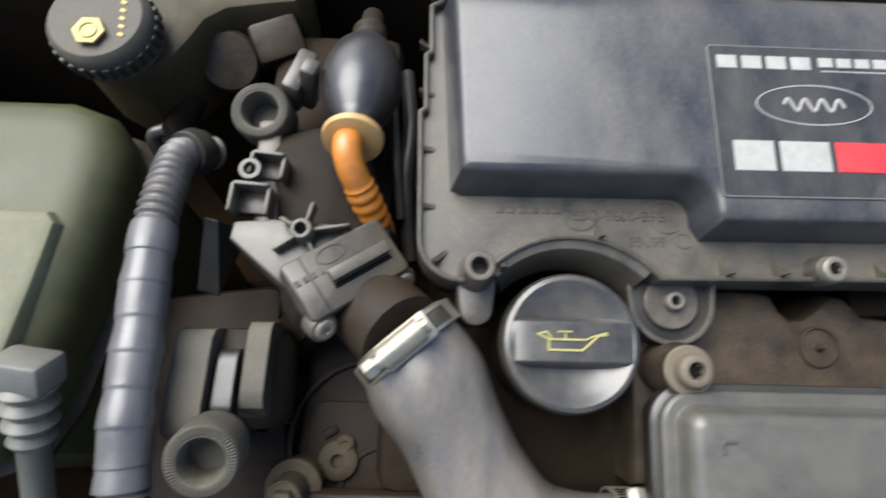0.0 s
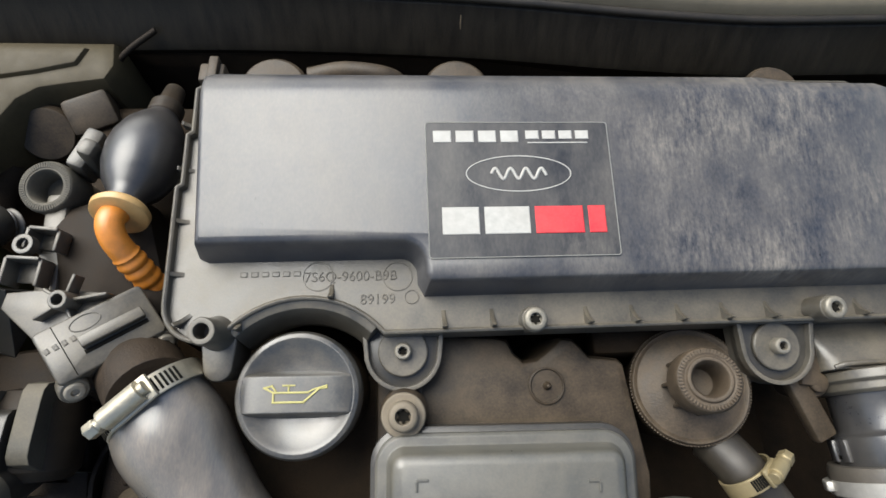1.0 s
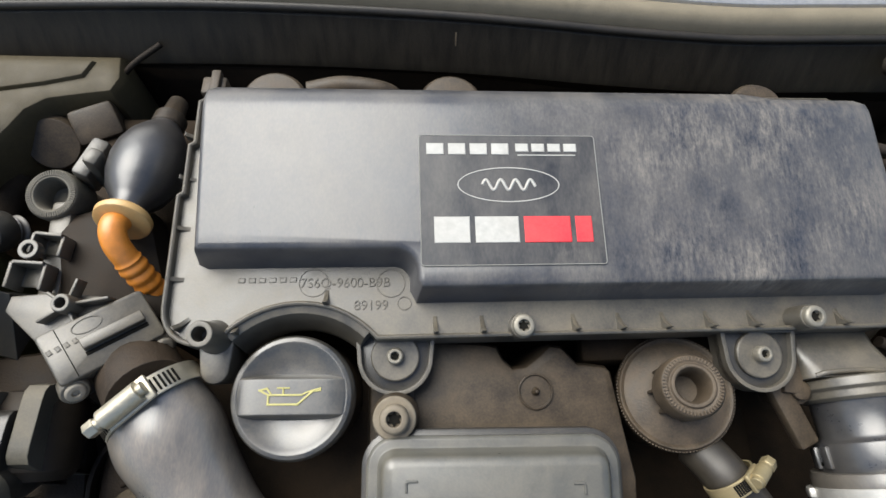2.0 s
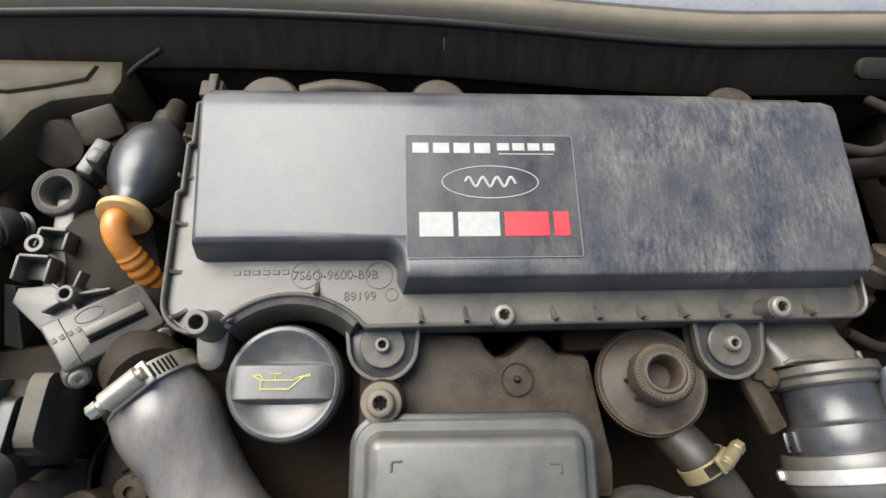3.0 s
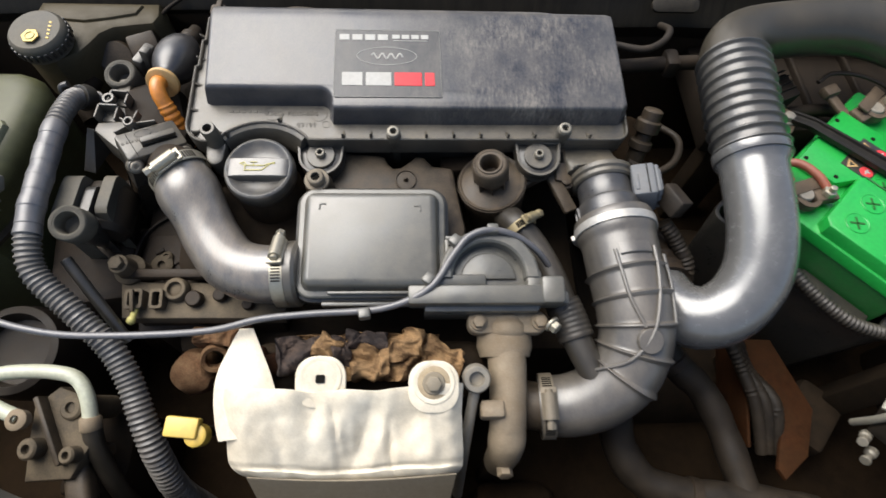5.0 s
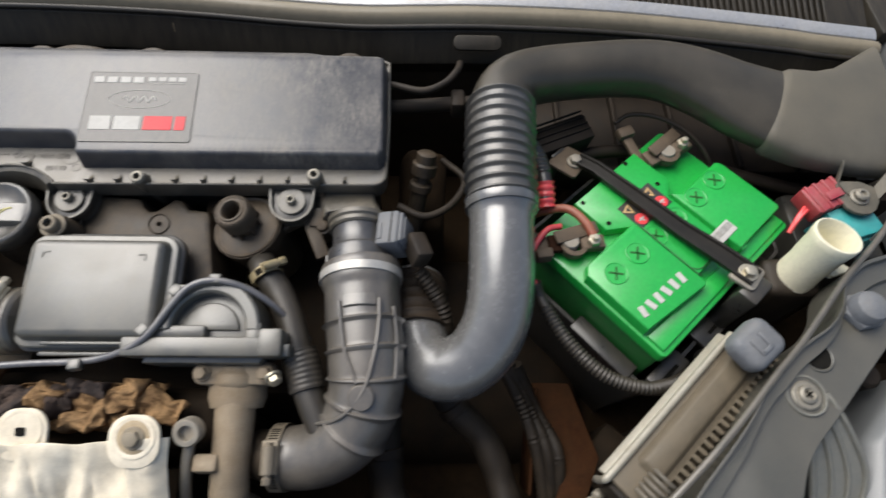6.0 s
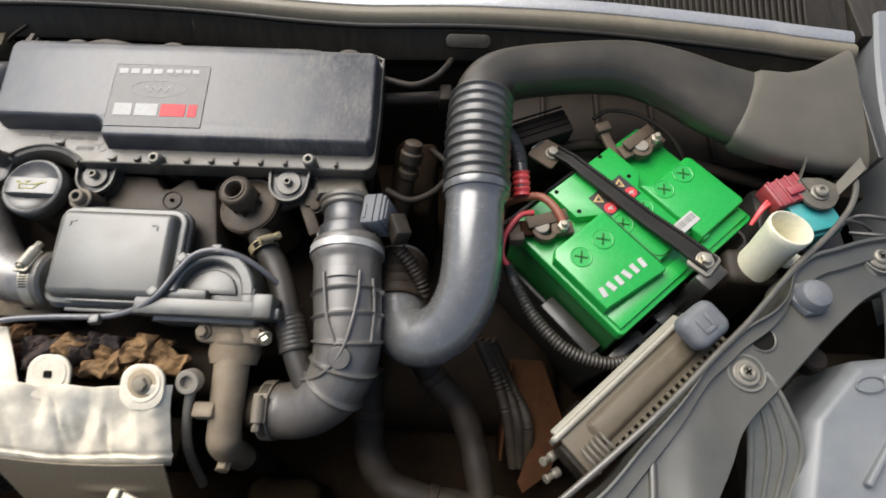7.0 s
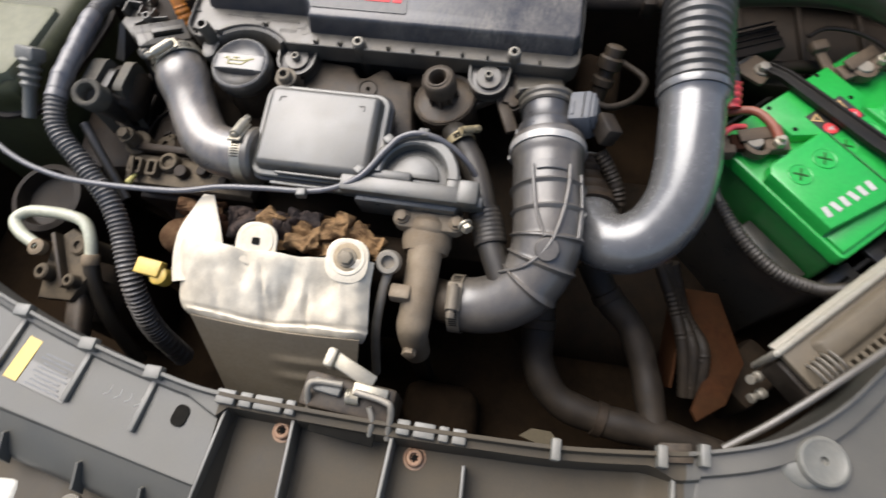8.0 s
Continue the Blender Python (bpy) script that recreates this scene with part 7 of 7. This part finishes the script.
part("flat_rail", xf(box(ln_ * 0.98, 0.010, 0.0035, 0.001), pose(ln_ * 0.51, -0.002, -0.008, 38)), RAIL_AL, cool, "flat aluminium flank")
part("leg", xf(box(0.03, 0.03, 0.30, 0.003), pose(ln_ * 0.6, 0.03, -0.34)), BLOCK, cool)
part("top_plate", xf(box(ln_ * 0.98, 0.042, 0.008, 0.002), pose(ln_ * 0.51, 0.021, -0.010)), COOL_P, cool, "dusty pale top plate")
part("silver_edge", tube([(0.012, 0.004, -0.066), (0.004, 0.002, -0.030), (0.002, 0.001, -0.006), (0.010, 0.001, -0.001), (ln_ * 0.5, 0.001, -0.001), (ln_ * 1.02, 0.001, -0.001)], 0.0036, 16, 8), RAIL_AL, cool, "dull aluminium edge rail")
part("raised_block", loft([[(x_, y_, z_) for x_, y_ in offset_loop(rounded(0.034, 0.012, ln_ * 0.97, 0.033, 0.004), d)] for d, z_ in ((0.004, -0.004), (0.0, 0.004), (-0.003, 0.006))]), COOL_P, cool)

fin = part("fin", xf(box(0.0046, 0.010, 0.012, 0.0008, 1), pose(0.012, 0.045, -0.014)), COOL_P, cool)
for k in range(1, 23):
    fk = fin.copy()
    scene.collection.objects.link(fk)
    fk.location.x += 0.0088 * k
for k in range(5):
    part("coil", xf(loft([[(x_, y_, z_) for x_, y_ in circle(q, 20)] for q, z_ in ((0.011, 0), (0.013, 0.0015), (0.011, 0.003), (0.009, 0.0015), (0.011, 0))], False, False), pose(0.012 + 0.006 * k, 0.034, 0.0, 0, 70, 0)), DARK_STEEL, cool)
for px, py, pz, tilt in ((0.000, 0.012, -0.050, -60), (-0.006, 0.026, -0.056, -75)):
    part("fitting", xf(lathe([(0.0052, 0), (0.0052, 0.006), (0.0034, 0.008), (0.0034, 0.014), (0.0046, 0.015), (0.0046, 0.018)], 14), pose(px, py, pz, 10, tilt, 0)), SCREW, cool)
solo("frame_rail", xf(box(0.08, 0.06, 0.30, 0.01), pose(0.735, -0.125, 0.42, 0, 0, 47)), BLOCK, "dark frame rail below the cooler", "frame rail")
cap2 = thing("coolant_filler", label="blue-grey plastic cap on a short stem", category="filler cap", m=pose(0.814, -0.049, 0.933, 6, -6, 40))
part("top", loft([[(x_, y_, z_) for x_, y_ in offset_loop(rounded(-0.0212, -0.0180, 0.0212, 0.0180, 0.010), d)] for d, z_ in ((-0.002, 0.0), (0.001, 0.002), (0.001, 0.013), (-0.002, 0.018), (-0.006, 0.020))]), CLIP, cap2)
part("raised_mark", add(xf(box(0.004, 0.016, 0.002, 0.0006), pose(-0.006, 0, 0.0195)), xf(box(0.004, 0.016, 0.002, 0.0006), pose(0.005, 0, 0.0195)), xf(box(0.013, 0.004, 0.002, 0.0006), pose(-0.001, -0.007, 0.0195))), CLIP, cap2)
part("stem", lathe([(0.012, -0.09), (0.012, -0.02), (0.016, 0.0)], 20), BLACK, cap2)

# bonnet cable along the carrier
cab = [(0.622, -0.250, 0.905), (0.655, -0.226, 0.922), (0.695, -0.193, 0.938), (0.745, -0.151, 0.945), (0.782, -0.118, 0.946), (0.824, -0.078, 0.946), (0.859, -0.046, 0.946), (0.916, 0.013, 0.947), (0.933, 0.029, 0.947), (0.966, 0.058, 0.947), (0.996, 0.091, 0.947), (1.013, 0.120, 0.944), (1.020, 0.140, 0.935), (1.022, 0.155, 0.90)]
solo("bonnet_cable", tube(cab, 0.0032, 10, 8), RUBBER, "grey bonnet release cable along the lamp carrier", "cable")

# ---- behind the cover ----
for px, w in ((0.058, 0.024), (0.186, 0.024), (0.418, 0.022)):
    solo("round_clip", xf(lathe([(w * 0.8, -0.05), (w, -0.004), (w, 0.004), (w * 0.9, 0.007), (w * 0.5, 0.008), (0, 0.008)], 28), pose(px, 0.286, 0.938, ENG)), BROWN, "grey round clamp behind the air filter cover", "clip", "rear clips")
solo("rear_pipe", tube([(0.085, 0.285, 0.955), (0.110, 0.288, 0.958), (0.140, 0.286, 0.954), (0.150, 0.29, 0.93)], 0.007, 14, 8), BROWN, "brown stub pipe behind the air filter cover", "pipe")
solo("rear_bracket", xf(add(box(0.016, 0.014, 0.018, 0.002), xf(box(0.006, 0.018, 0.006, 0.001), pose(0.002, 0, 0.016))), pose(0.028, 0.272, 0.958)), BROWN, "brown clip at the cover corner", "clip")
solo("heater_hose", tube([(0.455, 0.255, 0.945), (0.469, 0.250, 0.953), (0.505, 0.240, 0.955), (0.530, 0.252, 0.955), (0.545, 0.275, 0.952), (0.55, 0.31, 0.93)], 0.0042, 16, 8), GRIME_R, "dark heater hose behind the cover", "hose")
hp = thing("coolant_pipe", (0.51, 0.24, 0.90), "brown metal coolant pipe with a green joint", "coolant pipe")
part("pipe", tube([(0.455, 0.238, 0.928), (0.500, 0.240, 0.930), (0.545, 0.243, 0.932), (0.58, 0.245, 0.932)], 0.0085, 16, 6), GRIME, hp)
part("joint", xf(box(0.016, 0.026, 0.024, 0.004), pose(0.546, 0.243, 0.920)), GRIME, hp, "dark plastic joint")
sol = thing("pressure_sensor", label="brown dusted ribbed pressure sensor", category="sensor", m=pose(0.503, 0.145, 0.895, -30, 12))
part("body", lathe([(0.010, -0.06), (0.010, 0.0), (0.013, 0.002), (0.013, 0.010), (0.009, 0.012), (0.009, 0.020), (0.014, 0.022), (0.014, 0.034), (0.011, 0.036), (0.011, 0.046), (0.008, 0.048), (0, 0.048)], 24), BROWN, sol)
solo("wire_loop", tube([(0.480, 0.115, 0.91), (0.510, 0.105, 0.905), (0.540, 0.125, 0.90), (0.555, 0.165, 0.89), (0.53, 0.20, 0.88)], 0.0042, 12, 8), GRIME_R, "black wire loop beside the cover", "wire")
solo("side_lump", lump(xf(box(0.06, 0.12, 0.42, 0.02, 4), pose(0.505, 0.18, 0.44)), 0.006, 40, 4), MURK, "dark grimy housing beside the cover", "housing")

# ---- left side: tanks, harness, pipes ----
tank = thing("coolant_tank", (-0.25, 0.13, 0.60), "aged olive translucent coolant tank with a seam", "coolant tank")
to = [(-0.34, 0.02), (-0.215, 0.02), (-0.190, 0.028), (-0.180, 0.048), (-0.173, 0.09), (-0.168, 0.13), (-0.166, 0.165), (-0.168, 0.186), (-0.176, 0.199), (-0.19, 0.204), (-0.34, 0.204)]
part("upper", loft([[(x_, y_, z_) for x_, y_ in offset_loop(to, d)] for d, z_ in ((0.010, 0.86), (0.010, 0.895), (0.012, 0.915), (0.012, 0.925), (0.008, 0.935), (0.000, 0.941), (-0.012, 0.943))]), TANK, tank)
part("lower", loft([[(x_, y_, z_) for x_, y_ in offset_loop(to, d)] for d, z_ in ((-0.02, 0.44), (0.006, 0.70), (0.010, 0.862))]), TANK, tank)
part("flange", loft([[(x_, y_, z_) for x_, y_ in offset_loop(to, d)] for d, z_ in ((0.010, 0.888), (0.016, 0.889), (0.016, 0.894), (0.010, 0.896))], False, False), BROWN, tank)
part("ledge", prism([(-0.33, 0.015), (-0.205, 0.015), (-0.182, 0.030), (-0.176, 0.06), (-0.172, 0.10), (-0.170, 0.132), (-0.176, 0.139), (-0.33, 0.139)], 0.90, 0.949, 0.006), TANK_L, tank, "paler front half")
res = thing("brake_reservoir", (-0.16, 0.27, 0.80), "beige brake fluid reservoir with a long neck", "brake reservoir")
part("tank", prism([(-0.222, 0.275), (-0.207, 0.255), (-0.187, 0.244), (-0.167, 0.241), (-0.1445, 0.257), (-0.136, 0.273), (-0.129, 0.289), (-0.117, 0.2985), (-0.0945, 0.303), (-0.0710, 0.307), (-0.066, 0.322), (-0.070, 0.345), (-0.215, 0.345)], 0.86, 0.926, 0.010), TANK_B, res)
part("step", prism([(-0.205, 0.310), (-0.150, 0.304), (-0.120, 0.310), (-0.092, 0.318), (-0.086, 0.335), (-0.205, 0.335)], 0.922, 0.931, 0.007), TANK_B, res)
part("mount", xf(box(0.10, 0.06, 0.45, 0.006), pose(-0.16, 0.310, 0.42)), BLOCK, res)
bcap = part("cap", xf(lathe([(0.030, -0.020), (0.031, -0.004), (0.030, 0.0), (0.027, 0.003), (0, 0.0035)], 36), pose(-0.179, 0.262, 0.950, 6)), BUSH, res, "grey screw cap with a yellow symbol")
part("symbol", xf(prism([(0.0095 * math.cos(radians(60 * k)), 0.0095 * math.sin(radians(60 * k))) for k in range(6)], 0.003, 0.0042, 0), pose(-0.179, 0.250, 0.951, 6)), YELLOW, bcap)
part("symbol_ring", xf(loft([[(x_, y_, z_) for x_, y_ in circle(q, 20)] for q, z_ in ((0.0055, 0.004), (0.0055, 0.0048), (0.0042, 0.0048), (0.0042, 0.004))], False, False), pose(-0.179, 0.250, 0.951, 6)), PAINT_Y, bcap)
for k in range(5):
    part("text_bar", xf(box(0.0022, 0.0035, 0.0005, 0), pose(-0.179, 0.262, 0.950, 6) @ pose(0.017 - 0.0004 * k, -0.012 + 0.0055 * k, 0.0030, 0, 0, 70)), YELLOW, bcap)
tooth = part("tooth", xf(box(0.003, 0.004, 0.010, 0.0006, 1), pose(0.031, 0, -0.015)), BLACK, bcap)
tooth.matrix_basis = tooth.matrix_basis @ pose(-0.179, 0.262, 0.950, 6)
for k in range(1, 28):
    tk = tooth.copy()
    scene.collection.objects.link(tk)
    tk.matrix_basis = tooth.matrix_basis @ pose(0, 0, 0, 0, 0, 360 * k / 28)
valve = thing("vacuum_valve", (-0.13, 0.30, 0.80), "round brown dusted valve below the brake reservoir", "valve")
part("drum", xf(lathe([(0.018, -0.06), (0.0215, -0.012), (0.0215, 0.0), (0.019, 0.004), (0, 0.005)], 28), pose(-0.122, 0.280, 0.895, 40, 12)), BROWN, valve)
part("block", xf(box(0.034, 0.028, 0.03, 0.004), pose(-0.092, 0.302, 0.885, 30, 0, 25)), BROWN, valve)
part("pipe", tube([(-0.085, 0.325, 0.90), (-0.065, 0.335, 0.92), (-0.04, 0.35, 0.93)], 0.0024, 10, 6), GRIME, valve)
part("pipe", tube([(-0.15, 0.26, 0.88), (-0.16, 0.23, 0.87), (-0.15, 0.21, 0.86)], 0.01, 12, 6), BLOCK, valve)
part("foot", xf(box(0.06, 0.05, 0.42, 0.006), pose(-0.115, 0.30, 0.44)), BLOCK, valve)

# bulb holder clip behind the bulb
solo("bulb_holder", xf(add(box(0.012, 0.030, 0.026, 0.003), xf(box(0.010, 0.012, 0.040, 0.003), pose(0.008, -0.004, 0))), pose(-0.062, 0.236, 0.922, 0, 12, -18)), GREY_P, "grey plastic clip holding the priming bulb", "clip")
solo("holder_base", xf(box(0.09, 0.14, 0.47, 0.01), pose(-0.045, 0.235, 0.43)), BLOCK, "dark support below the priming bulb", "support")
solo("bay_wiring", add(tube([(0.004, 0.27, 0.90), (0.008, 0.22, 0.91), (0.006, 0.18, 0.90), (0.010, 0.14, 0.88)], 0.005, 10, 8), tube([(-0.005, 0.25, 0.92), (0.0, 0.2, 0.915), (0.004, 0.16, 0.90)], 0.003, 8, 8)), BLACK, "dark wires beside the air filter cover", "wires")

# taped wiring harness
harness = [(-0.114, 0.196, 0.912), (-0.122, 0.182, 0.932), (-0.121, 0.156, 0.942), (-0.121, 0.132, 0.945), (-0.119, 0.104, 0.946), (-0.116, 0.070, 0.946), (-0.114, 0.035, 0.945), (-0.112, 0.006, 0.940), (-0.105, -0.025, 0.925), (-0.0745, -0.054, 0.905), (-0.043, -0.083, 0.885), (-0.026, -0.110, 0.868), (-0.011, -0.149, 0.848), (-0.002, -0.175, 0.826), (0.004, -0.20, 0.78), (0.008, -0.215, 0.70)]
hr = thing("wiring_harness", (-0.12, 0.05, 0.80), "grey taped wiring harness in a ribbed sleeve", "wiring harness")


def harness_r(s, u):
    return 0.0086 + 0.0034 * u + (0.0 if 0.080 < s < 0.203 else 0.0020 * (0.5 + 0.5 * math.cos(2 * math.pi * s / 0.0052)) ** 1.5)


part("sleeve", tube(harness, harness_r, 22, 40), TAPE_B, hr)
part("tape_wrap", tube(harness[3:8], lambda s, u: 0.0112 + 0.0006 * ((s * 60) % 1.0) + 0.0004 * math.sin(s * 210), 22, 40), TAPE, hr, "pale grey tape wound round the sleeve")
part("collar", xf(lathe([(0.013, -0.008), (0.0145, 0.0), (0.013, 0.006)], 24), to_axis((-0.119, 0.189, 0.924), (0.25, 0.6, -0.75))), BLACK, hr)
part("hook", tube([(-0.137, 0.185, 0.92), (-0.139, 0.192, 0.935), (-0.131, 0.195, 0.938)], 0.004, 10, 5), BLACK, hr)
part("rod", tube([(-0.088, -0.006, 0.915), (-0.066, -0.034, 0.895), (-0.036, -0.072, 0.865)], 0.0055, 12, 6), BLACK, hr)
side = thing("hose_connector", label="grey plastic quick connector with a ribbed rubber boot", category="hose connector", m=to_axis((-0.159, 0.052, 0.952), (-0.10, -0.78, -0.62)))
part("body", xf(box(0.026, 0.020, 0.016, 0.003), pose(0, 0, -0.012)), CLIP_G, side)
part("boot", lathe([(0.009, 0), (0.013, 0.004), (0.009, 0.009), (0.0125, 0.013), (0.0085, 0.018), (0.012, 0.022), (0.008, 0.027), (0.0105, 0.031), (0.0072, 0.036), (0.0072, 0.07)], 22), STRAP, side)
cyl = thing("power_steering_pump", (-0.10, -0.12, 0.60), "dark round pump with a pale green pipe beside the harness", "pump")
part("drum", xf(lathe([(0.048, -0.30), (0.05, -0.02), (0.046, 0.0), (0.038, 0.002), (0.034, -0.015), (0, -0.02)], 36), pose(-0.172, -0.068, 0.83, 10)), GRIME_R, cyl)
part("bracket", lump(xf(prism([(-0.034, -0.040), (0.010, -0.046), (0.030, -0.020), (0.026, 0.030), (0.004, 0.042), (-0.022, 0.030), (-0.028, 0.002)], -0.010, 0.006, 0.002), pose(-0.100, -0.150, 0.826, 12, -8, 10)), 0.002, 60, 2), DIRT, cyl, "brown cast bracket")
for px, py, r_ in ((-0.118, -0.166, 0.010), (-0.088, -0.128, 0.012), (-0.080, -0.172, 0.008)):
    part("bracket_boss", xf(lathe([(r_, -0.05), (r_, 0.008), (r_ * 0.8, 0.010), (r_ * 0.45, 0.010), (r_ * 0.4, 0.004), (0, 0.004)], 20), pose(px, py, 0.832, 12, -8)), DIRT, cyl)
part("bracket_rib", xf(box(0.006, 0.070, 0.016, 0.002), pose(-0.104, -0.148, 0.828, 12, -8, 25)), BROWN, cyl)
part("arm", lump(xf(box(0.024, 0.090, 0.022, 0.006, 3), pose(-0.078, -0.20, 0.795, 0, 0, 20)), 0.003, 50, 6), BROWN, cyl)
part("stand", xf(box(0.07, 0.09, 0.34, 0.01), pose(-0.09, -0.16, 0.43)), BLOCK, cyl)
part("pipe", tube([(-0.132, -0.140, 0.845), (-0.158, -0.128, 0.850), (-0.172, -0.113, 0.852), (-0.160, -0.100, 0.853), (-0.130, -0.097, 0.853), (-0.102, -0.099, 0.853), (-0.084, -0.105, 0.851), (-0.073, -0.122, 0.845), (-0.069, -0.148, 0.832)], 0.0070, 16, 8), PIPE_G, cyl, "pale green metal pipe")
part("pipe_end", xf(lathe([(0.009, 0), (0.010, 0.010), (0.006, 0.012), (0.004, 0.012), (0.004, 0.006), (0, 0.006)], 20), pose(-0.130, -0.141, 0.842, 10)), ALLOY, cyl)
part("lower_hose", tube([(-0.069, -0.146, 0.834), (-0.066, -0.168, 0.815), (-0.058, -0.20, 0.77), (-0.050, -0.23, 0.70)], 0.0092, 16, 8), RUBBER_D, cyl)
part("pipe_collar", xf(lathe([(0.0085, -0.007), (0.0100, -0.005), (0.0100, 0.005), (0.0085, 0.007)], 20), to_axis((-0.0695, -0.144, 0.8345), (0.05, -0.9, -0.45))), ALLOY, cyl)
dip = thing("dipstick_handle", (0.03, -0.153, 0.80), "yellow plastic dipstick handle on a short tube", "dipstick")
part("handle", xf(add(box(0.030, 0.018, 0.012, 0.002), xf(lathe([(0.010, 0), (0.010, 0.014), (0.007, 0.016)], 20), pose(0.012, -0.006, -0.008))), pose(0.037, -0.155, 0.871, 10, 0, -6)), YELLOW, dip)
part("tube", tube([(0.046, -0.158, 0.871), (0.043, -0.150, 0.82), (0.045, -0.14, 0.74), (0.05, -0.13, 0.62)], 0.005, 10, 6), BLOCK, dip)

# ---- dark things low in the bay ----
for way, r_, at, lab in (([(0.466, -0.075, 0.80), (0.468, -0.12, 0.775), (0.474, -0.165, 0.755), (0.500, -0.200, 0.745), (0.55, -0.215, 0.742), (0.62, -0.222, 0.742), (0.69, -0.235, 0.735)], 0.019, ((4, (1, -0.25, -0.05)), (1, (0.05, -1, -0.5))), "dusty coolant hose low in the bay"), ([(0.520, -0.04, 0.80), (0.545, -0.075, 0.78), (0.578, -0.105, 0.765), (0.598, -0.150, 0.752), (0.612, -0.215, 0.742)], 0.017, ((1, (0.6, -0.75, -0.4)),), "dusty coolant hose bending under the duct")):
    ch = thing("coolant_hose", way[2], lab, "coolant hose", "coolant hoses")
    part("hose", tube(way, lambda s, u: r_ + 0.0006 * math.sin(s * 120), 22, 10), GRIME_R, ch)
    for k, d in at:
        part("band", xf(lathe([(r_, -0.006), (r_ + 0.0016, -0.005), (r_ + 0.0016, 0.005), (r_, 0.006)], 28), to_axis(way[k], d)), GRIME_L, ch, "brown clamp band")
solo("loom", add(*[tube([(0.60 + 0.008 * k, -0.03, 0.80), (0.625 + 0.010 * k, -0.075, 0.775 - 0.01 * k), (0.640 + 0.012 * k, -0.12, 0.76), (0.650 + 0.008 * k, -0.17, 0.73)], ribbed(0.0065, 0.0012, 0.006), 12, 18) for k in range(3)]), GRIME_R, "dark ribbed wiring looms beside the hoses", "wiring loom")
mp_ = thing("gearbox_mount", (0.67, -0.09, 0.60), "rusty brown steel mount plate below the battery tray", "mount plate")
part("plate", xf(prism([(0.640, -0.103), (0.667, -0.151), (0.652, -0.189), (0.658, -0.201), (0.691, -0.177), (0.714, -0.125), (0.688, -0.039), (0.643, -0.038)], 0.744, 0.750, 0.001), pose(0, 0, 0)), RUST_SHADE, mp_)
part("fold", xf(box(0.004, 0.12, 0.07, 0.001), pose(0.640, -0.09, 0.685, 14, 0, -6)), RUST_SHADE, mp_)
part("post", xf(box(0.05, 0.06, 0.30, 0.006), pose(0.672, -0.07, 0.43)), BLOCK, mp_)
solo("loose_tag", xf(prism([(-0.026, -0.004), (0.010, -0.010), (0.026, 0.004), (0.016, 0.012), (-0.010, 0.010)], 0, 0.0015, 0), pose(0.470, -0.262, 0.864, -8, 6, -4) @ Matrix.Diagonal((0.7, 0.7, 1, 1))), TANK_B, "pale scrap of card behind the carrier", "card scrap")
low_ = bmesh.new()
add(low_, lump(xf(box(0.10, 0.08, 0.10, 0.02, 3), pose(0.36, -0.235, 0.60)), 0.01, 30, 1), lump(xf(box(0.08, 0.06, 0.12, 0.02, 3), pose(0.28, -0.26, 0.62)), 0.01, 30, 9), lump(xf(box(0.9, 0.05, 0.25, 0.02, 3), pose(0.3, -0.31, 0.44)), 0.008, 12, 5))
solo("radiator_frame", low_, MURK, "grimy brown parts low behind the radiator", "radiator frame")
